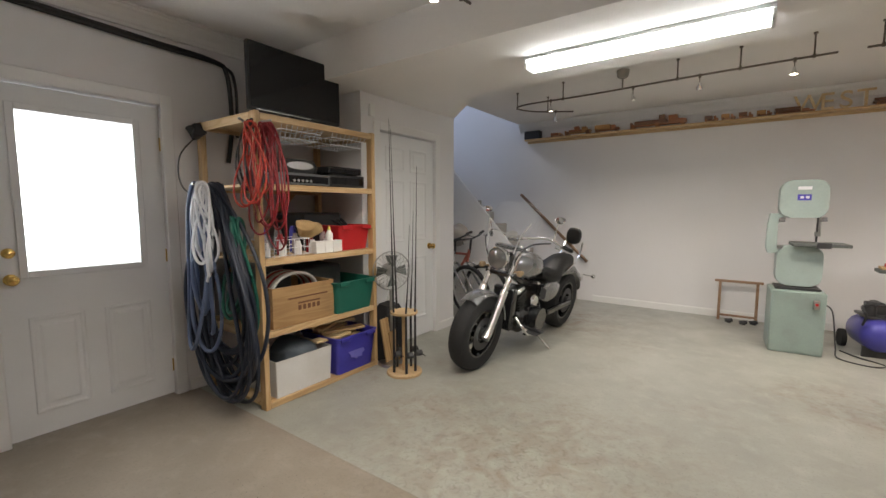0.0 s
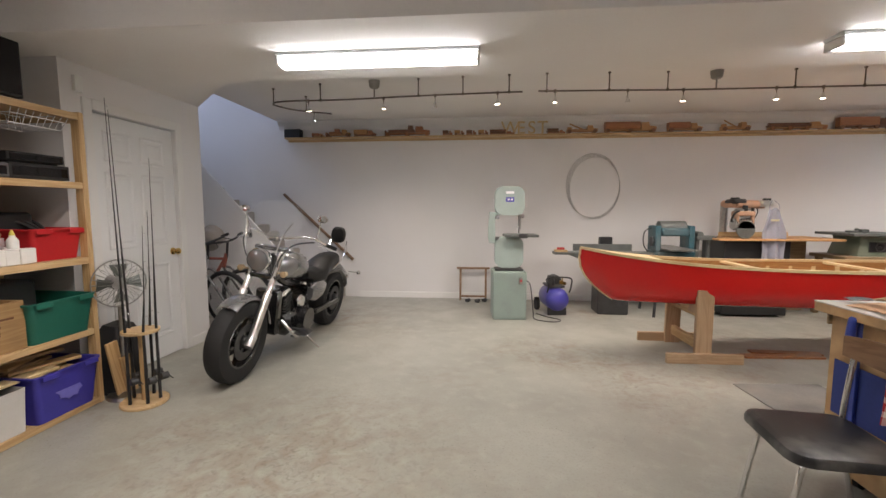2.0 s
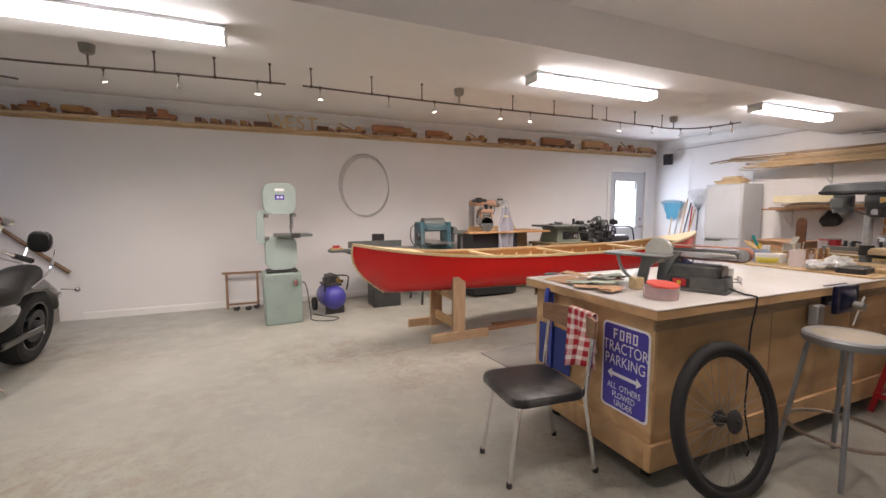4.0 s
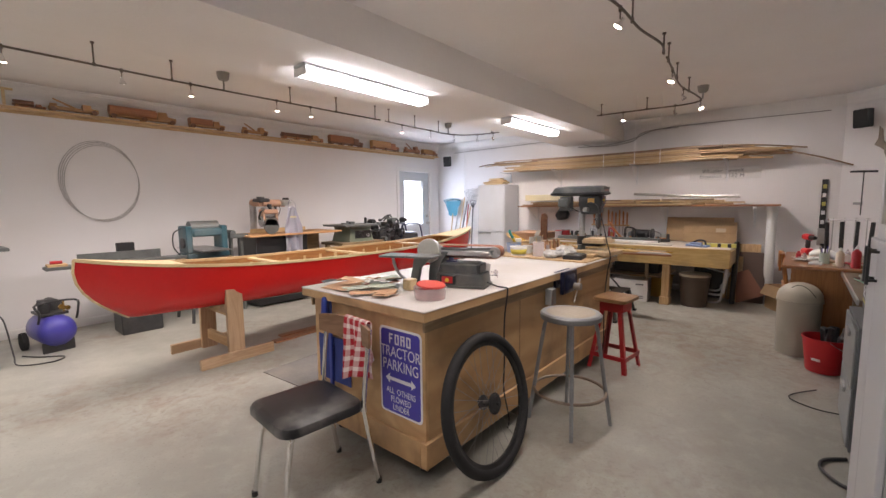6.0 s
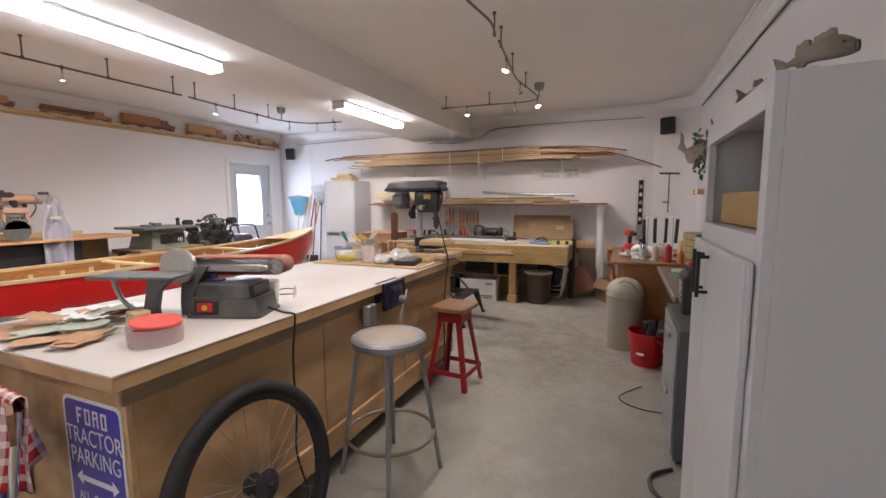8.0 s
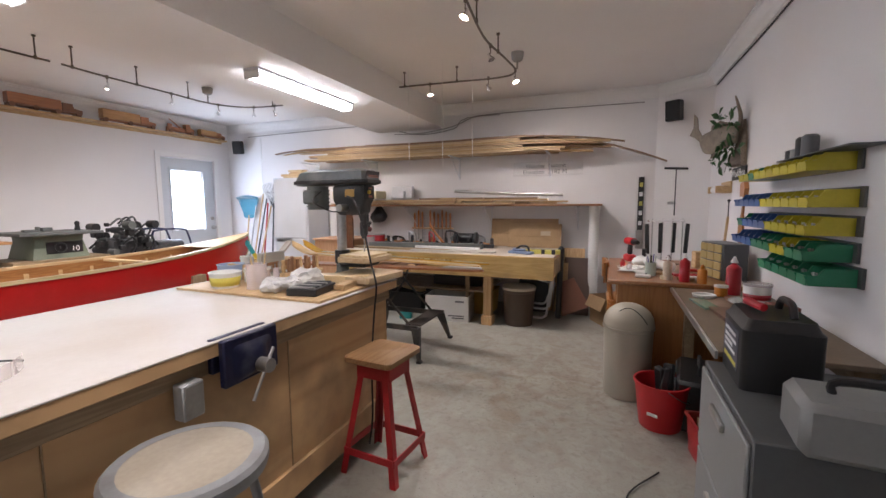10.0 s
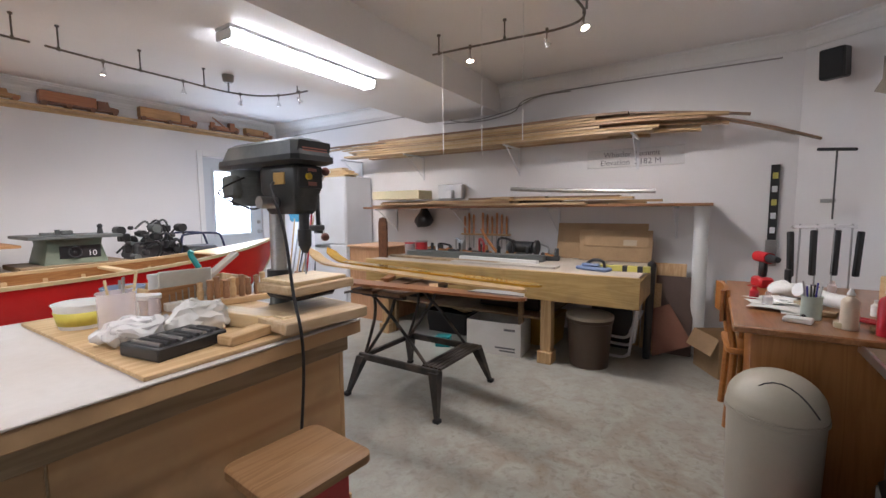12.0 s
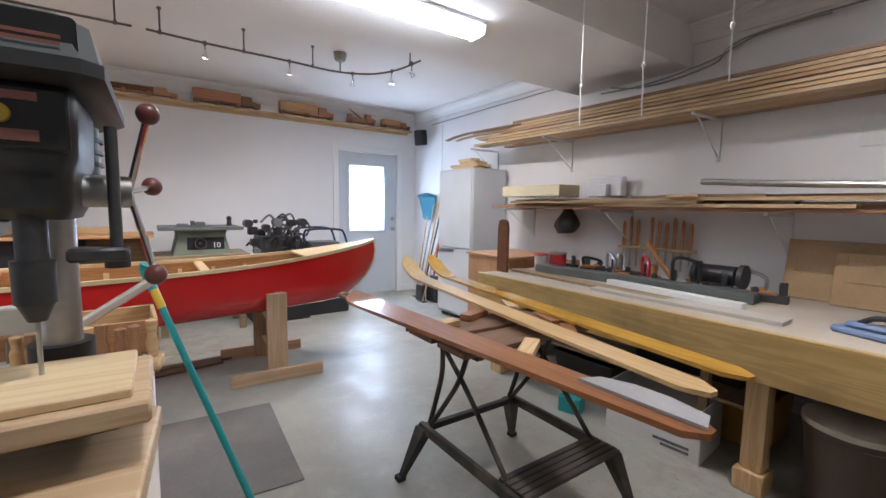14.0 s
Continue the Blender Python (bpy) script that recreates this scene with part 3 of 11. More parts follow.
for q in ((3.74, 6.235, 3.185, 3.2), (3.74, 6.235, 4.08, 4.095)):
    bm = B(); box(bm, *q, 0.775, 0.835, 0.002)
    part("apron", bm, PLYEDGE, isl)
for q in ((3.74, 6.235, 3.185, 3.225), (3.74, 6.235, 4.055, 4.095), (3.74, 3.78, 3.225, 4.055), (6.195, 6.235, 3.225, 4.055)):
    bm = B(); box(bm, *q, 0.105, 0.235, 0.003)
    part("base_board", bm, PLY, isl)

# ---- canoe ----
def canoe():
    c = thing("canoe", "red canvas canoe with pale wooden gunwales, upright on trestles", "canoe", pose(0, 0, 0))
    x0, x1, cy0, cy1 = 2.97, 7.94, 5.93, 6.03
    L = x1 - x0
    def half(u):
        return 0.43 * (max(0.0, math.sin(math.pi * u)) ** 0.72)
    def sheer(u):
        return 0.83 + 0.155 * abs(2 * u - 1) ** 3.2
    def keel(u):
        return 0.475 + 0.02 * abs(2 * u - 1) ** 2
    def hull(inset, u0=0.0, u1=1.0, n=44, k=11):
        rings = []
        for i in range(n + 1):
            u = u0 + (u1 - u0) * i / n
            v = 2 * u - 1
            w, zt, zb = half(u) - inset, sheer(u), keel(u) + inset
            w = max(w, 0.002)
            ring = []
            for j in range(-k, k + 1):
                a = j / k
                s = abs(a)
                yy = w * (1 - (1 - s) ** 2.6) ** 0.62
                zz = zb + (zt - zb) * s ** 2.3
                # stems curve inwards towards the keel
                end = abs(v) ** 10
                xs = x0 + L * u - math.copysign(1, v) * end * 0.30 * (1 - (zz - zb) / (zt - zb)) ** 2.2
                tuck = math.copysign(1, v) * end * 0.035 * math.sin(math.pi * min(1, (zz - zb) / (zt - zb)))
                ring.append(Vector((xs + tuck, cy0 + (cy1 - cy0) * u + math.copysign(yy, a) if j else cy0 + (cy1 - cy0) * u, zz)))
            rings.append(ring)
        return rings
    def skin(rings, flip):
        bm = B()
        rows = [[bm.verts.new(p) for p in r] for r in rings]
        for a, b in zip(rows, rows[1:]):
            for i in range(len(a) - 1):
                f = (a[i], a[i + 1], b[i + 1], b[i])
                bm.faces.new(f if not flip else tuple(reversed(f)))
        bmesh.ops.remove_doubles(bm, verts=bm.verts, dist=0.0005)
        return bm
    part("hull", skin(hull(0.0), True), REDHULL, c, "glossy red hull")
    part("planking", skin(hull(0.012, 0.01, 0.99), False), CEDAR, c, "varnished cedar inner planking")
    rings = hull(0.0)
    for side in (0, -1):
        edge = [r[side] for r in rings]
        sgn = -1 if side == 0 else 1
        bm = B()
        loft(bm, [[p + Vector((0, sgn * 0.016, -0.018)), p + Vector((0, sgn * 0.016, 0.006)), p + Vector((0, -sgn * 0.014, 0.006)), p + Vector((0, -sgn * 0.014, -0.018))] for p in edge])
        bmesh.ops.recalc_face_normals(bm, faces=bm.faces)
        part("gunwale", bm, ASH, c, "pale ash gunwale")
    for end in (0, -1):
        st = [p for p in rings[end]]
        bm = B()
        tube(bm, st[len(st) // 2:], 0.011, 6)
        part("stem_band", bm, ASH, c)
        # deck
        bm = B()
        rr = rings[:7] if end == 0 else rings[-7:]
        va = [(r[0] + Vector((0, 0.004, 0.004)), r[-1] + Vector((0, -0.004, 0.004))) for r in rr]
        loft(bm, [[a, b, b - Vector((0, 0, 0.014)), a - Vector((0, 0, 0.014))] for a, b in va])
        bmesh.ops.recalc_face_normals(bm, faces=bm.faces)
        part("deck", bm, ASH, c, "pale wooden end deck")
    for u in (0.3, 0.5, 0.72):
        i = round(u * 44)
        p, q = rings[i][0], rings[i][-1]
        bm = B()
        box(bm, p.x - 0.03, p.x + 0.03, p.y + 0.012, q.y - 0.012, p.z - 0.035, p.z - 0.013, 0.004)
        part("thwart", bm, ASH, c, "ash cross thwart")
    for i in range(5, 41, 2):
        r = hull(0.0125)[i]
        bm = B()
        loft(bm, [[p + Vector((-0.022, 0, 0)), p + Vector((0.022, 0, 0)), p + Vector((0.022, 0, 0.007)), p + Vector((-0.022, 0, 0.007))] for p in r[1:-1]])
        bmesh.ops.recalc_face_normals(bm, faces=bm.faces)
        part("rib", bm, ASH, c)
    return c
canoe()
RX = Matrix.Rotation(radians(90), 4, "X")      # local z turned to -y
RY = Matrix.Rotation(radians(90), 4, "Y")      # local z turned to +x


def at(x, y, z=0.0, deg=0.0):
    return pose(x, y, z, 0, 0, deg)


# castors of the island
for x, y in ((3.86, 3.30), (6.12, 3.30), (3.86, 3.98), (6.12, 3.98)):
    ca = new("castor"); ca.parent = isl; ca.matrix_basis = at(x, y, 0, 20)
    bm = B(); box(bm, -0.035, 0.035, -0.035, 0.035, 0.1, 0.106); box(bm, -0.02, 0.03, -0.024, -0.02, 0.035, 0.1); box(bm, -0.02, 0.03, 0.02, 0.024, 0.035, 0.1)
    part("fork", bm, STEEL, ca)
    bm = B(); rod(bm, (0.005, -0.016, 0.045), (0.005, 0.016, 0.045), 0.045, n=20)
    part("wheel", bm, RUBBER, ca)
for xs in (4.62, 5.42):
    bm = B(); box(bm, xs, xs + 0.004, 3.1985, 3.2, 0.235, 0.775)
    part("panel_joint", bm, PLYEDGE, isl)

# ---- parking sign on the island ----
SIGNBLUE = mat("sign_blue", (0.06, 0.05, 0.36), 0.35, var=0.06)
SIGNWHITE = mat("sign_white", (0.78, 0.78, 0.8), 0.4, var=0.03)
sg = thing("parking_sign", "blue and white metal parking sign fixed to the bench end", "sign", at(3.7535, 3.362, 0.536, -90))
bm = B(); prism(bm, rounded(0.29, 0.445, 0.025), 0, 0.0025, RX)
part("plate", bm, SIGNWHITE, sg)
bm = B(); prism(bm, rounded(0.268, 0.423, 0.02), 0.0025, 0.0032, RX)
part("blue_field", bm, SIGNBLUE, sg)
zf = -0.0036
for k, lx in enumerate((-0.06, -0.02, 0.02, 0.06)):
    bm = B()
    o = 0.166
    if k == 0:
        box(bm, lx - 0.014, lx - 0.006, zf, -0.0032, o - 0.026, o + 0.026); box(bm, lx - 0.006, lx + 0.013, zf, -0.0032, o + 0.017, o + 0.026); box(bm, lx - 0.006, lx + 0.008, zf, -0.0032, o - 0.004, o + 0.005)
    else:
        box(bm, lx - 0.014, lx - 0.006, zf, -0.0032, o - 0.026, o + 0.026); box(bm, lx + 0.006, lx + 0.014, zf, -0.0032, o - 0.026, o + 0.026)
        box(bm, lx - 0.006, lx + 0.006, zf, -0.0032, o + 0.018, o + 0.026); box(bm, lx - 0.006, lx + 0.006, zf, -0.0032, o - (0.026 if k != 2 else 0.0), o - (0.018 if k != 2 else -0.008))
    part("mark", bm, SIGNWHITE, sg, smooth=False)
for txt, z, s in (("TRACTOR", 0.098, 0.071), ("PARKING", 0.03, 0.071), ("ALL  OTHERS", -0.103, 0.041), ("PLOWED", -0.145, 0.041), ("UNDER", -0.186, 0.041)):
    letters("lettering", txt, s, SIGNWHITE, sg, pose(0, -0.0032, z, 90, 0, 0) @ Matrix.Diagonal((0.84, 1.08, 1, 1)), 0.0004)
bm = B()
prism(bm, [(-0.105, -0.04), (-0.075, -0.015), (-0.075, -0.031), (0.075, -0.031), (0.075, -0.015), (0.105, -0.04), (0.075, -0.065), (0.075, -0.049), (-0.075, -0.049), (-0.075, -0.065)], 0.0032, 0.0036, RX)
part("arrow", bm, SIGNWHITE, sg, smooth=False)

# ---- chair with towel ----
VINYL = mat("black_vinyl", (0.02, 0.02, 0.021), 0.38, var=0.3, scale=6, dirt=(0.28, 0.27, 0.25), dirt_amt=0.6)
ch = thing("kitchen_chair", "old chrome kitchen chair with a dusty black vinyl seat", "chair", at(3.395, 3.63, 0, -95))
bm = B()
loft(bm, [[Vector((x, y, z)) for x, y in rounded(0.41 - 2 * i, 0.405 - 2 * i, 0.07 - i)] for z, i in ((0.398, 0.012), (0.405, 0.0), (0.43, 0.0), (0.442, 0.008), (0.447, 0.03))])
part("seat", bm, VINYL, ch)
for s in (-1, 1):
    bm = B(); tube(bm, spline([(s * 0.155, -0.2, 0.0), (s * 0.145, -0.15, 0.33), (s * 0.14, -0.12, 0.388), (s * 0.12, -0.04, 0.392), (s * 0.12, 0.12, 0.392)], 5), 0.0115, 10)
    part("front_leg", bm, CHROME, ch)
    bm = B(); tube(bm, spline([(s * 0.185, 0.27, 0.0), (s * 0.18, 0.205, 0.36), (s * 0.185, 0.2, 0.48), (s * 0.19, 0.235, 0.78)], 5), 0.0115, 10)
    part("back_leg", bm, CHROME, ch)
    for p in ((s * 0.155, -0.2), (s * 0.185, 0.27)):
        bm = B(); rod(bm, (p[0], p[1], 0.0), (p[0], p[1], 0.025), 0.014, n=10)
        part("foot_cap", bm, BLACK, ch)
bm = B(); rod(bm, (-0.18, 0.204, 0.385), (0.18, 0.204, 0.385), 0.009, n=8); box(bm, -0.13, 0.13, -0.02, 0.01, 0.382, 0.398)
part("crossbar", bm, STEEL, ch)
bm = B()
bk = []
for i in range(13):
    u = -1 + i / 6
    y = 0.245 - 0.035 * u * u
    h = 0.055 - 0.012 * abs(u) ** 3
    bk.append([Vector((u * 0.225, y - 0.007, 0.745 - h)), Vector((u * 0.225, y + 0.007, 0.745 - h)), Vector((u * 0.225, y + 0.007, 0.745 + h)), Vector((u * 0.225, y - 0.007, 0.745 + h))])
loft(bm, bk)
bmesh.ops.recalc_face_normals(bm, faces=bm.faces)
part("backrest", bm, wood("worn_walnut_ply", (0.27, 0.15, 0.08), (0.17, 0.085, 0.04), 0, grime=0.3), ch, "curved brown plywood backrest")


def plaid():
    m = bpy.data.materials.new("red_plaid"); m.use_nodes = True
    n, l = m.node_tree.nodes, m.node_tree.links
    p = n["Principled BSDF"]; p.inputs["Roughness"].default_value = 0.95
    uv = n.new("ShaderNodeUVMap"); uv.uv_map = "weave"
    sep = n.new("ShaderNodeSeparateXYZ"); l.new(uv.outputs[0], sep.inputs[0])
    fs = []
    for ax in ("X", "Y"):
        mu = n.new("ShaderNodeMath"); mu.operation, mu.inputs[1].default_value = "MULTIPLY", 5.0
        l.new(sep.outputs[ax], mu.inputs[0])
        fr = n.new("ShaderNodeMath"); fr.operation = "FRACT"; l.new(mu.outputs[0], fr.inputs[0])
        g = n.new("ShaderNodeMath"); g.operation, g.inputs[1].default_value = "GREATER_THAN", 0.6
        l.new(fr.outputs[0], g.inputs[0]); fs.append(g.outputs[0])
    ad = n.new("ShaderNodeMath"); ad.operation = "ADD"; l.new(fs[0], ad.inputs[0]); l.new(fs[1], ad.inputs[1])
    hf = n.new("ShaderNodeMath"); hf.operation, hf.inputs[1].default_value = "MULTIPLY", 0.5; l.new(ad.outputs[0], hf.inputs[0])
    mx = n.new("ShaderNodeMix"); mx.data_type = "RGBA"
    mx.inputs["A"].default_value, mx.inputs["B"].default_value = (0.42, 0.02, 0.03, 1), (0.75, 0.68, 0.64, 1)
    l.new(hf.outputs[0], mx.inputs["Factor"])
    nz = n.new("ShaderNodeTexNoise"); nz.inputs["Scale"].default_value = 300
    bp = n.new("ShaderNodeBump"); bp.inputs["Strength"].default_value = 0.3; bp.inputs["Distance"].default_value = 0.001
    l.new(nz.outputs["Fac"], bp.inputs["Height"]); l.new(bp.outputs[0], p.inputs["Normal"])
    l.new(mx.outputs["Result"], p.inputs["Base Color"])
    return m


def cloth_over(name, m, label, w, drop_a, drop_b, mt, folds=0.02, seed=1.0, r=0.018):
    """A towel hung over a bar that runs along local x at the origin."""
    bm = B()
    nu, nv = 16, 34
    lay = bm.loops.layers.uv.new("weave")
    tot = drop_a + drop_b + math.pi * r
    grid = []
    for j in range(nv + 1):
        s = tot * j / nv
        row = []
        for i in range(nu + 1):
            u = i / nu
            if s < drop_a:
                y, z, f = -r, -(drop_a - s), (drop_a - s) / drop_a
            elif s < drop_a + math.pi * r:
                a = (s - drop_a) / r
                y, z, f = -r * math.cos(a), r * math.sin(a), 0
            else:
                y, z = r, -(s - drop_a - math.pi * r)
                f = -z / drop_b
            wv = folds * f * math.sin(u * 11 + seed + z * 4) + 0.012 * f * noise.noise(Vector((u * 4, z * 6, seed)))
            pinch = 1 - 0.18 * f * math.sin(u * math.pi + seed)
            row.append(bm.verts.new(((u - 0.5) * w * pinch, y + wv * (1 if y > 0 else -1) - 0.01 * f * (1 if y < 0 else -1), z - 0.02 * f * math.sin(u * 5 + seed))))
        grid.append(row)
    for j in range(nv):
        for i in range(nu):
            f = bm.faces.new((grid[j][i], grid[j][i + 1], grid[j + 1][i + 1], grid[j + 1][i]))
            for lp, (a, b) in zip(f.loops, ((i, j), (i + 1, j), (i + 1, j + 1), (i, j + 1))):
                lp[lay].uv = (a / nu * w / 0.25, b / nv * tot / 0.25)
    ob = solo(name, bm, mt, label, "towel", m)
    sol = ob.modifiers.new("thick", "SOLIDIFY"); sol.thickness = 0.003
    return ob
cloth_over("checked_towel", at(3.632, 3.53, 0.797, -95), "red and white checked towel draped over the chair back", 0.19, 0.27, 0.22, plaid(), 0.034)

# blue bar clamp on the bench end
cl = thing("bar_clamp", "blue handled bar clamp hung on the bench end", "clamp", at(3.735, 3.90, 0.0))
bm = B(); box(bm, -0.012, 0.004, -0.012, 0.012, 0.3, 0.84, 0.003)
part("bar", bm, mat("clamp_blue", (0.03, 0.06, 0.34), 0.4), cl)
bm = B(); tube(bm, spline([(-0.03, 0, 0.855), (-0.034, 0.004, 0.8), (-0.036, 0.006, 0.74), (-0.03, 0.004, 0.69)], 4), [0.012] + [0.019] * 11 + [0.012], 10)
part("handle", bm, bpy.data.materials["clamp_blue"], cl)
bm = B(); box(bm, -0.004, 0.0, -0.16, 0.13, 0.36, 0.62, 0.001)
solo("blue_tarp_bag", bm, mat("blue_cloth", (0.03, 0.05, 0.22), 0.8), "blue cloth bag hung on the bench end", "bag", at(3.744, 3.9, 0))

# ---- bicycle wheel leaning on the bench ----
wh = thing("bicycle_wheel", "black bicycle wheel leaning against the bench", "wheel", Matrix.Translation((4.085, 3.066, 0.35)) @ Matrix.Rotation(radians(90 - 12), 4, "X") @ Matrix.Scale(1.065, 4))
bm = B(); torus(bm, (0, 0, 0), 0.309, 0.026, 56, 12)
part("tyre", bm, RUBBER, wh)
bm = B(); lathe(bm, [(0.285, -0.011), (0.297, -0.013), (0.297, 0.013), (0.285, 0.011), (0.268, 0.006), (0.268, -0.006), (0.285, -0.011)], 56, cap=False)
part("rim", bm, BLACK, wh)
hb = B(); lathe(hb, [(0.0, -0.065), (0.008, -0.065), (0.008, -0.045), (0.034, -0.042), (0.036, -0.03), (0.016, -0.026), (0.013, 0.02), (0.026, 0.024), (0.026, 0.03), (0.008, 0.034), (0.008, 0.062), (0.0, 0.062)], 18)
part("hub", hb, DARKST, wh)
bm = B(); lathe(bm, [(0.012, 0.03), (0.05, 0.031), (0.05, 0.034), (0.042, 0.036), (0.042, 0.04), (0.034, 0.042), (0.034, 0.046), (0.012, 0.047)], 22)
part("sprocket", bm, DARKST, wh)
for i in range(32):
    a, b = 2 * math.pi * i / 32, 2 * math.pi * (i + (1.8 if i % 2 else -1.8)) / 32
    z = -0.034 if i % 4 < 2 else 0.026
    bm = B(); rod(bm, (0.03 * math.cos(b), 0.03 * math.sin(b), z), (0.27 * math.cos(a), 0.27 * math.sin(a), 0), 0.0012, n=5)
    part("spoke", bm, STEEL, wh)

# ---- grey workshop stool ----
GREYEN = mat("grey_enamel", (0.27, 0.28, 0.29), 0.42, 0.2, var=0.15, scale=8, dirt=(0.12, 0.1, 0.09), dirt_amt=0.4)
st = thing("workshop_stool", "round grey steel stool with a worn seat", "stool", at(4.79, 2.945, 0, -18))
bm = B(); lathe(bm, [(0.0, 0.672), (0.165, 0.672), (0.178, 0.66), (0.182, 0.672), (0.182, 0.69), (0.172, 0.7), (0.145, 0.7)], 36, cap=False)
part("seat_rim", bm, GREYEN, st)
bm = B(); lathe(bm, [(0.0, 0.69), (0.146, 0.69), (0.146, 0.699), (0.0, 0.701)], 36)
part("seat", bm, mat("worn_board", (0.36, 0.31, 0.24), 0.7, var=0.2, dirt=(0.5, 0.48, 0.45), dirt_amt=0.4), st)
for a in (45, 135, 225, 315):
    c, s = math.cos(radians(a)), math.sin(radians(a))
    bm = B(); tube(bm, spline([(c * 0.245, s * 0.245, 0), (c * 0.2, s * 0.2, 0.3), (c * 0.155, s * 0.155, 0.6), (c * 0.13, s * 0.13, 0.668)], 4), 0.012, 10)
    part("leg", bm, GREYEN, st)
bm = B(); torus(bm, (0, 0, 0.21), 0.214, 0.009, 40, 8)
part("foot_ring", bm, mat("worn_ring", (0.3, 0.24, 0.19), 0.5, 0.6, var=0.3), st)

# ---- red stool ----
rs = thing("red_stool", "red steel stool with a worn wooden seat", "stool", at(5.893, 3.033, 0, -5))
bm = B(); loft(bm, [[Vector((x, y, z)) for x, y in rounded(0.3 - i, 0.27 - i, 0.03)] for z, i in ((0.562, 0.012), (0.567, 0.0), (0.59, 0.0), (0.595, 0.012))])
part("seat", bm, wood("worn_seat", (0.36, 0.21, 0.1), (0.24, 0.125, 0.05), 0, grime=0.4), rs)
for sx in (-1, 1):
    for sy in (-1, 1):
        bm = B()
        p, q = Vector((sx * 0.155, sy * 0.16, 0.0)), Vector((sx * 0.085, sy * 0.075, 0.562))
        loft(bm, [[c + Vector((-sx * 0.0, 0, 0)), c + Vector((-sx * 0.032, 0, 0)), c + Vector((-sx * 0.032, -sy * 0.005, 0)), c + Vector((-sx * 0.005, -sy * 0.005, 0)), c + Vector((-sx * 0.005, -sy * 0.032, 0)), c + Vector((0, -sy * 0.032, 0))] for c in (p, q)])
        bmesh.ops.recalc_face_normals(bm, faces=bm.faces)
        part("leg", bm, REDM, rs, smooth=False)
for s in (-1, 1):
    for z0, z1, e in ((0.48, 0.558, 0.09), (0.1, 0.135, 0.145)):
        bm = B(); box(bm, -e, e, s * (e * 1.02) - 0.003, s * (e * 1.02) + 0.003, z0, z1)
        part("rail", bm, REDM, rs, smooth=False)
        bm = B(); box(bm, s * e - 0.003, s * e + 0.003, -e * 0.98, e * 0.98, z0, z1)
        part("rail", bm, REDM, rs, smooth=False)

# ---- bench vise ----
VBLUE = mat("vise_blue", (0.012, 0.014, 0.045), 0.3, 0.3, var=0.3, scale=12, dirt=(0.2, 0.2, 0.2), dirt_amt=0.35)
vs = thing("bench_vise", "dark blue woodworking vise bolted under the bench edge", "vise", at(5.16, 3.185, 0.885))
bm = B(); box(bm, -0.115, 0.115, -0.075, -0.048, -0.15, 0.006, 0.006)
part("front_jaw", bm, VBLUE, vs)
bm = B(); loft(bm, [[Vector((x, y, z)) for x, z in rounded(w, hh, 0.02, 3)] for y, w, hh in ((-0.0745, 0.17, 0.12), (-0.085, 0.1, 0.1), (-0.1, 0.06, 0.06))]); bmesh.ops.translate(bm, vec=(0, 0, -0.08), verts=bm.verts); bmesh.ops.recalc_face_normals(bm, faces=bm.faces)
part("jaw_rib", bm, VBLUE, vs)
bm = B(); box(bm, -0.115, 0.115, -0.022, 0.0, -0.11, 0.004, 0.004)
part("back_jaw", bm, VBLUE, vs)
bm = B()
for x in (-0.065, 0.065):
    rod(bm, (x, -0.06, -0.1), (x, 0.02, -0.1), 0.012, n=12)
rod(bm, (0, -0.135, -0.1), (0, 0.02, -0.1), 0.014, n=12)
part("guide_bar", bm, STEEL, vs)
bm = B(); rod(bm, (0, -0.15, -0.1), (0, -0.105, -0.1), 0.024, n=14)
part("screw_hub", bm, STEEL, vs)
bm = B(); rod(bm, (-0.06, -0.13, -0.2), (0.035, -0.13, -0.05), 0.0055, n=8)
part("handle", bm, STEEL, vs)

# outlet box and cords on the bench side
ob_ = thing("outlet_box", "grey metal outlet box on the bench side", "outlet", at(4.96, 3.184, 0.735))
bm = B(); box(bm, -0.035, 0.035, -0.045, 0, -0.055, 0.055, 0.004)
part("box", bm, mat("galvanised", (0.4, 0.42, 0.43), 0.5, 0.6), ob_)
bm = B(); box(bm, -0.03, 0.03, -0.049, -0.045, -0.05, 0.05, 0.003)
part("cover", bm, STEEL, ob_)
bm = B(); tube(bm, spline([(4.36, 3.27, 0.91), (4.37, 3.2, 0.892), (4.37, 3.152, 0.891), (4.37, 3.135, 0.87), (4.37, 3.155, 0.7), (4.38, 3.16, 0.45), (4.36, 3.15, 0.3), (4.4, 3.14, 0.12), (4.42, 3.16, 0.04)], 5), 0.0045, 7)
solo("extension_lead", bm, BLACK, "black power cord hanging down the bench side", "cord")
bm = B(); tube(bm, spline([(6.07, 3.34, 1.36), (6.0, 3.25, 1.33), (6.0, 3.2, 1.2), (5.985, 3.15, 1.02), (5.985, 3.12, 0.9), (6.01, 3.15, 0.75), (6.0, 3.165, 0.5), (5.97, 3.15, 0.2), (5.95, 3.16, 0.05)], 5), 0.005, 7)
solo("extension_lead", bm, BLACK, "black power cord of the drill press", "cord")

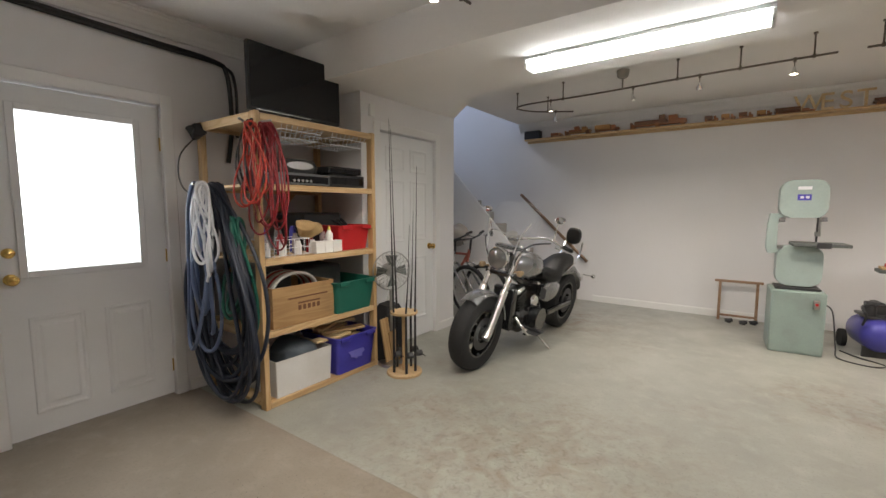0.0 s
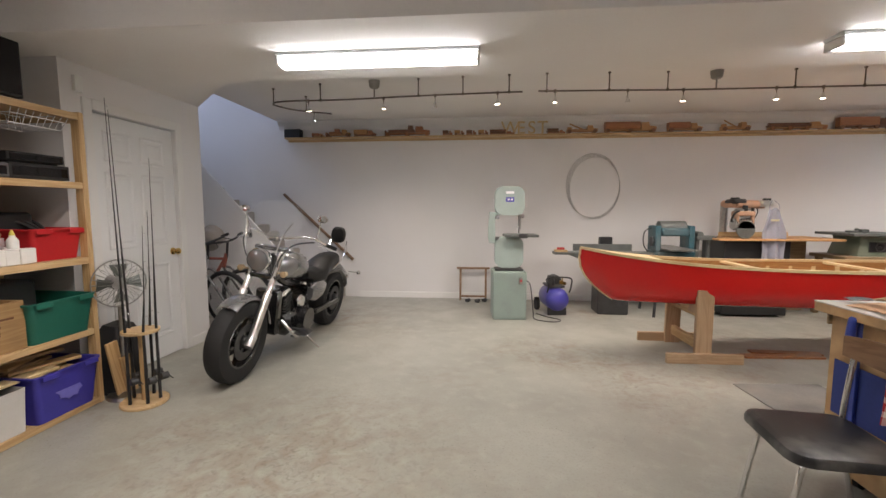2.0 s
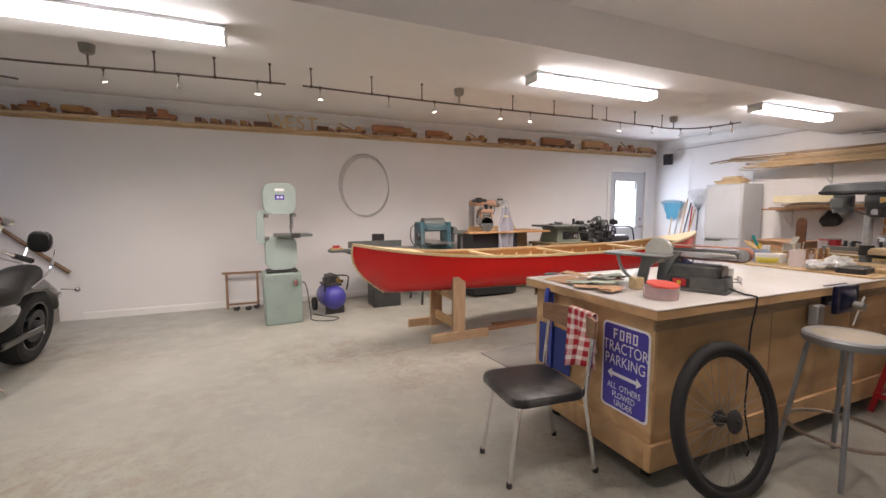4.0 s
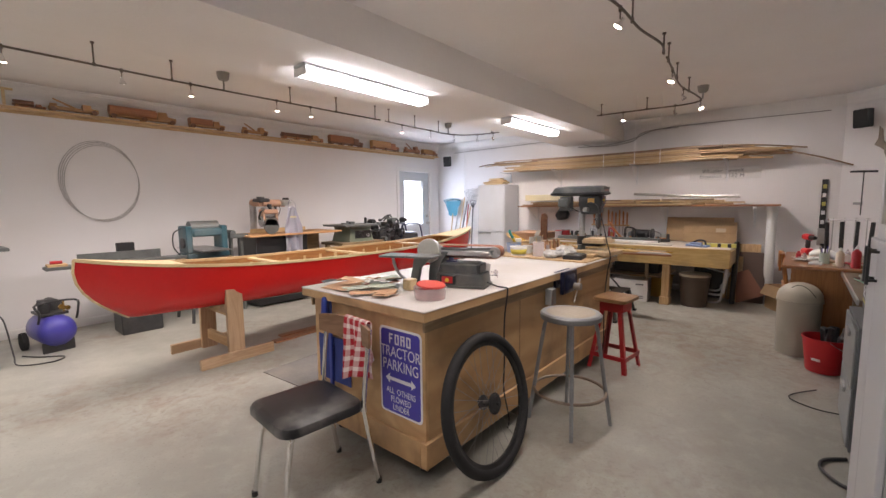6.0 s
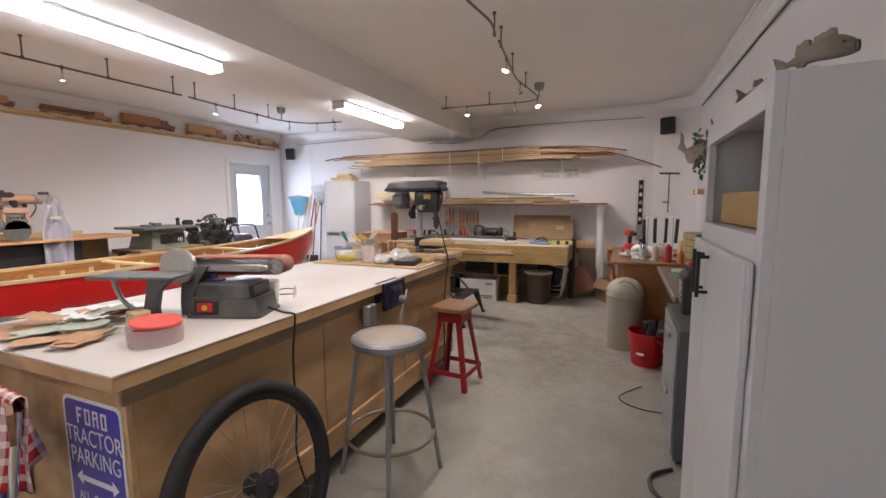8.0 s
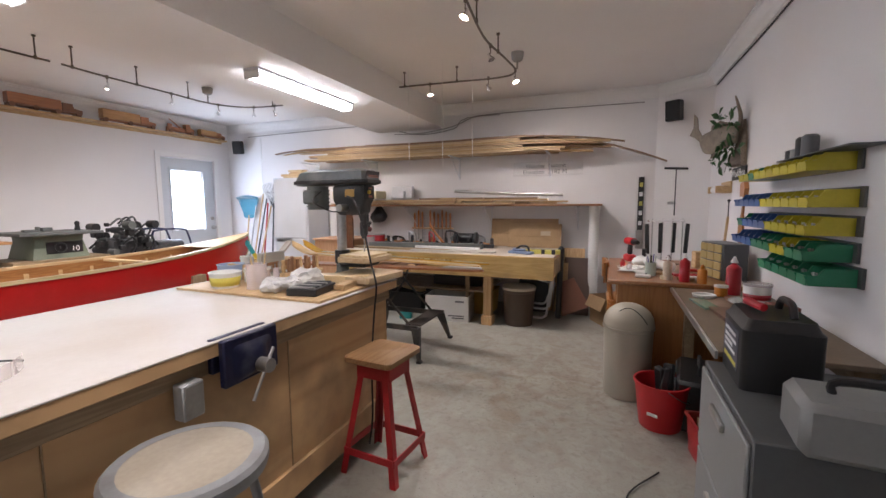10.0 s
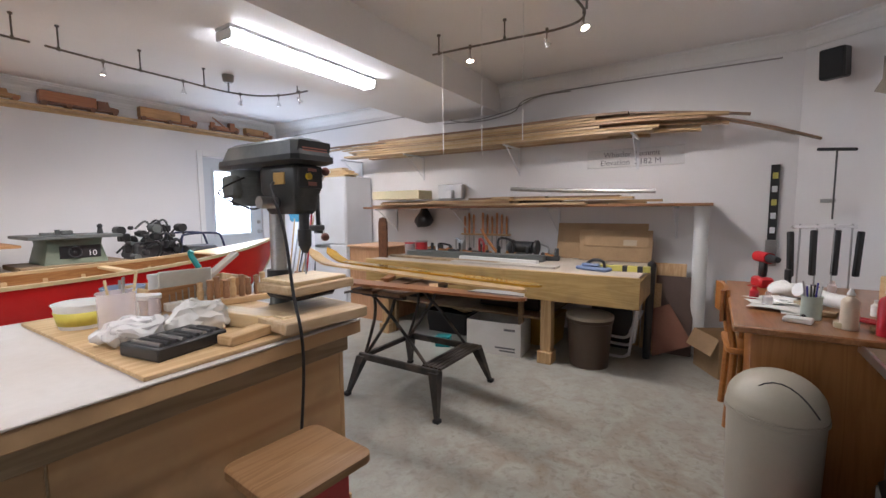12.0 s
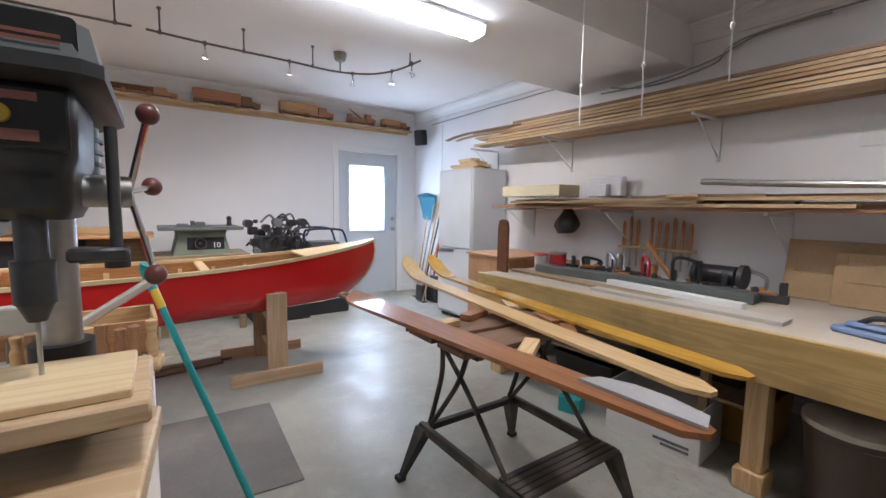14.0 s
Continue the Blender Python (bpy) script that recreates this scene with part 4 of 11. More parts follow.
# ---- belt and disc sander ----
SGREY = mat("sander_grey", (0.075, 0.08, 0.08), 0.45, 0.2, var=0.2, scale=9, dirt=(0.3, 0.27, 0.22), dirt_amt=0.35)
BELT = mat("sanding_belt", (0.3, 0.135, 0.09), 0.9, var=0.25, scale=12, fine=300, bump=0.5)
sd = thing("belt_disc_sander", "grey bench sander with a belt and a disc, dusty", "sander", at(4.315, 3.40, 0.885, -70))
bm = B(); loft(bm, [[Vector((x, y, z)) for x, y in rounded(w, d, 0.012, 2)] for z, w, d in ((0, 0.30, 0.20), (0.014, 0.30, 0.20), (0.016, 0.285, 0.185), (0.078, 0.27, 0.172))])
part("base", bm, SGREY, sd)
bm = B(); loft(bm, [[Vector((x - 0.01, y, z)) for x, y in rounded(w, d, 0.01, 2)] for z, w, d in ((0.0785, 0.23, 0.15), (0.128, 0.22, 0.14), (0.138, 0.2, 0.12))])
part("motor_housing", bm, SGREY, sd, "dusty grey motor housing")
bm = B(); box(bm, 0.092, 0.118, -0.07, 0.07, 0.079, 0.132, 0.006)
part("end_cover", bm, BLACK, sd)
bm = B(); box(bm, -0.115, -0.02, -0.1, -0.088, 0.018, 0.072, 0.003)
part("switch_plate", bm, BLACK, sd)
bm = B(); box(bm, -0.1, -0.035, -0.104, -0.1, 0.026, 0.064, 0.002)
part("switch", bm, REDP, sd, "red paddle switch")
bm = B(); rod(bm, (-0.067, -0.104, 0.045), (-0.067, -0.109, 0.045), 0.011, n=14)
part("switch_lamp", bm, mat("yellow_plastic", (0.65, 0.45, 0.03), 0.4), sd)
bm = B(); rod(bm, (-0.07, -0.02, 0.13), (-0.07, -0.02, 0.165), 0.016, n=12); box(bm, -0.1, -0.03, -0.035, -0.005, 0.135, 0.15, 0.004)
part("tilt_clamp", bm, mat("navy_knob", (0.03, 0.03, 0.09), 0.4), sd)
bm = B(); loft(bm, [[Vector((x, y, z)) for x, y in ((a, -0.05), (b, -0.05), (b, 0.06), (a, 0.06))] for z, a, b in ((0.0, -0.2, -0.15), (0.06, -0.2, -0.152), (0.14, -0.19, -0.12), (0.2, -0.18, -0.08))]); bmesh.ops.recalc_face_normals(bm, faces=bm.faces)
part("side_casting", bm, CAST, sd)
bm = B(); box(bm, -0.17, 0.19, -0.022, 0.078, 0.182, 0.214, 0.004)
part("belt_bed", bm, CAST, sd)
bm = B(); box(bm, -0.14, 0.14, -0.032, -0.0225, 0.176, 0.206, 0.003); rod(bm, (0.06, -0.036, 0.19), (0.17, -0.036, 0.19), 0.007, n=8); box(bm, 0.12, 0.165, -0.045, -0.03, 0.18, 0.204, 0.004)
part("tracking_gear", bm, STEEL, sd)
bm = B()
belt = [(-0.18 - 0.034 * math.sin(t), 0.198 + 0.034 * math.cos(t)) for t in [math.pi * i / 8 for i in range(9)]] + [(0.19 + 0.034 * math.sin(t), 0.198 - 0.034 * math.cos(t)) for t in [math.pi * i / 8 for i in range(9)]]
loft(bm, [[Vector((x, y, z)) for x, z in belt] for y in (-0.022, 0.08)], cap=False)
s2 = part("sanding_belt", bm, BELT, sd, "worn brown abrasive belt"); s2.modifiers.new("t", "SOLIDIFY").thickness = 0.002
for lx in (-0.18, 0.19):
    bm = B(); rod(bm, (lx, -0.021, 0.198), (lx, 0.079, 0.198), 0.031, n=20); rod(bm, (lx, -0.028, 0.198), (lx, -0.021, 0.198), 0.012, n=12)
    part("roller", bm, STEEL, sd)
bm = B(); rod(bm, (-0.19, -0.075, 0.205), (-0.19, -0.05, 0.205), 0.07, n=36)
part("disc_guard", bm, ALU, sd)
bm = B(); rod(bm, (-0.19, -0.081, 0.205), (-0.19, -0.0755, 0.205), 0.066, n=36)
part("sanding_disc", bm, mat("bare_disc", (0.55, 0.54, 0.48), 0.5, 0.3, var=0.15), sd, "pale worn sanding disc")
bm = B(); box(bm, -0.43, -0.27, -0.235, -0.088, 0.178, 0.19, 0.003); box(bm, -0.262, -0.1, -0.235, -0.088, 0.178, 0.19, 0.003)
part("work_table", bm, CAST, sd, "grey slotted work table")
bm = B(); loft(bm, [[Vector((x, y, z)) for x, y in ((a, -0.17), (b, -0.17), (b, -0.145), (a, -0.145))] for z, a, b in ((0.0, -0.26, -0.2), (0.05, -0.265, -0.215), (0.12, -0.25, -0.2), (0.177, -0.24, -0.14))]); bmesh.ops.recalc_face_normals(bm, faces=bm.faces)
part("table_support", bm, CAST, sd)
bm = B(); tube(bm, spline([(-0.24, -0.16, 0.03), (-0.3, -0.165, 0.05), (-0.35, -0.17, 0.1), (-0.375, -0.17, 0.177)], 5), 0.009, 8)
part("table_quadrant", bm, STEEL, sd)
bm = B(); lathe(bm, [(0.0, 0.0), (0.03, 0.0), (0.036, 0.11), (0.034, 0.112), (0.028, 0.004), (0.0, 0.004)], 24)
solo("paper_cup", bm, PAPER, "white paper cup standing behind the sander", "cup", at(4.475, 3.36, 0.886))

# sandpaper, discs and tub at the near end of the bench
TAN = mat("sandpaper_tan", (0.48, 0.29, 0.17), 0.9, var=0.1, fine=250, bump=0.3)
PALEG = mat("sandpaper_green", (0.42, 0.46, 0.38), 0.9, var=0.1, fine=250, bump=0.3)
rnd = random.Random(4)
for i, (x, y, a, w, d, mt_, lb) in enumerate(((3.86, 3.94, 10, 0.23, 0.14, TAN, "tan"), (3.92, 3.86, 35, 0.23, 0.14, TAN, "tan"), (3.84, 3.80, -20, 0.2, 0.1, TAN, "tan"), (4.05, 3.98, 60, 0.22, 0.13, PAPER, "white"),
                                              (3.98, 3.78, 15, 0.2, 0.12, TAN, "tan"), (3.80, 3.64, -35, 0.2, 0.09, TAN, "tan"), (3.84, 3.55, 25, 0.18, 0.09, TAN, "tan"), (3.87, 4.05, -5, 0.14, 0.06, DARKST, "black"), (4.12, 3.88, 5, 0.2, 0.16, PAPER, "white"))):
    bm = B()
    sheet(bm, w, d, 8, 6, lambda u, v: ((u - 0.5) * w, (v - 0.5) * d, 0.004 + 0.014 * max(0, math.sin(u * 2.6 + i)) * abs(v - 0.4) + 0.004 * noise.noise(Vector((u * 3, v * 3, i)))), 0.0012)
    solo("sandpaper", bm, mt_, f"curling {lb} sandpaper sheet lying on the bench", "sandpaper", at(x, y, 0.886 + 0.002 * i, a), "sandpaper sheets")
for i in range(9):
    w, d = rnd.uniform(0.1, 0.2), rnd.uniform(0.06, 0.12)
    ph = rnd.uniform(0, 6)
    bm = B()
    sheet(bm, w, d, 9, 7, lambda u, v: ((u - 0.5) * w + 0.012 * math.sin(v * 7 + ph), (v - 0.5) * d + 0.01 * math.sin(u * 6 + ph), 0.006 + 0.03 * max(0, math.sin(u * 3 + ph)) * abs(v - 0.5) + 0.012 * abs(noise.noise(Vector((u * 4, v * 4, ph))))), 0.0012)
    solo("torn_sandpaper", bm, (TAN, PALEG, TAN, PAPER, BELT)[i % 5], "torn curling scrap of used sandpaper on the bench", "sandpaper", at(rnd.uniform(3.79, 4.08), rnd.uniform(3.5, 3.98), 0.892 + 0.003 * i, rnd.uniform(-60, 60)), "sandpaper scraps")
for i in range(5):
    bm = B(); lathe(bm, [(0.0, 0), (0.072, 0), (0.072, 0.0025), (0.0, 0.0025)], 28)
    solo("sanding_disc", bm, PALEG, "pale green round sanding disc in a stack", "sandpaper", at(3.91 + rnd.uniform(-0.012, 0.012), 3.66 + rnd.uniform(-0.012, 0.012), 0.8895 + 0.0065 * i, 0), "sanding discs")
CLEAR = mat("clear_plastic", (0.85, 0.75, 0.75), 0.25, var=0.05, alpha=0.35, bump=0)
tb = thing("disc_tub", "clear tub with red sanding discs in it", "tub", at(3.935, 3.325, 0.8855))
bm = B(); lathe(bm, [(0.0, 0.0), (0.078, 0.0), (0.082, 0.05), (0.086, 0.052), (0.086, 0.058), (0.08, 0.058), (0.076, 0.004), (0.0, 0.004)], 32)
part("tub_wall", bm, CLEAR, tb)
bm = B(); lathe(bm, [(0.0, 0.006), (0.072, 0.006), (0.072, 0.04), (0.0, 0.04)], 28)
part("red_discs", bm, mat("red_abrasive", (0.5, 0.06, 0.06), 0.85, fine=250), tb)
bm = B(); lathe(bm, [(0.0, 0.068), (0.072, 0.066), (0.075, 0.07), (0.072, 0.075), (0.0, 0.078)], 32)
part("top_disc", bm, mat("red_foam", (0.62, 0.07, 0.05), 0.7), tb, "red round pad").matrix_basis = pose(0, 0, 0, 6, 0, 0)
bm = B(); box(bm, 3.99, 4.05, 3.52, 3.58, 0.886, 0.95, 0.006)
solo("wood_block", bm, ASH, "pale wooden block on the bench", "offcut")
gl = thing("safety_glasses", "clear safety glasses with dark arms on the bench", "glasses", at(4.66, 3.40, 0.886, 40))
bm = B()
for s in (-1, 1):
    tube(bm, spline([(s * 0.065, 0, 0.02), (s * 0.068, 0.06, 0.022), (s * 0.05, 0.11, 0.006)], 4), 0.003, 6)
part("arm", bm, BLACK, gl)
bm = B()
for s in (-1, 1):
    loft(bm, [[Vector((s * 0.005 + s * 0.06 * u, -0.012 * (1 - u * u) + t, 0.02 + z)) for z, t in ((-0.018, 0), (0.02, 0), (0.02, 0.002), (-0.018, 0.002))] for u in (0, 0.3, 0.6, 0.85, 1.0)])
bmesh.ops.recalc_face_normals(bm, faces=bm.faces)
part("lens", bm, CLEAR, gl)

# ---- drill press ----
DPG = mat("press_grey", (0.035, 0.038, 0.039), 0.42, 0.25, var=0.18, scale=8, dirt=(0.3, 0.28, 0.25), dirt_amt=0.25)
DPGL = mat("press_cover", (0.085, 0.095, 0.097), 0.45, 0.1, var=0.15, scale=8, dirt=(0.35, 0.33, 0.3), dirt_amt=0.35)
dp = thing("drill_press", "grey benchtop drill press with a wooden table", "drill press", at(6.15, 3.438, 0.886, -1))
bm = B(); box(bm, -0.1, 0.1, -0.2, 0.11, 0.0, 0.018, 0.006)
part("base_plate", bm, CAST, dp)
bm = B(); rod(bm, (0, 0, 0.02), (0, 0, 0.55), 0.027, n=24)
part("column", bm, STEEL, dp, "bare steel column")
bm = B(); lathe(bm, [(0.0, 0.018), (0.045, 0.018), (0.042, 0.04), (0.036, 0.05), (0.034, 0.09), (0.028, 0.09)], 24)
part("column_foot", bm, CAST, dp)
bm = B()
loft(bm, [[Vector((x, y - 0.085, z)) for x, y in rounded(w, d, 0.02, 3)] for z, w, d in ((0.37, 0.078, 0.15), (0.385, 0.09, 0.18), (0.43, 0.096, 0.19), (0.45, 0.108, 0.21), (0.52, 0.112, 0.21), (0.535, 0.1, 0.19))])
part("head", bm, DPG, dp)
bm = B()
def hexa(w, y0, y1, ch):
    return [(-w, y0 + ch), (-w + ch, y0), (w - ch, y0), (w, y0 + ch), (w, y1 - 0.1), (w - 0.05, y1), (-w + 0.05, y1), (-w, y1 - 0.1)]
loft(bm, [[Vector((x, y, z)) for x, y in hexa(w, a, b, 0.02)] for z, w, a, b in ((0.535, 0.074, -0.2, 0.28), (0.545, 0.088, -0.225, 0.3), (0.562, 0.088, -0.225, 0.3))])
part("belt_tray", bm, DPG, dp)
bm = B()
loft(bm, [[Vector((x, y, z)) for x, y in hexa(w, a, b, 0.02)] for z, w, a, b in ((0.563, 0.083, -0.218, 0.29), (0.608, 0.074, -0.207, 0.265), (0.62, 0.058, -0.19, 0.235))])
part("belt_cover", bm, DPGL, dp, "grey sloped belt cover")
bm = B(); prism(bm, rounded(0.13, 0.042, 0.006, 2), 0, 0.002, Matrix.Translation((0, -0.2135, 0.588)) @ Matrix.Rotation(radians(101), 4, "X"))
part("name_plate", bm, BLACK, dp)
bm = B(); prism(bm, rounded(0.11, 0.01, 0.002, 2), 0.002, 0.0028, Matrix.Translation((0, -0.212, 0.598)) @ Matrix.Rotation(radians(101), 4, "X"))
prism(bm, rounded(0.1, 0.004, 0.001, 2), 0.002, 0.0028, Matrix.Translation((0, -0.2145, 0.585)) @ Matrix.Rotation(radians(101), 4, "X"))
prism(bm, rounded(0.1, 0.004, 0.001, 2), 0.002, 0.0028, Matrix.Translation((0, -0.216, 0.577)) @ Matrix.Rotation(radians(101), 4, "X"))
part("plate_print", bm, mat("plate_print", (0.3, 0.12, 0.09), 0.5), dp)
bm = B(); box(bm, -0.05, 0.05, -0.193, -0.183, 0.455, 0.53, 0.004)
part("switch_panel", bm, BLACK, dp)
bm = B(); rod(bm, (-0.012, -0.202, 0.495), (-0.012, -0.19, 0.495), 0.011, n=18)
part("switch_button", bm, bpy.data.materials["yellow_plastic"], dp, "yellow round switch button")
bm = B(); box(bm, -0.012, 0.022, -0.1955, -0.193, 0.465, 0.478)
part("switch_print", bm, bpy.data.materials["plate_print"], dp)
bm = B(); box(bm, -0.012, 0.022, -0.1955, -0.193, 0.512, 0.522)
part("switch_print", bm, bpy.data.materials["plate_print"], dp)
bm = B(); rod(bm, (0, -0.15, 0.315), (0, -0.15, 0.375), 0.017, n=20); rod(bm, (0, -0.15, 0.262), (0, -0.15, 0.318), 0.022, 0.023, n=20); rod(bm, (0, -0.15, 0.238), (0, -0.15, 0.262), 0.01, 0.02, n=20)
part("chuck", bm, DARKST, dp)
bm = B(); rod(bm, (0, -0.15, 0.165), (0, -0.15, 0.24), 0.003, n=8)
part("drill_bit", bm, STEEL, dp)
bm = B(); rod(bm, (-0.115, -0.07, 0.41), (-0.05, -0.07, 0.41), 0.02, n=18)
part("quill_lock", bm, STEEL, dp)
bm = B(); rod(bm, (0.045, -0.07, 0.41), (0.105, -0.07, 0.41), 0.024, n=18)
part("feed_hub", bm, STEEL, dp)
for a in (35, 155, 275):
    c, s = math.cos(radians(a)), math.sin(radians(a))
    q = Vector((0.13, -0.07 - 0.13 * s * 0.6, 0.41 + 0.14 * c))
    bm = B(); rod(bm, (0.1, -0.07, 0.41), q, 0.005, n=8)
    part("feed_lever", bm, CHROME, dp)
    bm = B(); ball(bm, q, 0.016)
    part("lever_knob", bm, mat("knob_red", (0.13, 0.04, 0.035), 0.35) if a == 35 else bpy.data.materials["knob_red"], dp)
bm = B(); rod(bm, (0.085, -0.12, 0.3), (0.085, -0.12, 0.5), 0.008, n=10); box(bm, 0.03, 0.1, -0.14, -0.1, 0.31, 0.33, 0.004); rod(bm, (0.085, -0.12, 0.3), (0.085, -0.12, 0.33), 0.016, n=10)
part("depth_stop", bm, DARKST, dp)
bm = B(); rod(bm, (-0.01, 0.15, 0.4), (-0.01, 0.15, 0.53), 0.06, n=24); box(bm, -0.09, -0.055, 0.11, 0.2, 0.43, 0.51, 0.01)
part("motor", bm, CAST, dp)
for k in range(5):
    bm = B(); rod(bm, (-0.01, 0.15, 0.415 + 0.022 * k), (-0.01, 0.15, 0.423 + 0.022 * k), 0.066, n=24)
    part("motor_fin", bm, CAST, dp)
bm = B(); box(bm, -0.059, -0.0535, -0.13, -0.07, 0.47, 0.51, 0.002)
part("side_label", bm, mat("label_orange", (0.5, 0.3, 0.08), 0.6), dp)
bm = B(); box(bm, -0.13, 0.12, -0.26, -0.06, 0.115, 0.145, 0.004)
part("table_board", bm, wood("table_pine", (0.58, 0.44, 0.28), (0.44, 0.3, 0.16), 0), dp, "pale wooden table board")
bm = B(); box(bm, -0.115, 0.1, -0.24, -0.065, 0.145, 0.158, 0.002)
part("top_board", bm, ASH, dp)
bm = B(); box(bm, -0.08, 0.09, -0.2, -0.03, 0.085, 0.1145, 0.01); rod(bm, (0, 0, 0.095), (0, 0, 0.17), 0.042, n=18)
part("table_bracket", bm, BLACK, dp)
bm = B(); tube(bm, spline([(-0.07, 0.08, 0.5), (-0.16, 0.06, 0.46), (-0.19, 0.02, 0.43), (-0.12, -0.03, 0.39), (-0.09, -0.06, 0.4)], 6), 0.0035, 7)
part("motor_cord", bm, BLACK, dp)
bm = B(); box(bm, -0.155, 0.155, -0.15, 0.13, 0, 0.036, 0.004)
solo("press_board", bm, wood("thick_pine", (0.60, 0.46, 0.30), (0.47, 0.33, 0.18), 0), "thick pale board under the drill press", "board", at(6.11, 3.265, 0.905, -6))

# ---- clutter board at the far end ----
bm = B(); box(bm, 5.59, 6.22, 3.17, 4.06, 0.8855, 0.8975, 0.002)
bm2 = bm
solo("loose_board", bm2, PINEX, "thin loose pine board on the bench top", "board")
Z = 0.898
YEL = mat("yellow_print", (0.62, 0.55, 0.1), 0.5)
def pot(name, x, y, r, h, mt_, label, cat, taper=1.1, z=Z, lid=None, t=0.002):
    p = thing(name, label, cat, at(x, y, z))
    bm = B(); lathe(bm, [(0.0, 0), (r, 0), (r * taper, h), (r * taper + 0.003, h), (r * taper + 0.003, h + 0.004), (r * taper - t, h + 0.004), (r - t, t), (0.0, t)], 24)
    part("pot", bm, mt_, p)
    if lid:
        bm = B(); lathe(bm, [(0.0, h + 0.005), (r * taper + 0.004, h + 0.005), (r * taper + 0.004, h + 0.018), (0.0, h + 0.02)], 24)
        part("lid", bm, lid, p)
    return p
tub1 = pot("plastic_tub", 5.69, 3.83, 0.062, 0.075, WHITEP, "white plastic tub with a yellow band", "tub", 1.22)
bm = B(); lathe(bm, [(0.0655, 0.012), (0.0745, 0.055)], 24, cap=False)
part("label_band", bm, YEL, tub1, "yellow printed band").modifiers.new("t", "SOLIDIFY").thickness = 0.001
pot("glass_jar", 5.72, 3.65, 0.05, 0.12, CLEAR, "cloudy plastic jar holding brushes", "jar", 1.0)
for i, (a, b) in enumerate(((0.01, 0.02), (-0.015, 0.0), (0.0, -0.02), (0.02, -0.01))):
    bm = B(); rod(bm, (5.73 + a, 3.66 + b, 0.902), (5.73 + a * 2.2, 3.66 + b * 2.2, 1.05 + 0.01 * i), 0.004, n=6)
    solo("brush_handle", bm, ASH if i % 2 else STEEL, "thin tool handle standing in the jar", "tool", None, "jar tools")
pot("small_jar", 5.84, 3.72, 0.032, 0.07, CLEAR, "clear jar with a yellow label", "jar", 1.0, lid=WHITEP)
pot("small_tub", 5.86, 3.83, 0.035, 0.055, WHITEP, "small white plastic tub", "tub", 1.1, lid=WHITEP)
pot("blue_bucket", 5.86, 3.98, 0.06, 0.085, mat("pale_blue", (0.35, 0.45, 0.65), 0.5), "white and blue plastic bucket", "bucket", 1.15)
pot("spray_can", 5.80, 3.60, 0.02, 0.09, CLEAR, "narrow clear plastic bottle", "bottle", 0.7)
cs = thing("drill_bit_case", "open grey drill bit case with bits standing in it", "case", at(6.02, 3.84, Z, -8))
bm = B(); box(bm, -0.095, 0.095, -0.004, 0.004, 0, 0.145, 0.004)
part("lid", bm, mat("case_grey", (0.6, 0.6, 0.55), 0.5, 0.1, dirt=(0.35, 0.33, 0.28), dirt_amt=0.4), cs)
bm = B(); box(bm, -0.09, 0.09, -0.06, -0.006, 0, 0.03, 0.003)
part("tray", bm, WHITEP, cs)
for i in range(7):
    bm = B(); rod(bm, (-0.07 + 0.022 * i, -0.035, 0.03), (-0.07 + 0.022 * i, -0.035, 0.06 + 0.006 * i), 0.002 + 0.0003 * i, n=6)
    part("drill_bit", bm, STEEL, cs)
tr = thing("bit_tray", "open black tray of router bits on the bench", "tool tray", at(5.735, 3.325, Z, 10))
bm = B(); box(bm, -0.1, 0.1, -0.075, 0.075, 0, 0.034, 0.004)
part("tray", bm, BLACK, tr)
for i in range(9):
    bm = B(); rod(bm, (-0.08 + 0.02 * i, -0.06, 0.036), (-0.08 + 0.02 * i, 0.05 - 0.004 * i, 0.036), 0.0065, n=8)
    part("bit", bm, DARKST if i % 3 else STEEL, tr)
bm = B()
bmesh.ops.create_icosphere(bm, subdivisions=4, radius=0.085); bmesh.ops.scale(bm, vec=(1.25, 0.95, 0.38), verts=bm.verts); crumple(bm, 0.035, 16, 3.0); crumple(bm, 0.016, 45, 5.0)
for v in bm.verts: v.co.z = max(v.co.z, -0.028)
solo("plastic_bag", bm, mat("plastic_film", (0.72, 0.72, 0.72), 0.22, var=0.05, alpha=0.75), "crumpled clear plastic bag", "bag", at(5.72, 3.50, Z + 0.029))
bm = B()
bmesh.ops.create_icosphere(bm, subdivisions=4, radius=0.085); bmesh.ops.scale(bm, vec=(1.2, 0.8, 0.6), verts=bm.verts); crumple(bm, 0.03, 18, 7.0); crumple(bm, 0.014, 50, 2.0)
for v in bm.verts: v.co.z = max(v.co.z, -0.026)
solo("paper_towel", bm, PAPER, "crumpled white rag on the bench", "rag", at(5.865, 3.46, Z + 0.027))
for i, (x, y, a, l_, w, h) in enumerate(((5.975, 3.4, 100, 0.3, 0.075, 0.046), (5.88, 3.235, 8, 0.14, 0.06, 0.028), (6.0, 3.212, 80, 0.06, 0.05, 0.05))):
    bm = B(); box(bm, -l_ / 2, l_ / 2, -w / 2, w / 2, 0, h, 0.003)
    solo("wood_offcut", bm, ASH if i != 1 else PINEX, "pale wood offcut on the bench", "offcut", at(x, y, Z, a), "bench offcuts")
tb = thing("turnings_block", "row of small brown turned wood pieces in a block", "turnings", at(6.15, 3.735, Z, -12))
bm = B(); box(bm, -0.14, 0.14, -0.03, 0.03, 0, 0.025, 0.003)
part("block", bm, PINEX, tb)
TURN = wood("turned_wood", (0.36, 0.2, 0.11), (0.24, 0.12, 0.06), 2)
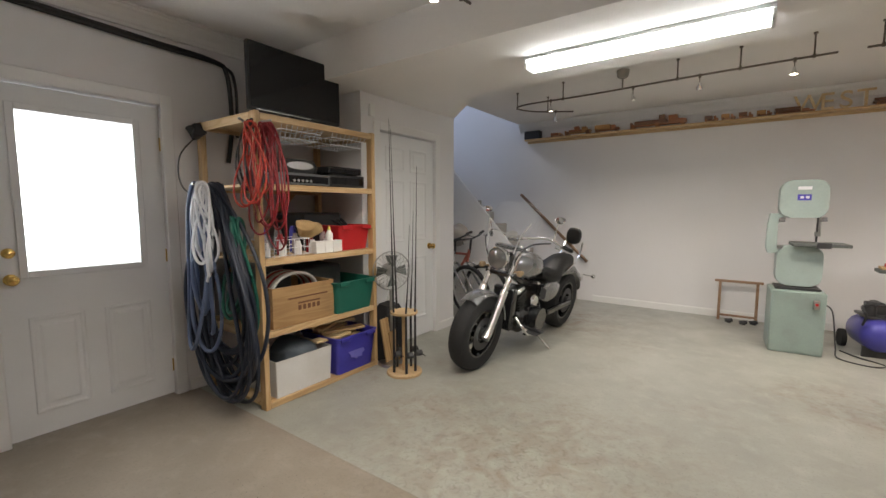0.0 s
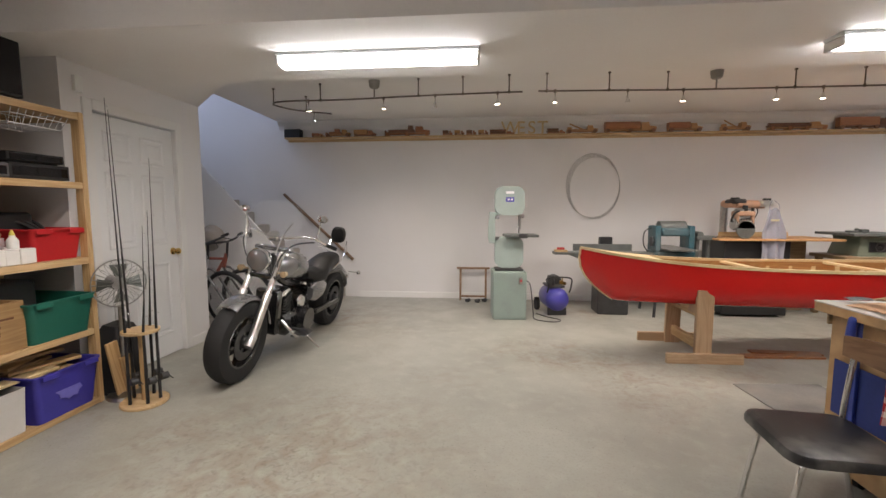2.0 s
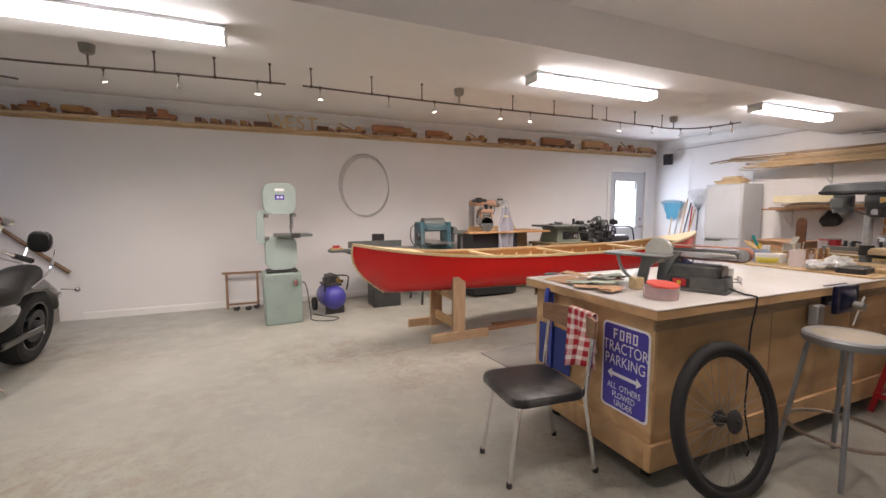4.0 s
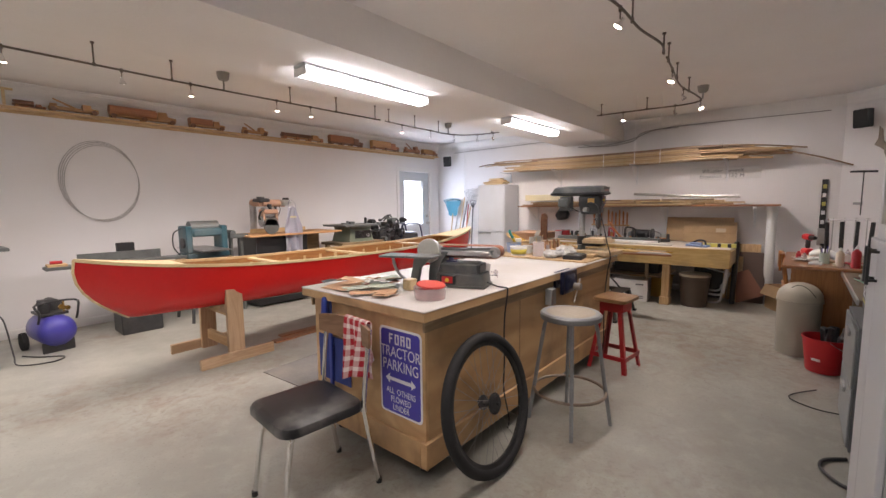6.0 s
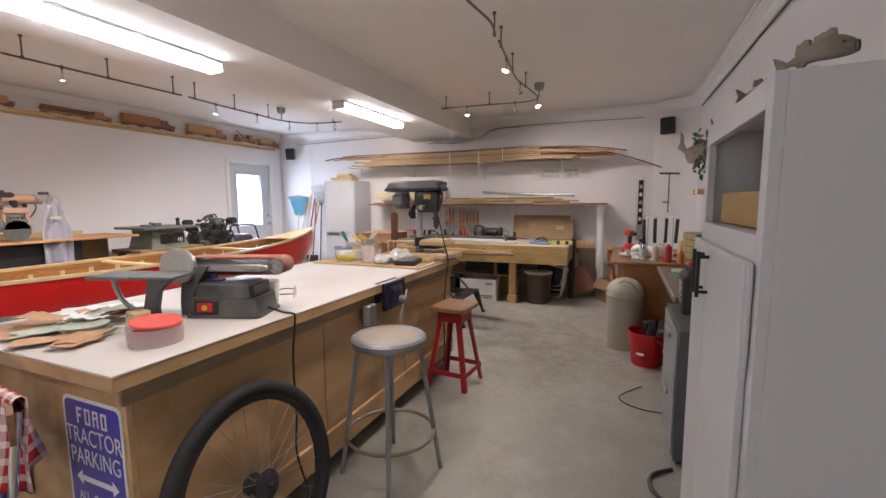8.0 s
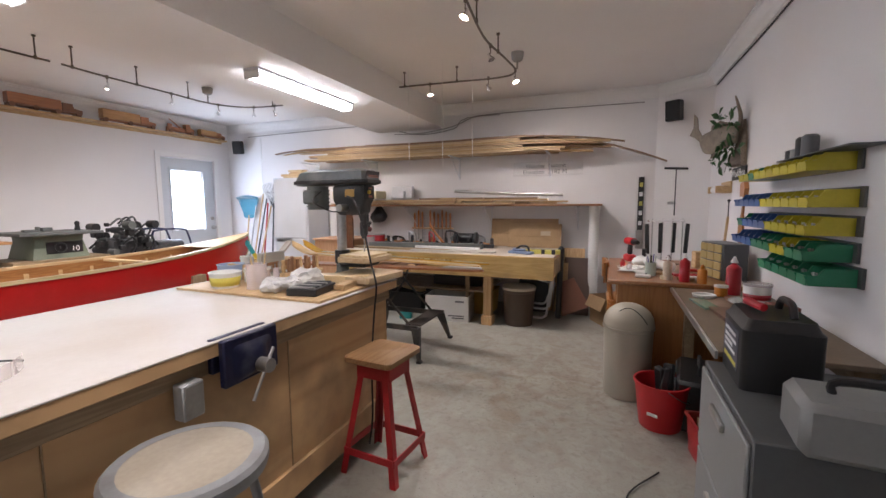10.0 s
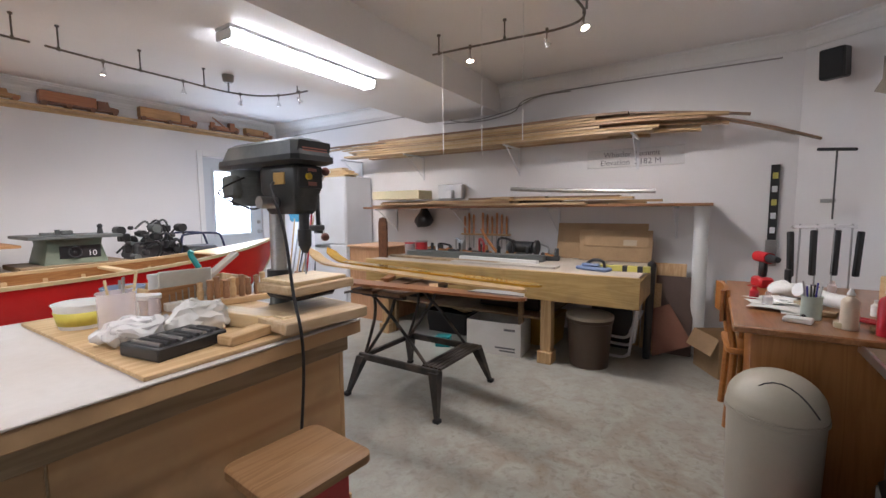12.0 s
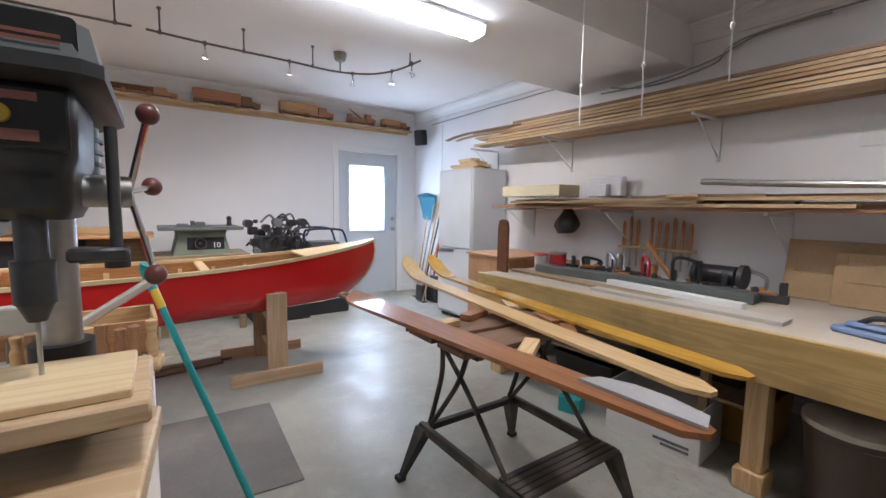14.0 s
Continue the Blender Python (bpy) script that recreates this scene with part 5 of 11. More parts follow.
for i in range(9):
    bm = B(); lathe(bm, [(0.0, 0.025), (0.011, 0.025), (0.013, 0.06), (0.009, 0.075), (0.012, 0.095 + 0.008 * (i % 3)), (0.0, 0.1 + 0.008 * (i % 3))], 12, Matrix.Translation((-0.12 + 0.03 * i, 0.006 * (-1) ** i, 0)))
    part("turned_piece", bm, TURN if i % 4 else PINEX, tb)
# long tray of turnings, box and teal-handled broom beyond the press
wb = thing("wooden_box", "open shallow wooden box with dividers", "box", at(6.08, 3.93, 0.898, 2))
for q in ((-0.2, 0.2, -0.1, -0.09), (-0.2, 0.2, 0.09, 0.1), (-0.2, -0.19, -0.09, 0.09), (0.19, 0.2, -0.09, 0.09), (-0.02, -0.012, -0.09, 0.09)):
    bm = B(); box(bm, *q, 0, 0.085, 0.002)
    part("side", bm, wood("box_wood", (0.4, 0.22, 0.1), (0.27, 0.13, 0.05), 0) if q[0] == -0.2 and q[1] == 0.2 and q[2] < 0 else PINEX, wb)
bm = B(); box(bm, -0.19, 0.19, -0.09, 0.09, 0, 0.008)
part("bottom", bm, PINEX, wb)
bm = B(); box(bm, -0.11, 0.11, -0.02, 0.02, -0.009, 0.009, 0.003)
solo("weathered_offcut", bm, mat("grey_wood", (0.42, 0.38, 0.33), 0.8, var=0.2, stretch=(1, 8, 8)), "weathered slat lying across the box", "offcut", pose(6.2, 3.93, 1.02, 0, -32, 8))
pot("squeeze_bottle", 5.98, 4.0, 0.028, 0.1, WHITEP, "white plastic bottle with a cap", "bottle", 0.85, lid=WHITEP)
sp_ = thing("snow_brush", "teal and yellow handled brush leaning against the bench", "brush", Matrix())
TEAL = mat("teal_plastic", (0.02, 0.28, 0.29), 0.4)
bm = B(); rod(bm, (6.62, 3.9, 0.0), (6.30, 4.22, 0.93), 0.011, n=10)
part("shaft", bm, TEAL, sp_)
bm = B(); rod(bm, (6.30, 4.22, 0.93), (6.28, 4.24, 0.99), 0.013, n=10)
part("grip_band", bm, bpy.data.materials["yellow_plastic"], sp_)
bm = B(); tube(bm, spline([(6.28, 4.24, 0.99), (6.265, 4.255, 1.03), (6.255, 4.265, 1.06), (6.26, 4.26, 1.075)], 4), 0.014, 8)
part("grip", bm, TEAL, sp_)

# grey mat on the floor beside the bench
bm = B(); box(bm, -0.32, 0.32, -0.48, 0.48, 0, 0.006, 0.002)
solo("floor_mat", bm, mat("grey_rubber_mat", (0.16, 0.15, 0.14), 0.8, var=0.2, dirt=(0.3, 0.27, 0.22), dirt_amt=0.5), "grey rubber mat lying on the floor", "mat", at(4.32, 4.75, 0.001, 4))
bm = B(); box(bm, -0.3, 0.3, -0.45, 0.45, 0, 0.006, 0.002)
solo("floor_mat", bm, bpy.data.materials["grey_rubber_mat"], "grey rubber mat lying on the floor", "mat", at(6.55, 4.9, 0.001, -3))

# ---- track lights ----
def spot_lamp(p, target, watts, deg=125):
    d = bpy.data.lights.new("halogen_spot", "SPOT")
    d.energy, d.spot_size, d.spot_blend, d.shadow_soft_size, d.color = watts, radians(deg), 1.0, 0.03, (1.0, 0.93, 0.87)
    o = new("halogen_spot", d)
    o.matrix_world = look(p, target)
    return o


def track(pts, heads, posts, canopies, label):
    tr_ = thing("track_light", label, "track light")
    bm = B(); tube(bm, spline(pts, 8), 0.0085, 8)
    part("rail", bm, BRONZE, tr_, "bent dark bronze rail")
    for x, y in posts:
        bm = B(); rod(bm, (x, y, pts[0][2]), (x, y, H), 0.006, n=8); rod(bm, (x, y, H - 0.012), (x, y, H), 0.014, n=12); rod(bm, (x, y, pts[0][2] - 0.012), (x, y, pts[0][2] + 0.016), 0.011, n=10)
        part("standoff", bm, BRONZE, tr_)
    for x, y in canopies:
        bm = B(); lathe(bm, [(0.0, H - 0.075), (0.035, H - 0.075), (0.05, H - 0.06), (0.058, H - 0.002), (0.0, H - 0.002)], 20, Matrix.Translation((x, y, 0)))
        rod(bm, (x, y, pts[0][2]), (x, y, H - 0.07), 0.008, n=8)
        part("canopy", bm, mat("canopy_grey", (0.3, 0.29, 0.27), 0.5, 0.4) if "canopy_grey" not in bpy.data.materials else bpy.data.materials["canopy_grey"], tr_)
    for x, y, (tx, ty, tz), on in heads:
        z = pts[0][2]
        p = Vector((x, y, z - 0.085))
        d = (Vector((tx, ty, tz)) - p).normalized()
        hd = new("spot_head"); hd.parent = tr_
        bm = B(); rod(bm, (x, y, z - 0.01), (x, y, z - 0.06), 0.004, n=6); rod(bm, (x, y, z - 0.018), (x, y, z + 0.014), 0.011, n=8)
        part("stem", bm, BRONZE, hd)
        M = Matrix.Translation(p) @ d.to_track_quat("Z", "Y").to_matrix().to_4x4()
        bm = B(); lathe(bm, [(0.008, -0.035), (0.011, -0.012), (0.016, 0.0), (0.027, 0.022), (0.026, 0.023), (0.014, 0.002), (0.0, 0.0)], 16, M)
        part("reflector", bm, CHROME, hd)
        bm = B(); lathe(bm, [(0.0, 0.003), (0.0145, 0.004), (0.023, 0.019), (0.02, 0.023), (0.0, 0.026)], 16, M)
        part("bulb", bm, BULB if on else CLEAR, hd, "glowing halogen bulb" if on else "unlit halogen bulb")
        if on:
            spot_lamp(p + d * 0.04, (tx, ty, tz), HALO)
    return tr_


TZ = 2.47
n1 = [(0.25, 6.95, TZ), (-0.1, 6.72, TZ), (-0.22, 6.45, TZ), (-0.02, 6.33, TZ), (0.6, 6.32, TZ), (1.4, 6.24, TZ), (2.0, 6.2, TZ), (2.43, 6.18, TZ)]
track(n1, [(0.22, 6.33, (0.5, 6.9, 0.3), True), (1.03, 6.3, (1.5, 6.9, 0.3), True), (1.57, 6.24, (1.3, 8.0, 1.3), False), (2.19, 6.2, (2.2, 6.3, 0), True), (0.08, 6.84, (0.2, 8, 1), False)],
      [(-0.22, 6.45), (0.35, 6.33), (1.4, 6.24), (1.85, 6.21), (2.3, 6.19), (0.0, 6.8)], [(0.94, 6.28)], "bent bronze track light with small halogen spots")
n2 = [(2.58, 6.17, TZ), (3.2, 6.2, TZ), (3.9, 6.24, TZ), (4.7, 6.25, TZ), (5.5, 6.25, TZ), (6.24, 6.24, TZ)]
track(n2, [(2.74, 6.18, (2.8, 6.6, 0), True), (3.43, 6.22, (3.9, 6.8, 0.2), True), (3.95, 6.24, (4.0, 6.6, 0), True), (4.79, 6.25, (4.9, 6.5, 0), True), (5.2, 6.25, (5.3, 6.6, 0), True)],
      [(2.66, 6.175), (3.25, 6.2), (3.8, 6.23), (4.95, 6.25), (5.55, 6.25), (6.15, 6.24)], [(4.25, 6.25)], "bent bronze track light with small halogen spots")
n3 = [(6.32, 6.24, TZ), (6.7, 6.28, TZ), (7.3, 6.3, TZ), (7.7, 6.32, TZ), (7.98, 6.2, TZ), (8.12, 5.95, TZ), (8.16, 5.62, TZ)]
track(n3, [(6.68, 6.28, (6.4, 6.9, 0.3), True), (7.3, 6.3, (7.4, 7.0, 0), True), (7.85, 6.28, (7.9, 7.2, 0.8), True), (8.1, 6.0, (8.6, 6.4, 0), True), (8.14, 5.72, (9.4, 5.6, 1.2), True)],
      [(6.4, 6.25), (6.95, 6.29), (7.5, 6.31), (8.14, 5.75)], [(7.75, 6.32)], "curved bronze track light with small halogen spots")
SZ = 2.5
s0 = [(0.62, 4.08, SZ), (0.6, 3.6, SZ), (0.63, 3.15, SZ), (0.9, 2.87, SZ), (1.5, 2.85, SZ), (2.3, 2.8, SZ), (3.15, 2.77, SZ)]
track(s0, [(0.61, 3.75, (0.2, 4.4, 0), True), (0.63, 3.2, (0.5, 3.9, 0.0), True), (1.3, 2.86, (0.6, 4.0, 0), True), (2.4, 2.8, (2.2, 4.0, 0), True)],
      [(0.61, 4.0), (0.61, 3.4), (1.0, 2.86), (1.9, 2.82), (3.0, 2.77)], [(1.6, 2.84)], "curved bronze track light with small halogen spots")
s1 = [(3.3, 2.75, SZ), (4.2, 2.9, SZ), (4.97, 2.8, SZ), (5.46, 2.8, SZ), (5.85, 2.76, SZ), (6.1, 2.8, SZ)]
track(s1, [(5.07, 2.8, (4.6, 3.9, 0.6), True), (4.0, 2.87, (4.0, 3.7, 0.8), True)], [(5.3, 2.8), (6.05, 2.79), (4.4, 2.88), (3.4, 2.77)], [(4.7, 2.84)], "bent bronze track light with small halogen spots")
s2_ = [(6.2, 2.8, SZ), (6.6, 2.84, SZ), (7.2, 2.9, SZ), (7.7, 2.86, SZ), (8.05, 2.86, SZ), (8.17, 3.05, SZ), (8.14, 3.5, SZ), (8.1, 4.06, SZ)]
track(s2_, [(6.58, 2.84, (5.9, 3.5, 0.4), True), (7.35, 2.9, (7.1, 2.0, 0.8), False), (8.0, 2.85, (7.5, 1.9, 0.3), True), (8.15, 3.14, (9.35, 2.4, 0.7), True), (8.12, 3.73, (7.8, 3.4, 0), True)],
      [(6.3, 2.81), (6.9, 2.87), (8.13, 3.45), (8.1, 4.0), (7.5, 2.88)], [(7.98, 2.83)], "curved bronze track light with small halogen spots")

# pull cords from the bulkhead
for i, (x, y, z) in enumerate(((8.06, 3.94, 1.73), (7.87, 3.5, 1.68), (7.97, 3.24, 1.77))):
    pc = thing("pull_cord", "thin white pull cord with a knotted end", "pull cord", None, "pull cords")
    bm = B(); rod(bm, (x, y, z), (x, y, H - 0.001), 0.0028, n=6)
    part("cord", bm, WHITEP, pc)
    bm = B(); ball(bm, (x, y, z + 0.16), 0.009, 1, 1, 1.3, 8, 6); rod(bm, (x + 0.006, y, z - 0.03), (x, y, z + 0.15), 0.003, n=5)
    part("knot", bm, WHITEP, pc)

# ---- long shelf with wooden toy vehicles ----
shf = thing("long_wall_shelf", "narrow pine shelf along the top of the north wall", "shelf")
SHZ = 2.385
for a, b in ((-0.86, 2.3), (2.302, 5.4), (5.402, 9.52)):
    bm = B(); box(bm, a, b, YN - 0.15, YN - 0.016, SHZ - 0.022, SHZ, 0.003)
    part("board", bm, PINEX, shf)
bm = B(); box(bm, -0.86, 9.52, YN - 0.016, YN, SHZ - 0.05, SHZ, 0.002)
part("cleat", bm, PINEX, shf)
TOYA = wood("toy_maple", (0.50, 0.28, 0.11), (0.36, 0.18, 0.06), 0, rough=0.35, coat=0.3)
TOYB = wood("toy_walnut", (0.22, 0.1, 0.05), (0.13, 0.055, 0.025), 0, rough=0.35, coat=0.3)
TOYC = wood("toy_cherry", (0.4, 0.17, 0.07), (0.28, 0.1, 0.04), 0, rough=0.35, coat=0.3)


def toy(x0, x1, h, style, body, cab, label, s=-1):
    """A wooden toy truck from x0 to x1 on the shelf; the cab is at the high-x end."""
    L = x1 - x0
    t = thing("toy_truck", label, "toy truck", at((x0 + x1) / 2, YN - 0.085, SHZ), "wooden toy vehicles")
    r = min(0.028, h * 0.22)
    bm = B(); box(bm, -L / 2, L / 2, -0.03, 0.03, r * 0.9, r * 1.6, 0.003)
    part("chassis", bm, cab, t)
    n = 2 if L < 0.45 else 3 if L < 0.7 else 4
    xs = [-L / 2 + r * 1.3 + (L - r * 2.8) * i / (n - 1) for i in range(n)]
    for wx in xs:
        for sy in (-1, 1):
            bm = B(); rod(bm, (wx, sy * 0.032, r), (wx, sy * 0.05, r), r, n=16)
            part("wheel", bm, TOYB if body is not TOYB else TOYC, t)
    cl_ = min(0.2, L * 0.33)
    bm = B()
    prism(bm, [(L / 2 - cl_, r * 1.6), (L / 2, r * 1.6), (L / 2, h * 0.5), (L / 2 - cl_ * 0.45, h * 0.58), (L / 2 - cl_ * 0.5, h * 0.88), (L / 2 - cl_, h * 0.88)], -0.04, 0.04, Matrix(((1, 0, 0, 0), (0, 0, 1, 0), (0, 1, 0, 0), (0, 0, 0, 1))))
    bmesh.ops.recalc_face_normals(bm, faces=bm.faces)
    part("cab", bm, cab, t, smooth=False)
    b0, b1 = -L / 2, L / 2 - cl_ - 0.012
    bm = B()
    if style == "box":
        box(bm, b0, b1, -0.045, 0.045, r * 1.65, h, 0.004)
    elif style == "tank":
        rod(bm, (b0, 0, r * 1.6 + (h - r * 1.6) / 2), (b1, 0, r * 1.6 + (h - r * 1.6) / 2), (h - r * 1.6) / 2, n=20)
    elif style == "logs":
        for k, (yy, zz) in enumerate(((-0.025, 0.018), (0.025, 0.018), (0, 0.018), (-0.013, 0.045), (0.013, 0.045))):
            rod(bm, (b0 - 0.01 * (k % 2), yy, r * 1.6 + zz), (b1, yy, r * 1.6 + zz), 0.0135, n=10)
    elif style == "crane":
        box(bm, b0, b1, -0.035, 0.035, r * 1.65, h * 0.5, 0.004); rod(bm, (b1 - 0.05, 0, h * 0.5), (b0 + 0.04, 0, h * 1.15), 0.012, 0.008, n=10); box(bm, b0 + 0.01, b0 + 0.07, -0.02, 0.02, h * 0.5, h * 0.75, 0.004)
    elif style == "dozer":
        box(bm, b0 + 0.05, b1, -0.04, 0.04, r * 1.65, h * 0.62, 0.006); box(bm, b0, b0 + 0.025, -0.05, 0.05, 0.004, h * 0.55, 0.004); box(bm, b1 - 0.1, b1 - 0.03, -0.03, 0.03, h * 0.62, h, 0.005)
    part("load" if style != "box" else "box_body", bm, body, t)
    return t


toy(-0.45, -0.28, 0.06, "box", TOYC, TOYA, "small wooden toy car on the wall shelf")
toy(-0.24, 0.12, 0.12, "dozer", TOYC, TOYA, "wooden toy bulldozer on the wall shelf")
toy(0.18, 0.5, 0.1, "box", TOYA, TOYC, "wooden toy truck on the wall shelf")
toy(0.64, 1.29, 0.15, "dozer", TOYB, TOYC, "dark wooden toy loader on a trailer")
for i in range(4):
    toy(1.48 + 0.17 * i, 1.62 + 0.17 * i, 0.07, "box", (TOYB, TOYA)[i % 2], TOYC, "small wooden toy train wagon on the shelf")
toy(2.16, 2.5, 0.05, "logs", TOYB, TOYC, "low wooden toy flatbed wagon")
ws = thing("wooden_letters", "sawn wooden letters standing on the shelf", "letters", at(2.66, YN - 0.09, SHZ + 0.001))
for i, c in enumerate("WEST"):
    o = letters("letter", c, 0.25, ASH, ws, pose(-0.22 + 0.15 * i, 0.0, 0.085, 90, 0, 0), 0.012)
toy(2.96, 3.2, 0.055, "logs", TOYB, TOYC, "low wooden toy flatbed wagon")
toy(3.22, 3.64, 0.12, "crane", TOYA, TOYA, "wooden toy steam engine on the shelf")
toy(3.74, 4.42, 0.155, "tank", TOYC, TOYA, "wooden toy tanker truck on the shelf")
toy(4.58, 5.02, 0.13, "box", TOYC, TOYA, "wooden toy dump truck on the shelf")
toy(5.27, 5.64, 0.13, "crane", TOYA, TOYA, "pale wooden toy tow truck")
toy(5.88, 6.6, 0.12, "logs", TOYB, TOYA, "wooden toy logging truck with dark logs")
toy(6.74, 7.44, 0.16, "box", TOYC, TOYB, "red-brown wooden toy box truck")
toy(7.66, 8.34, 0.165, "box", TOYA, TOYC, "large wooden toy box truck")
toy(8.53, 8.94, 0.17, "crane", TOYC, TOYC, "wooden toy crane truck on the shelf")
toy(9.05, 9.5, 0.12, "box", TOYA, TOYC, "wooden toy pickup truck on the shelf")


def speaker(m, label):
    s = thing("wall_speaker", label, "speaker", m, "wall speakers")
    bm = B(); box(bm, -0.075, 0.075, -0.11, 0.0, -0.105, 0.105, 0.01)
    part("cabinet", bm, BLACK, s)
    bm = B(); box(bm, -0.068, 0.068, -0.117, -0.11, -0.098, 0.098, 0.004)
    part("grille", bm, RUBBER, s)
    bm = B(); rod(bm, (0, 0, 0.0), (0, 0.06, 0.0), 0.015, n=8); box(bm, -0.03, 0.03, 0.055, 0.062, -0.04, 0.04, 0.002)
    part("bracket", bm, DARKST, s)
    return s


speaker(pose(9.57, 7.82, 2.27, 8, 0, -68), "black bookshelf speaker bracketed high in the corner")
speaker(pose(9.40, 1.40, 2.3, 6, 0, -120), "black bookshelf speaker bracketed high on the wall")
bm = B(); box(bm, -0.78 - 0.08, -0.78 + 0.16, YN - 0.15, YN - 0.03, SHZ + 0.001, SHZ + 0.12, 0.006)
solo("small_speaker", bm, BLACK, "small black speaker lying on the shelf end", "speaker")

# ---- bandsaw ----
SAWG = mat("machine_green", (0.33, 0.40, 0.375), 0.4, 0.05, var=0.08, scale=5, dirt=(0.2, 0.2, 0.18), dirt_amt=0.2)
SAWB = mat("machine_base_green", (0.27, 0.34, 0.31), 0.45, 0.05, var=0.08, scale=5, dirt=(0.15, 0.14, 0.12), dirt_amt=0.3)
sw = thing("bandsaw", "pale green floor bandsaw on a steel cabinet", "bandsaw", at(2.38, 7.17, 0, 3))
bm = B(); box(bm, -0.2, 0.2, -0.2, 0.2, 0, 0.585, 0.008)
part("cabinet", bm, SAWB, sw)
bm = B(); box(bm, -0.185, 0.185, -0.203, -0.2, 0.02, 0.565, 0.002)
part("cabinet_door", bm, SAWB, sw)
bm = B(); box(bm, 0.105, 0.15, -0.235, -0.203, 0.44, 0.52, 0.006)
part("switch_box", bm, STEEL, sw)
bm = B(); rod(bm, (0.127, -0.245, 0.485), (0.127, -0.235, 0.485), 0.012, n=12)
part("stop_button", bm, REDP, sw)
bm = B(); box(bm, -0.17, 0.17, -0.12, 0.12, 0.586, 0.61, 0.006)
part("foot", bm, BLACK, sw)
for z0, z1, w in ((0.62, 1.0, 0.17), (1.26, 1.61, 0.175)):
    bm = B(); prism(bm, [(x, y) for x, y in rounded(2 * w, z1 - z0, 0.09, 6)], -0.07, 0.09, Matrix.Translation((0, 0, (z0 + z1) / 2)) @ RX)
    bmesh.ops.bevel(bm, geom=list(bm.edges), offset=0.006, segments=1, affect="EDGES")
    part("wheel_housing", bm, SAWG, sw, "rounded green wheel cover")
bm = B()
loft(bm, [[Vector((xx, yy, zz)) for xx, yy in ((a, -0.05), (b, -0.05), (b, 0.05), (a, 0.05))] for zz, a, b in ((0.92, -0.24, -0.13), (0.98, -0.255, -0.17), (1.2, -0.25, -0.175), (1.3, -0.235, -0.12))])
part("arm", bm, SAWG, sw)
bm = B(); box(bm, -0.06, 0.34, -0.18, 0.16, 1.0, 1.028, 0.004)
part("table", bm, CAST, sw, "grey cast iron table")
bm = B(); box(bm, 0.02, 0.1, -0.06, 0.06, 0.95, 1.0, 0.005)
part("trunnion", bm, DARKST, sw)
bm = B(); box(bm, 0.1, 0.2, -0.2, -0.18, 0.99, 1.04, 0.003)
part("table_fence", bm, DARKST, sw)
bm = B(); box(bm, 0.115, 0.127, -0.012, 0.012, 1.04, 1.29, 0.001)
part("blade", bm, DARKST, sw)
bm = B(); box(bm, 0.105, 0.145, -0.03, 0.02, 1.09, 1.13, 0.004); rod(bm, (0.14, 0.01, 1.1), (0.14, 0.01, 1.3), 0.008, n=8)
part("guide_post", bm, STEEL, sw)
for x, z in ((-0.15, 1.24), (0.15, 1.25), (-0.15, 0.985)):
    bm = B(); rod(bm, (x, -0.115, z), (x, -0.085, z), 0.016, n=12); box(bm, x - 0.025, x + 0.025, -0.09, -0.075, z - 0.02, z + 0.02, 0.004)
    part("latch", bm, CHROME, sw)
bm = B(); prism(bm, rounded(0.1, 0.055, 0.004, 2), 0.091, 0.0925, Matrix.Translation((0.0, 0, 1.45)) @ RX)
part("blue_label", bm, SIGNBLUE, sw)
bm = B(); prism(bm, rounded(0.1, 0.03, 0.004, 2), 0.091, 0.0925, Matrix.Translation((0.0, 0, 1.535)) @ RX); box(bm, -0.03, -0.005, -0.0935, -0.0925, 1.44, 1.462); box(bm, 0.01, 0.035, -0.0935, -0.0925, 1.44, 1.462)
part("white_label", bm, SIGNWHITE, sw)
bm = B(); tube(bm, spline([(2.56, 7.1, 0.47), (2.64, 7.06, 0.42), (2.68, 7.05, 0.1), (2.7, 7.0, 0.012), (2.9, 6.9, 0.008), (3.0, 7.0, 0.008), (2.85, 7.15, 0.008), (2.75, 7.3, 0.01)], 6), 0.006, 7)
solo("power_lead", bm, DARKST, "dark cord looping on the floor by the bandsaw", "cord")

# ---- air compressor ----
cp = thing("air_compressor", "small air compressor with a blue tank", "compressor", at(2.98, 7.42, 0, 8))
CBLUE = mat("tank_blue", (0.06, 0.055, 0.33), 0.3, 0.1, coat=0.3)
bm = B(); lathe(bm, [(0.0, -0.26), (0.08, -0.25), (0.135, -0.2), (0.15, -0.15), (0.15, 0.15), (0.135, 0.2), (0.08, 0.25), (0.0, 0.26)], 28, Matrix.Translation((0, 0, 0.2)) @ RX)
part("tank", bm, CBLUE, cp, "glossy blue tank")
for x in (-0.17, 0.17):
    bm = B(); rod(bm, (x - 0.02, 0.16, 0.085), (x + 0.02, 0.16, 0.085), 0.085, n=20)
    part("wheel", bm, RUBBER, cp)
bm = B(); box(bm, -0.12, 0.12, -0.17, -0.15, 0, 0.1, 0.003)
part("foot", bm, DARKST, cp)
bm = B(); box(bm, -0.1, 0.1, -0.15, 0.15, 0.345, 0.37, 0.003); rod(bm, (-0.06, -0.08, 0.37), (-0.06, -0.08, 0.46), 0.045, n=16); rod(bm, (0.04, 0.0, 0.42), (0.04, 0.16, 0.42), 0.06, n=16); box(bm, -0.1, -0.02, -0.12, -0.04, 0.455, 0.5, 0.008)
part("pump", bm, DARKST, cp)
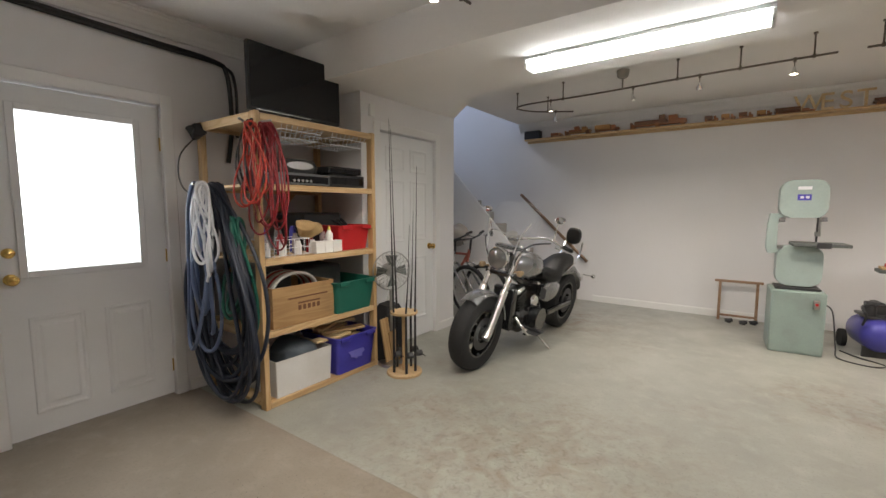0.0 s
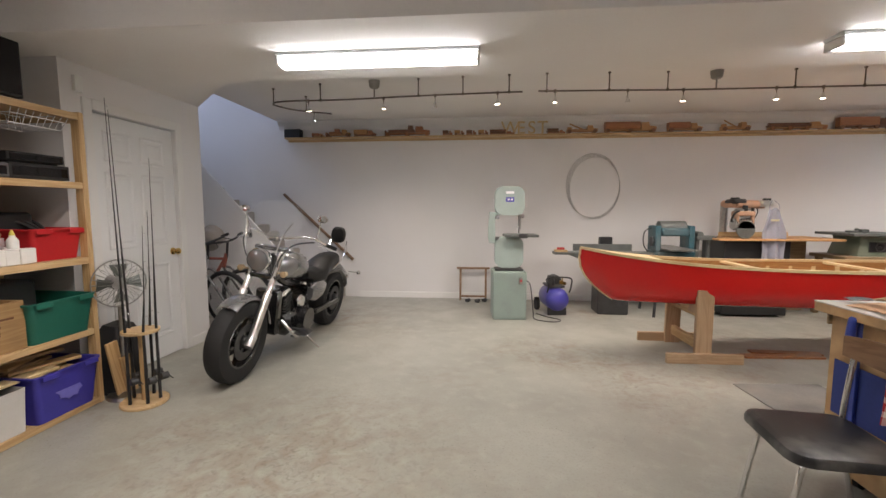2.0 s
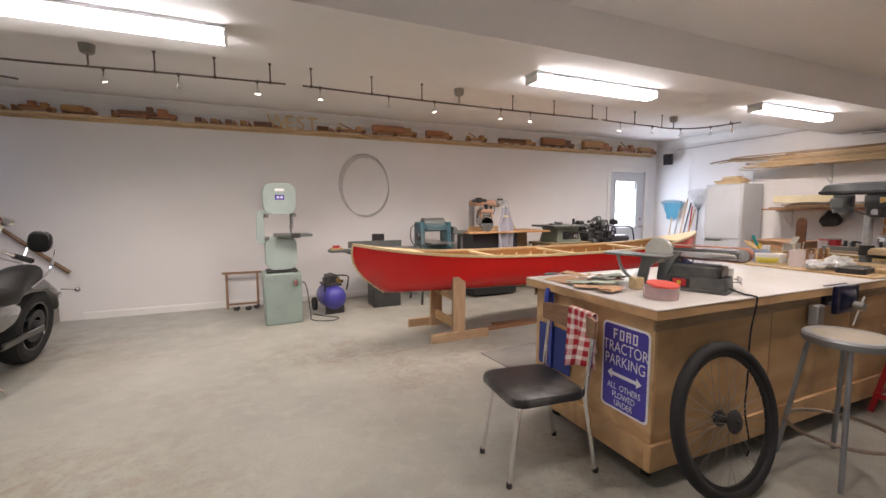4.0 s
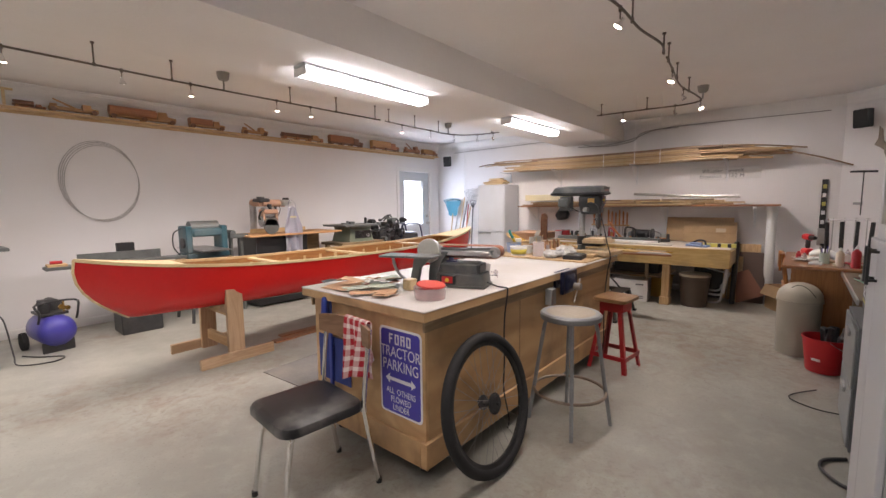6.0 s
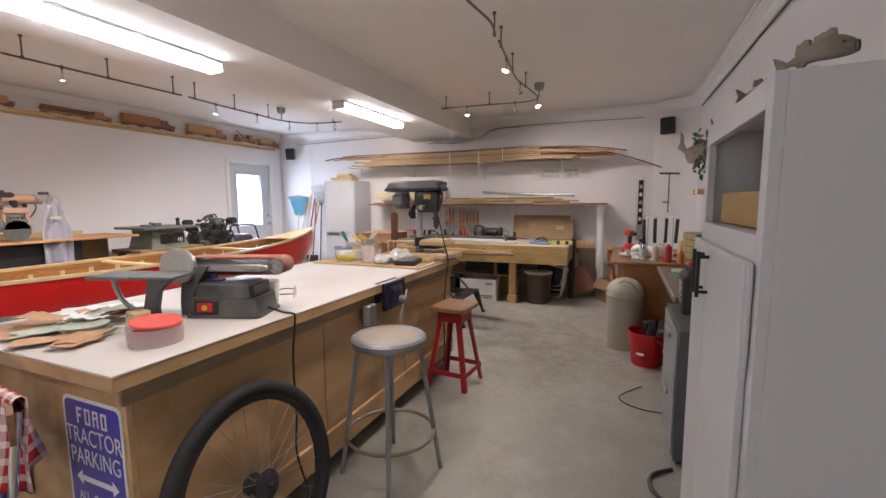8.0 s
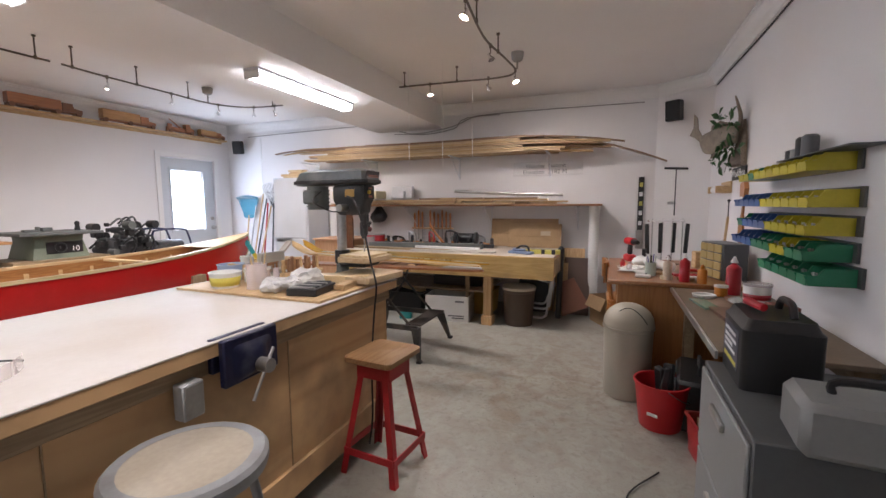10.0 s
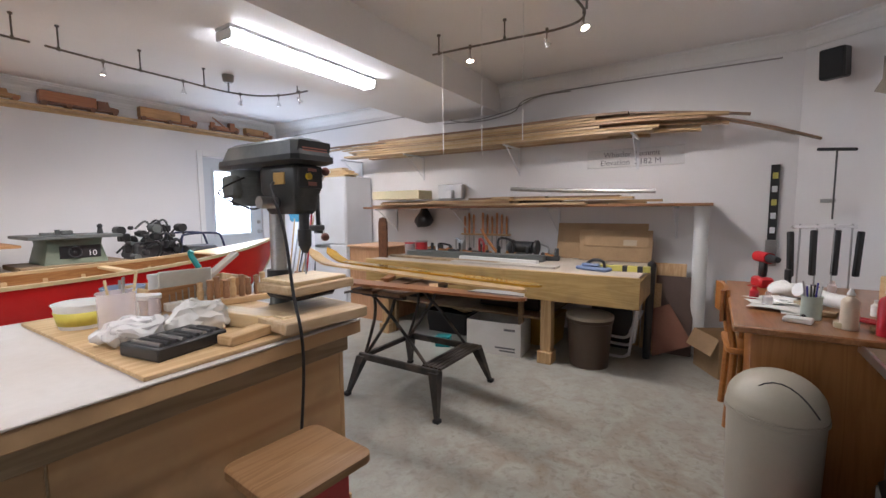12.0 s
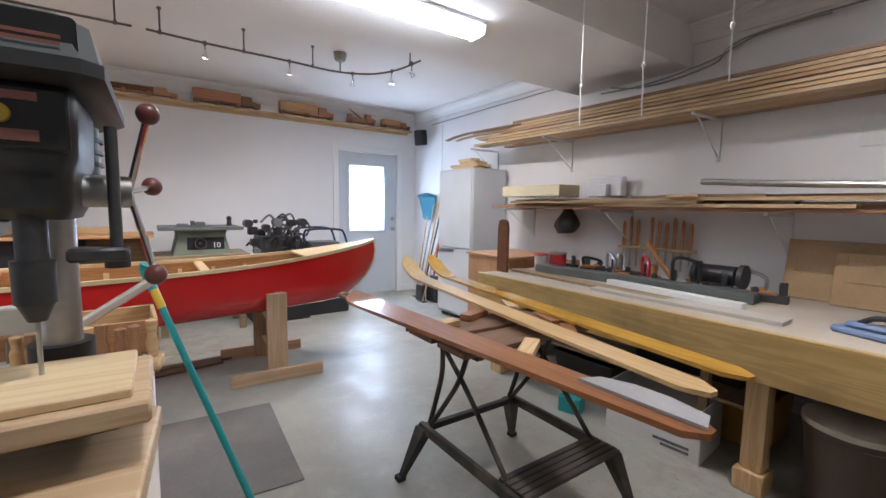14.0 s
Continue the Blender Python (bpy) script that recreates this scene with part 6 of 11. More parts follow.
bm = B(); rod(bm, (0.05, -0.16, 0.42), (0.05, -0.14, 0.42), 0.025, n=14); rod(bm, (0.1, -0.14, 0.4), (0.1, -0.12, 0.4), 0.022, n=14); rod(bm, (0.07, -0.13, 0.37), (0.07, -0.13, 0.47), 0.008, n=8)
part("gauge", bm, BRASS, cp)
bm = B(); tube(bm, spline([(-0.14, -0.2, 0.3), (-0.14, -0.26, 0.4), (-0.14, -0.2, 0.48), (0.14, -0.2, 0.48), (0.14, -0.26, 0.4), (0.14, -0.2, 0.3)], 4), 0.01, 8)
part("handle", bm, BLACK, cp)

# wooden frame leaning on the wall
fr = thing("luggage_stand", "small reddish wooden frame leaning on the wall", "frame", pose(1.93, 8.04, 0.0, -5, 0, 0))
FRW = wood("frame_wood", (0.33, 0.2, 0.12), (0.2, 0.11, 0.06), 0)
for q in ((-0.2, -0.17, 0, 0.46), (0.17, 0.2, 0, 0.46), (-0.24, 0.24, 0.46, 0.49), (-0.17, 0.17, 0.05, 0.075)):
    bm = B(); box(bm, q[0], q[1], -0.015, 0.015, q[2], q[3], 0.003)
    part("bar", bm, FRW, fr)
for i, (x, y) in enumerate(((1.86, 7.93), (2.0, 7.9), (2.1, 7.96))):
    bm = B(); rod(bm, (x - 0.04, y, 0.022), (x + 0.03, y + 0.02, 0.03), 0.022, n=10); box(bm, x - 0.02, x + 0.02, y - 0.02, y + 0.02, 0, 0.035, 0.004)
    solo("scrap_part", bm, DARKST, "small dark metal part on the floor", "scrap", None, "scrap parts")
# hoop of wire on the wall
hp = thing("wire_hoop", "large coil of thin grey tubing hung on the wall", "coil", at(3.62, YN - 0.018, 1.67))
for i in range(4):
    bm = B()
    tube(bm, [Vector((0.37 * math.cos(t) * (1 - 0.018 * i) + 0.008 * i, -0.004 * i, 0.45 * math.sin(t) * (1 - 0.01 * i) - 0.012 * i)) for t in [2 * math.pi * k / 60 for k in range(60)]], 0.0032, 6, True)
    part("coil_turn", bm, mat("grey_tubing", (0.42, 0.41, 0.4), 0.5) if i == 0 else bpy.data.materials["grey_tubing"], hp)
bm = B(); rod(bm, (0.0, 0.016, 0.44), (0.0, -0.03, 0.445), 0.005, n=6)
part("nail", bm, STEEL, hp)

# ---- jointer ----
jt = thing("jointer", "grey jointer on a dark steel stand", "jointer", at(3.6, 7.5, 0))
bm = B(); box(bm, -0.08, 0.3, -0.16, 0.16, 0.0, 0.62, 0.01)
part("stand", bm, DARKST, jt)
bm = B(); box(bm, -0.62, -0.01, -0.1, 0.1, 0.755, 0.785, 0.004); box(bm, 0.01, 0.62, -0.1, 0.1, 0.76, 0.79, 0.004)
part("bed", bm, CAST, jt, "worn cast iron bed")
bm = B(); loft(bm, [[Vector((x, y, z)) for x, y in rounded(w, 0.16, 0.02, 2)] for z, w in ((0.62, 0.3), (0.68, 0.5), (0.755, 0.9))])
part("casting", bm, CAST, jt)
bm = B(); box(bm, -0.35, 0.4, 0.09, 0.11, 0.79, 0.88, 0.003)
part("fence", bm, CAST, jt)
bm = B(); box(bm, 0.0, 0.16, 0.12, 0.2, 0.8, 0.97, 0.006); 
part("motor_cover", bm, BLACK, jt)
bm = B(); box(bm, -0.55, -0.4, -0.07, 0.07, 0.786, 0.81, 0.003)
solo("push_block", bm, PINEX, "small wooden push block lying on the jointer", "push block", at(3.55, 7.5, 0))
bm = B(); rod(bm, (-0.045, 0.0, 0.0), (0.045, 0.0, 0.0), 0.016, n=10)
solo("glove_roll", bm, REDM, "small red handle on the jointer bed", "handle", at(3.07, 7.48, 0.828))

# ---- planer on a stand ----
PBL = mat("planer_teal", (0.035, 0.10, 0.125), 0.42, 0.1, var=0.15, dirt=(0.3, 0.28, 0.25), dirt_amt=0.3)
pl = thing("planer", "dark teal thickness planer on a stand", "planer", at(4.44, 7.5, 0))
for sx in (-1, 1):
    for sy in (-1, 1):
        bm = B(); rod(bm, (sx * 0.26, sy * 0.24, 0), (sx * 0.2, sy * 0.18, 0.72), 0.018, n=8)
        part("stand_leg", bm, DARKST, pl)
bm = B(); box(bm, -0.26, 0.26, -0.22, 0.22, 0.72, 0.745, 0.004)
part("stand_top", bm, PLYEDGE, pl)
bm = B(); box(bm, -0.23, 0.23, -0.17, 0.17, 0.746, 0.81, 0.01)
part("base", bm, PBL, pl)
for sx in (-1, 1):
    bm = B(); box(bm, sx * 0.2 - 0.035, sx * 0.2 + 0.035, -0.13, 0.13, 0.81, 1.13, 0.012)
    part("side_housing", bm, PBL, pl)
bm = B(); box(bm, -0.165, 0.165, -0.15, 0.15, 1.0, 1.1, 0.02)
part("cutter_head", bm, PBL, pl)
bm = B(); rod(bm, (-0.16, 0, 1.1), (0.16, 0, 1.1), 0.085, n=20)
part("motor", bm, CAST, pl)
bm = B(); box(bm, -0.165, 0.165, -0.4, 0.4, 0.84, 0.852, 0.002)
part("feed_table", bm, STEEL, pl)
bm = B(); rod(bm, (-0.26, -0.05, 0.93), (-0.24, -0.05, 0.93), 0.06, n=16); tube(bm, spline([(-0.24, 0, 1.1), (-0.33, -0.02, 1.05), (-0.34, -0.02, 0.9), (-0.28, 0, 0.8), (-0.25, 0, 0.76)], 5), 0.008, 6)
part("crank", bm, DARKST, pl)
bm = B(); box(bm, 0.28, 0.52, -0.08, 0.1, 0.95, 1.0, 0.006); box(bm, 0.3, 0.34, -0.02, 0.02, 0.7, 0.95, 0.003); rod(bm, (0.33, -0.06, 1.02), (0.33, 0.08, 1.02), 0.035, n=14); box(bm, 0.44, 0.47, -0.02, 0.02, 0.0, 0.95)
box(bm, 0.3, 0.33, -0.02, 0.02, 0.0, 0.7)
solo("grinder_stand", bm, CAST, "grey bench grinder on a post stand", "grinder", at(4.44, 7.5, 0))

# ---- radial arm saw on a bench ----
rb = thing("saw_bench", "dark cabinet bench with an orange plywood top", "workbench", at(5.42, 7.62, 0))
bm = B(); box(bm, -0.52, 0.9, -0.36, 0.3, 0.955, 0.98, 0.003)
part("top", bm, wood("orange_ply", (0.56, 0.31, 0.14), (0.43, 0.21, 0.08), 0), rb, "orange plywood top")
bm = B(); box(bm, -0.4, 0.36, -0.26, 0.28, 0.03, 0.954, 0.006)
part("cabinet", bm, BLACK, rb)
bm = B(); box(bm, 0.36, 0.86, 0.2, 0.24, 0.0, 0.954)
part("back_leg", bm, PLYEDGE, rb)
ra = thing("radial_arm_saw", "old radial arm saw with a pale orange arm", "saw", at(5.32, 7.6, 0.981))
SKIN = mat("faded_orange", (0.55, 0.33, 0.22), 0.5, var=0.12, dirt=(0.3, 0.22, 0.16), dirt_amt=0.3)
bm = B(); rod(bm, (-0.12, 0.16, 0), (-0.12, 0.16, 0.44), 0.045, n=18)
part("column", bm, STEEL, ra)
bm = B(); rod(bm, (-0.12, -0.1, 0.42), (0.2, -0.1, 0.41), 0.05, n=20); rod(bm, (-0.12, 0.16, 0.42), (-0.12, -0.1, 0.42), 0.05, n=16)
part("arm", bm, SKIN, ra)
bm = B(); box(bm, -0.18, -0.02, -0.16, 0.06, 0.42, 0.48, 0.02); rod(bm, (-0.11, -0.05, 0.48), (-0.11, -0.05, 0.5), 0.05, n=16)
part("arm_cap", bm, DARKST, ra)
bm = B(); rod(bm, (-0.16, -0.12, 0.17), (0.06, -0.12, 0.17), 0.07, n=20); box(bm, -0.13, 0.03, -0.17, -0.06, 0.23, 0.36, 0.015)
part("motor", bm, STEEL, ra)
bm = B(); prism(bm, [(0.1 * math.cos(t), 0.1 * math.sin(t)) for t in [math.pi * i / 12 for i in range(13)]], -0.015, 0.03, Matrix.Translation((-0.06, -0.2, 0.12)) @ RX)
part("blade_guard", bm, STEEL, ra)
bm = B(); rod(bm, (-0.06, -0.2, 0.11), (-0.06, -0.196, 0.11), 0.1, n=28)
part("blade", bm, STEEL, ra)
bm = B(); rod(bm, (0.2, -0.12, 0.38), (0.2, -0.12, 0.46), 0.075, n=18); box(bm, 0.13, 0.27, -0.2, -0.1, 0.39, 0.45, 0.015)
part("front_head", bm, ALU, ra, "white and chrome front head")
bm = B(); rod(bm, (0.17, -0.14, 0.47), (0.25, -0.14, 0.47), 0.018, n=10)
part("knob", bm, BLACK, ra)
for k in range(7):
    bm = B(); rod(bm, (-0.15 + 0.03 * k, -0.12, 0.17), (-0.141 + 0.03 * k, -0.12, 0.17), 0.077, n=20)
    part("motor_fin", bm, DARKST, ra)
bm = B(); box(bm, -0.15, 0.06, -0.2, -0.05, 0.27, 0.33, 0.012); box(bm, -0.15, -0.12, -0.19, -0.06, 0.14, 0.3, 0.008); box(bm, 0.03, 0.06, -0.19, -0.06, 0.14, 0.3, 0.008)
part("yoke", bm, SKIN, ra)
bm = B(); tube(bm, spline([(-0.17, -0.14, 0.2), (-0.22, -0.2, 0.22), (-0.21, -0.24, 0.3), (-0.15, -0.22, 0.33)], 5), 0.012, 8)
part("pull_handle", bm, BLACK, ra)
bm = B(); rod(bm, (-0.04, -0.15, 0.33), (-0.04, -0.15, 0.4), 0.03, n=16); rod(bm, (0.04, -0.16, 0.33), (0.04, -0.16, 0.37), 0.02, n=12)
part("lock_knob", bm, BLACK, ra)
bm = B(); rod(bm, (-0.06, -0.23, 0.1), (-0.06, -0.21, 0.1), 0.105, n=28)
part("outer_guard", bm, CAST, ra)
bm = B(); tube(bm, spline([(0.06, -0.1, 0.2), (0.14, -0.06, 0.26), (0.2, 0.02, 0.36), (0.08, 0.1, 0.46), (-0.08, 0.16, 0.46)], 6), 0.006, 6)
part("motor_cable", bm, BLACK, ra)
bm = B(); box(bm, -0.3, 0.55, -0.02, 0.0, 0.0, 0.06, 0.003)
solo("saw_fence", bm, PINEX, "pale wooden fence board on the saw bench", "fence", at(5.42, 7.72, 0.981))
ap = thing("shop_apron", "pale blue-grey canvas apron hung from the saw by its straps", "apron", at(5.55, 7.34, 1.34, -12))
CANV = mat("grey_canvas", (0.37, 0.37, 0.43), 0.95, var=0.15, fine=200, bump=0.3, dirt=(0.22, 0.2, 0.2), dirt_amt=0.3)
bm = B(); grid = []
for j in range(25):
    f = j / 24
    w = 0.11 + 0.13 * min(1, f * 2.2)
    grid.append([bm.verts.new(((i / 18 - 0.5) * w, -0.03 * f - (0.012 + 0.022 * f) * math.sin(i / 18 * 12 + 1.5 * math.sin(f * 3)) - 0.015 * math.sin(f * 9 + i * 0.2), -0.62 * f - 0.012 * math.sin(i * 0.5))) for i in range(19)])
for j in range(24):
    for i in range(18):
        bm.faces.new((grid[j][i], grid[j][i + 1], grid[j + 1][i + 1], grid[j + 1][i]))
ob = part("cloth", bm, CANV, ap)
sol = ob.modifiers.new("thick", "SOLIDIFY"); sol.thickness = 0.003
bm = B(); box(bm, -0.045, 0.04, -0.045, -0.04, -0.15, -0.125, 0.001)
part("tag", bm, mat("cloth_tag", (0.6, 0.55, 0.35), 0.8), ap)
for s in (-1, 1):
    bm = B(); tube(bm, spline([(s * 0.05, 0.0, 0.0), (s * 0.045, 0.01, 0.05), (s * 0.01, 0.05, 0.1)], 4), 0.004, 6)
    part("strap", bm, CANV, ap)

# ---- table saw ----
TSG = mat("saw_green", (0.17, 0.21, 0.15), 0.5, 0.1, var=0.15, dirt=(0.12, 0.1, 0.08), dirt_amt=0.4)
ts = thing("table_saw", "green contractor table saw on a board stand", "table saw", at(6.71, 7.5, 0))
bm = B(); box(bm, -0.36, 0.36, -0.3, 0.3, 1.02, 1.05, 0.004)
part("table", bm, CAST, ts, "rusty cast iron table")
bm = B(); loft(bm, [[Vector((x, y, z)) for x, y in rounded(w, d, 0.015, 2)] for z, w, d in ((0.78, 0.5, 0.46), (0.96, 0.42, 0.4), (1.02, 0.44, 0.42))])
part("body", bm, TSG, ts)
bm = B(); box(bm, -0.13, 0.19, -0.226, -0.219, 0.83, 0.95, 0.003)
part("front_plate", bm, BLACK, ts)
letters("number", "10", 0.075, SIGNWHITE, ts, pose(0.12, -0.2275, 0.87, 90, 0, 0), 0.0005)
bm = B(); torus(bm, (0, 0, 0), 0.05, 0.007, 24, 6, Matrix.Translation((-0.02, -0.245, 0.89)) @ RX); rod(bm, (-0.02, -0.25, 0.89), (-0.02, -0.21, 0.89), 0.012, n=10)
part("hand_wheel", bm, DARKST, ts)
bm = B(); box(bm, -0.42, 0.42, -0.28, 0.28, 0.735, 0.778, 0.004)
part("stand_board", bm, PLYEDGE, ts)
for sx in (-1, 1):
    for sy in (-1, 1):
        bm = B(); box(bm, sx * 0.34 - 0.03, sx * 0.34 + 0.03, sy * 0.22 - 0.03, sy * 0.22 + 0.03, 0, 0.734, 0.003)
        part("leg", bm, PLYEDGE, ts)
bm = B(); box(bm, -0.3, 0.3, -0.02, 0.02, 0.6, 0.64)
part("stretcher", bm, PLYEDGE, ts)
bm = B(); box(bm, -0.2, -0.1, -0.03, 0.04, 1.051, 1.075, 0.004); rod(bm, (-0.06, 0.05, 1.051), (-0.06, 0.05, 1.1), 0.02, n=10); box(bm, -0.04, 0.05, 0.0, 0.06, 1.051, 1.09, 0.006)
solo("saw_mitre_gauge", bm, CAST, "grey mitre gauge resting on the saw table", "gauge", at(6.71, 7.5, 0))
bm = B(); rod(bm, (0.0, 0, 0), (0.0, 0, 0.055), 0.028, 0.02, n=14); ball(bm, (0, 0, 0.075), 0.026)
solo("router_knob", bm, BLACK, "round black knob on the saw table", "knob", at(6.98, 7.5, 1.051))

# ---- generator and engine parts ----
ge = thing("engine_block", "dismantled black outboard engine on a crate", "engine", at(7.46, 7.55, 0))
bm = B(); box(bm, -0.3, 0.3, -0.26, 0.26, 0, 0.7, 0.01)
part("crate", bm, BLACK, ge)
rn = random.Random(8)
for i in range(64):
    x, y, z = rn.uniform(-0.29, 0.29), rn.uniform(-0.26, 0.2), rn.uniform(0.74, 1.1)
    bm = B()
    if i % 3 == 0:
        rod(bm, (x, y - 0.06, z), (x, y + 0.06, z), rn.uniform(0.02, 0.055), n=14)
    elif i % 3 == 1:
        s = rn.uniform(0.015, 0.05)
        box(bm, x - s, x + s, y - s, y + s, z - s, z + s * 0.8, 0.008, None)
    else:
        tube(bm, spline([(x, y, z), (x + 0.08, y - 0.05, z + 0.08), (x + 0.14, y - 0.02, z), (x + 0.1, y, z - 0.1)], 4), 0.012, 7)
    part("engine_part", bm, (DARKST, BLACK, BLACK, CAST)[i % 4], ge)
bm = B(); box(bm, -0.22, 0.2, -0.14, 0.18, 0.7, 0.93, 0.04)
part("engine_core", bm, DARKST, ge)
gn_ = thing("frame_generator", "dark blue tubular frame generator", "generator", at(8.0, 7.6, 0))
NAVY = mat("navy_tube", (0.02, 0.025, 0.07), 0.4, 0.2)
for y in (-0.2, 0.2):
    bm = B(); tube(bm, spline([(-0.28, y, 0.5), (-0.27, y, 0.93), (-0.2, y, 1.0), (0.12, y, 1.0), (0.22, y, 0.92), (0.3, y, 0.5), (0.2, y, 0.46), (-0.2, y, 0.46)], 5, True), 0.013, 8, True)
    part("frame_tube", bm, NAVY, gn_)
bm = B(); box(bm, -0.24, 0.2, -0.18, 0.18, 0.5, 0.85, 0.04)
part("engine", bm, DARKST, gn_)
bm = B(); box(bm, -0.26, 0.26, -0.22, 0.22, 0.0, 0.455, 0.01)
part("crate", bm, BLACK, gn_)

# ---- trestles under the canoe ----
TRW = wood("trestle_wood", (0.50, 0.35, 0.22), (0.37, 0.23, 0.13), 2, grime=0.2)
TRX = wood("trestle_wood_flat", (0.50, 0.35, 0.22), (0.37, 0.23, 0.13), 0, grime=0.2)
def trestle(x, y0, y1, deg):
    t = thing("canoe_trestle", "rough wooden trestle carrying the canoe", "trestle", at(x, (y0 + y1) / 2, 0, deg), "canoe trestles")
    h = (y1 - y0) / 2
    for s in (-1, 1):
        bm = B(); box(bm, -0.07, 0.07, s * h - 0.02, s * h + 0.02, 0.0, 0.66 - 0.02, 0.004)
        part("post", bm, TRW, t)
        bm = B(); box(bm, -0.32, 0.32, s * h + (0.02 if s > 0 else -0.058), s * h + (0.058 if s > 0 else -0.02), 0.0, 0.09, 0.004)
        part("foot_board", bm, TRX, t)
        bm = B(); prism(bm, [(-s * (-h) * 0 + s * (h - 0.02), 0.645), (s * (h - 0.02), 0.42), (s * (h - 0.2), 0.42)], -0.05, 0.05, Matrix(((0, 0, 1, 0), (1, 0, 0, 0), (0, 1, 0, 0), (0, 0, 0, 1))))
        bmesh.ops.recalc_face_normals(bm, faces=bm.faces)
        part("cradle_block", bm, TRW, t, smooth=False)
    bm = B(); box(bm, -0.019, 0.019, -h + 0.02, h - 0.02, 0.38, 0.462, 0.003)
    part("cross_bar", bm, PINEY, t)
    bm = B(); box(bm, -0.019, 0.019, -h + 0.02, h - 0.02, 0.09, 0.18, 0.003)
    part("lower_bar", bm, PINEY, t)
    return t
trestle(3.97, 5.685, 6.26, 1)
trestle(7.03, 5.72, 6.3, -2)
for i, (x, y, a, l_) in enumerate(((4.76, 5.87, 3, 0.7), (4.85, 5.97, -2, 0.6), (6.45, 6.25, 10, 0.55), (6.55, 6.35, 4, 0.5))):
    bm = B(); box(bm, -l_ / 2, l_ / 2, -0.045, 0.045, 0, 0.019, 0.002)
    solo("floor_board", bm, TEAK if i < 2 else WALNUT, "red-brown board lying on the floor under the canoe", "board", at(x, y, 0.001, a), "floor boards")

# ---- garden tools in the corner by the north door ----
BLUEF = mat("blue_rake", (0.04, 0.25, 0.36), 0.5)
def stick(name, p, q, r, mt_, label, cat="garden tool"):
    t = thing(name, label, cat)
    bm = B(); rod(bm, p, q, r, n=10)
    part("shaft", bm, mt_, t)
    return t
t = stick("leaf_rake", (9.42, 7.72, 0.02), (9.6, 7.72, 1.15), 0.012, PINE, "blue plastic leaf rake standing head up")
bm = B()
for i in range(15):
    a = radians(-26 + 52 * i / 14)
    tube(bm, [Vector((9.6, 7.72 + 0.06 * math.sin(a) * 3, 1.1)), Vector((9.6, 7.72 + 0.5 * math.sin(a), 1.1 + 0.34 * math.cos(a))), Vector((9.56, 7.72 + 0.52 * math.sin(a), 1.13 + 0.35 * math.cos(a)))], 0.008, 5)
box(bm, 9.595, 9.605, 7.6, 7.84, 1.12, 1.2); 
loft(bm, [[Vector((9.598, 7.72 + s * w, z)) for s in (-1, 1)] + [Vector((9.604, 7.72 + s * w, z)) for s in (1, -1)] for z, w in ((1.1, 0.06), (1.3, 0.16), (1.42, 0.2))])
bmesh.ops.recalc_face_normals(bm, faces=bm.faces)
part("tines", bm, BLUEF, t, "blue fan of tines")
for i, (y, top) in enumerate(((7.55, 1.45), (7.42, 1.5), (7.35, 1.42), (7.26, 1.3))):
    t = stick("garden_tool", (9.4 - 0.03 * i, y + 0.1, 0.012), (9.63, y, top), 0.012, (STEEL, PINE, DARKST, PINE)[i], ("grey", "pale wooden", "black", "pale wooden")[i] + " long-handled garden tool leaning on the wall")
    bm = B(); box(bm, 9.36 - 0.03 * i, 9.42 - 0.03 * i, y + 0.02, y + 0.17, 0.0, 0.012 + 0.2 * (i == 2), 0.002)
    part("tool_head", bm, DARKST, t)
t = stick("wire_rake", (9.42, 7.12, 0.02), (9.6, 7.18, 1.3), 0.012, DARKST, "dark wire leaf rake standing head up")
bm = B()
for i in range(13):
    a = radians(-30 + 60 * i / 12)
    rod(bm, (9.6, 7.18 + 0.04 * math.sin(a), 1.28), (9.58, 7.18 + 0.42 * math.sin(a), 1.28 + 0.4 * math.cos(a)), 0.003, n=5)
rod(bm, (9.59, 7.05, 1.52), (9.59, 7.31, 1.52), 0.003, n=5)
part("tines", bm, DARKST, t)
t = stick("red_shovel", (9.45, 7.3, 0.35), (9.6, 7.3, 1.35), 0.013, REDM, "red handled shovel leaning in the corner")
bm = B(); box(bm, 9.4, 9.46, 7.18, 7.42, 0.0, 0.36, 0.01)
part("tool_head", bm, BLACK, t)
bm = B(); rod(bm, (9.63, 7.42, 0.0), (9.63, 7.42, 0.0 + 2.4), 0.006, n=6)
solo("wall_conduit", bm, WHITEP, "thin painted conduit running down the wall", "conduit")
# conduit and cable beneath the crown
bm = B()
pts = [(XE - 0.014, 7.7, 2.44), (XE - 0.014, 6.2, 2.46), (XE - 0.014, 5.3, 2.45), (XE - 0.014, 4.6, 2.29), (XE - 0.016, 4.05, 2.33), (XE - 0.014, 3.7, 2.475), (XE - 0.014, 1.7, 2.47)]
tube(bm, spline(pts, 6), 0.006, 6)
solo("wall_cable", bm, mat("grey_cable", (0.3, 0.29, 0.28), 0.6), "thin grey cable clipped along the end wall", "cable")
bm = B(); tube(bm, spline([(XE - 0.02, 4.95, 2.31), (XE - 0.03, 4.5, 2.30), (XE - 0.03, 4.05, 2.36), (XE - 0.02, 3.75, 2.46), (XE - 0.02, 3.4, 2.465)], 6), 0.006, 7)
solo("wall_cable", bm, bpy.data.materials["grey_cable"], "black cable sagging round the bulkhead end", "cable")
bm = B(); tube(bm, [(x, YS + 0.012, 2.485 + 0.004 * math.sin(x * 3)) for x in [0.2 * i for i in range(5, 47)]], 0.006, 6)
solo("wall_cable", bm, BLACK, "black cable clipped along the south wall", "cable")
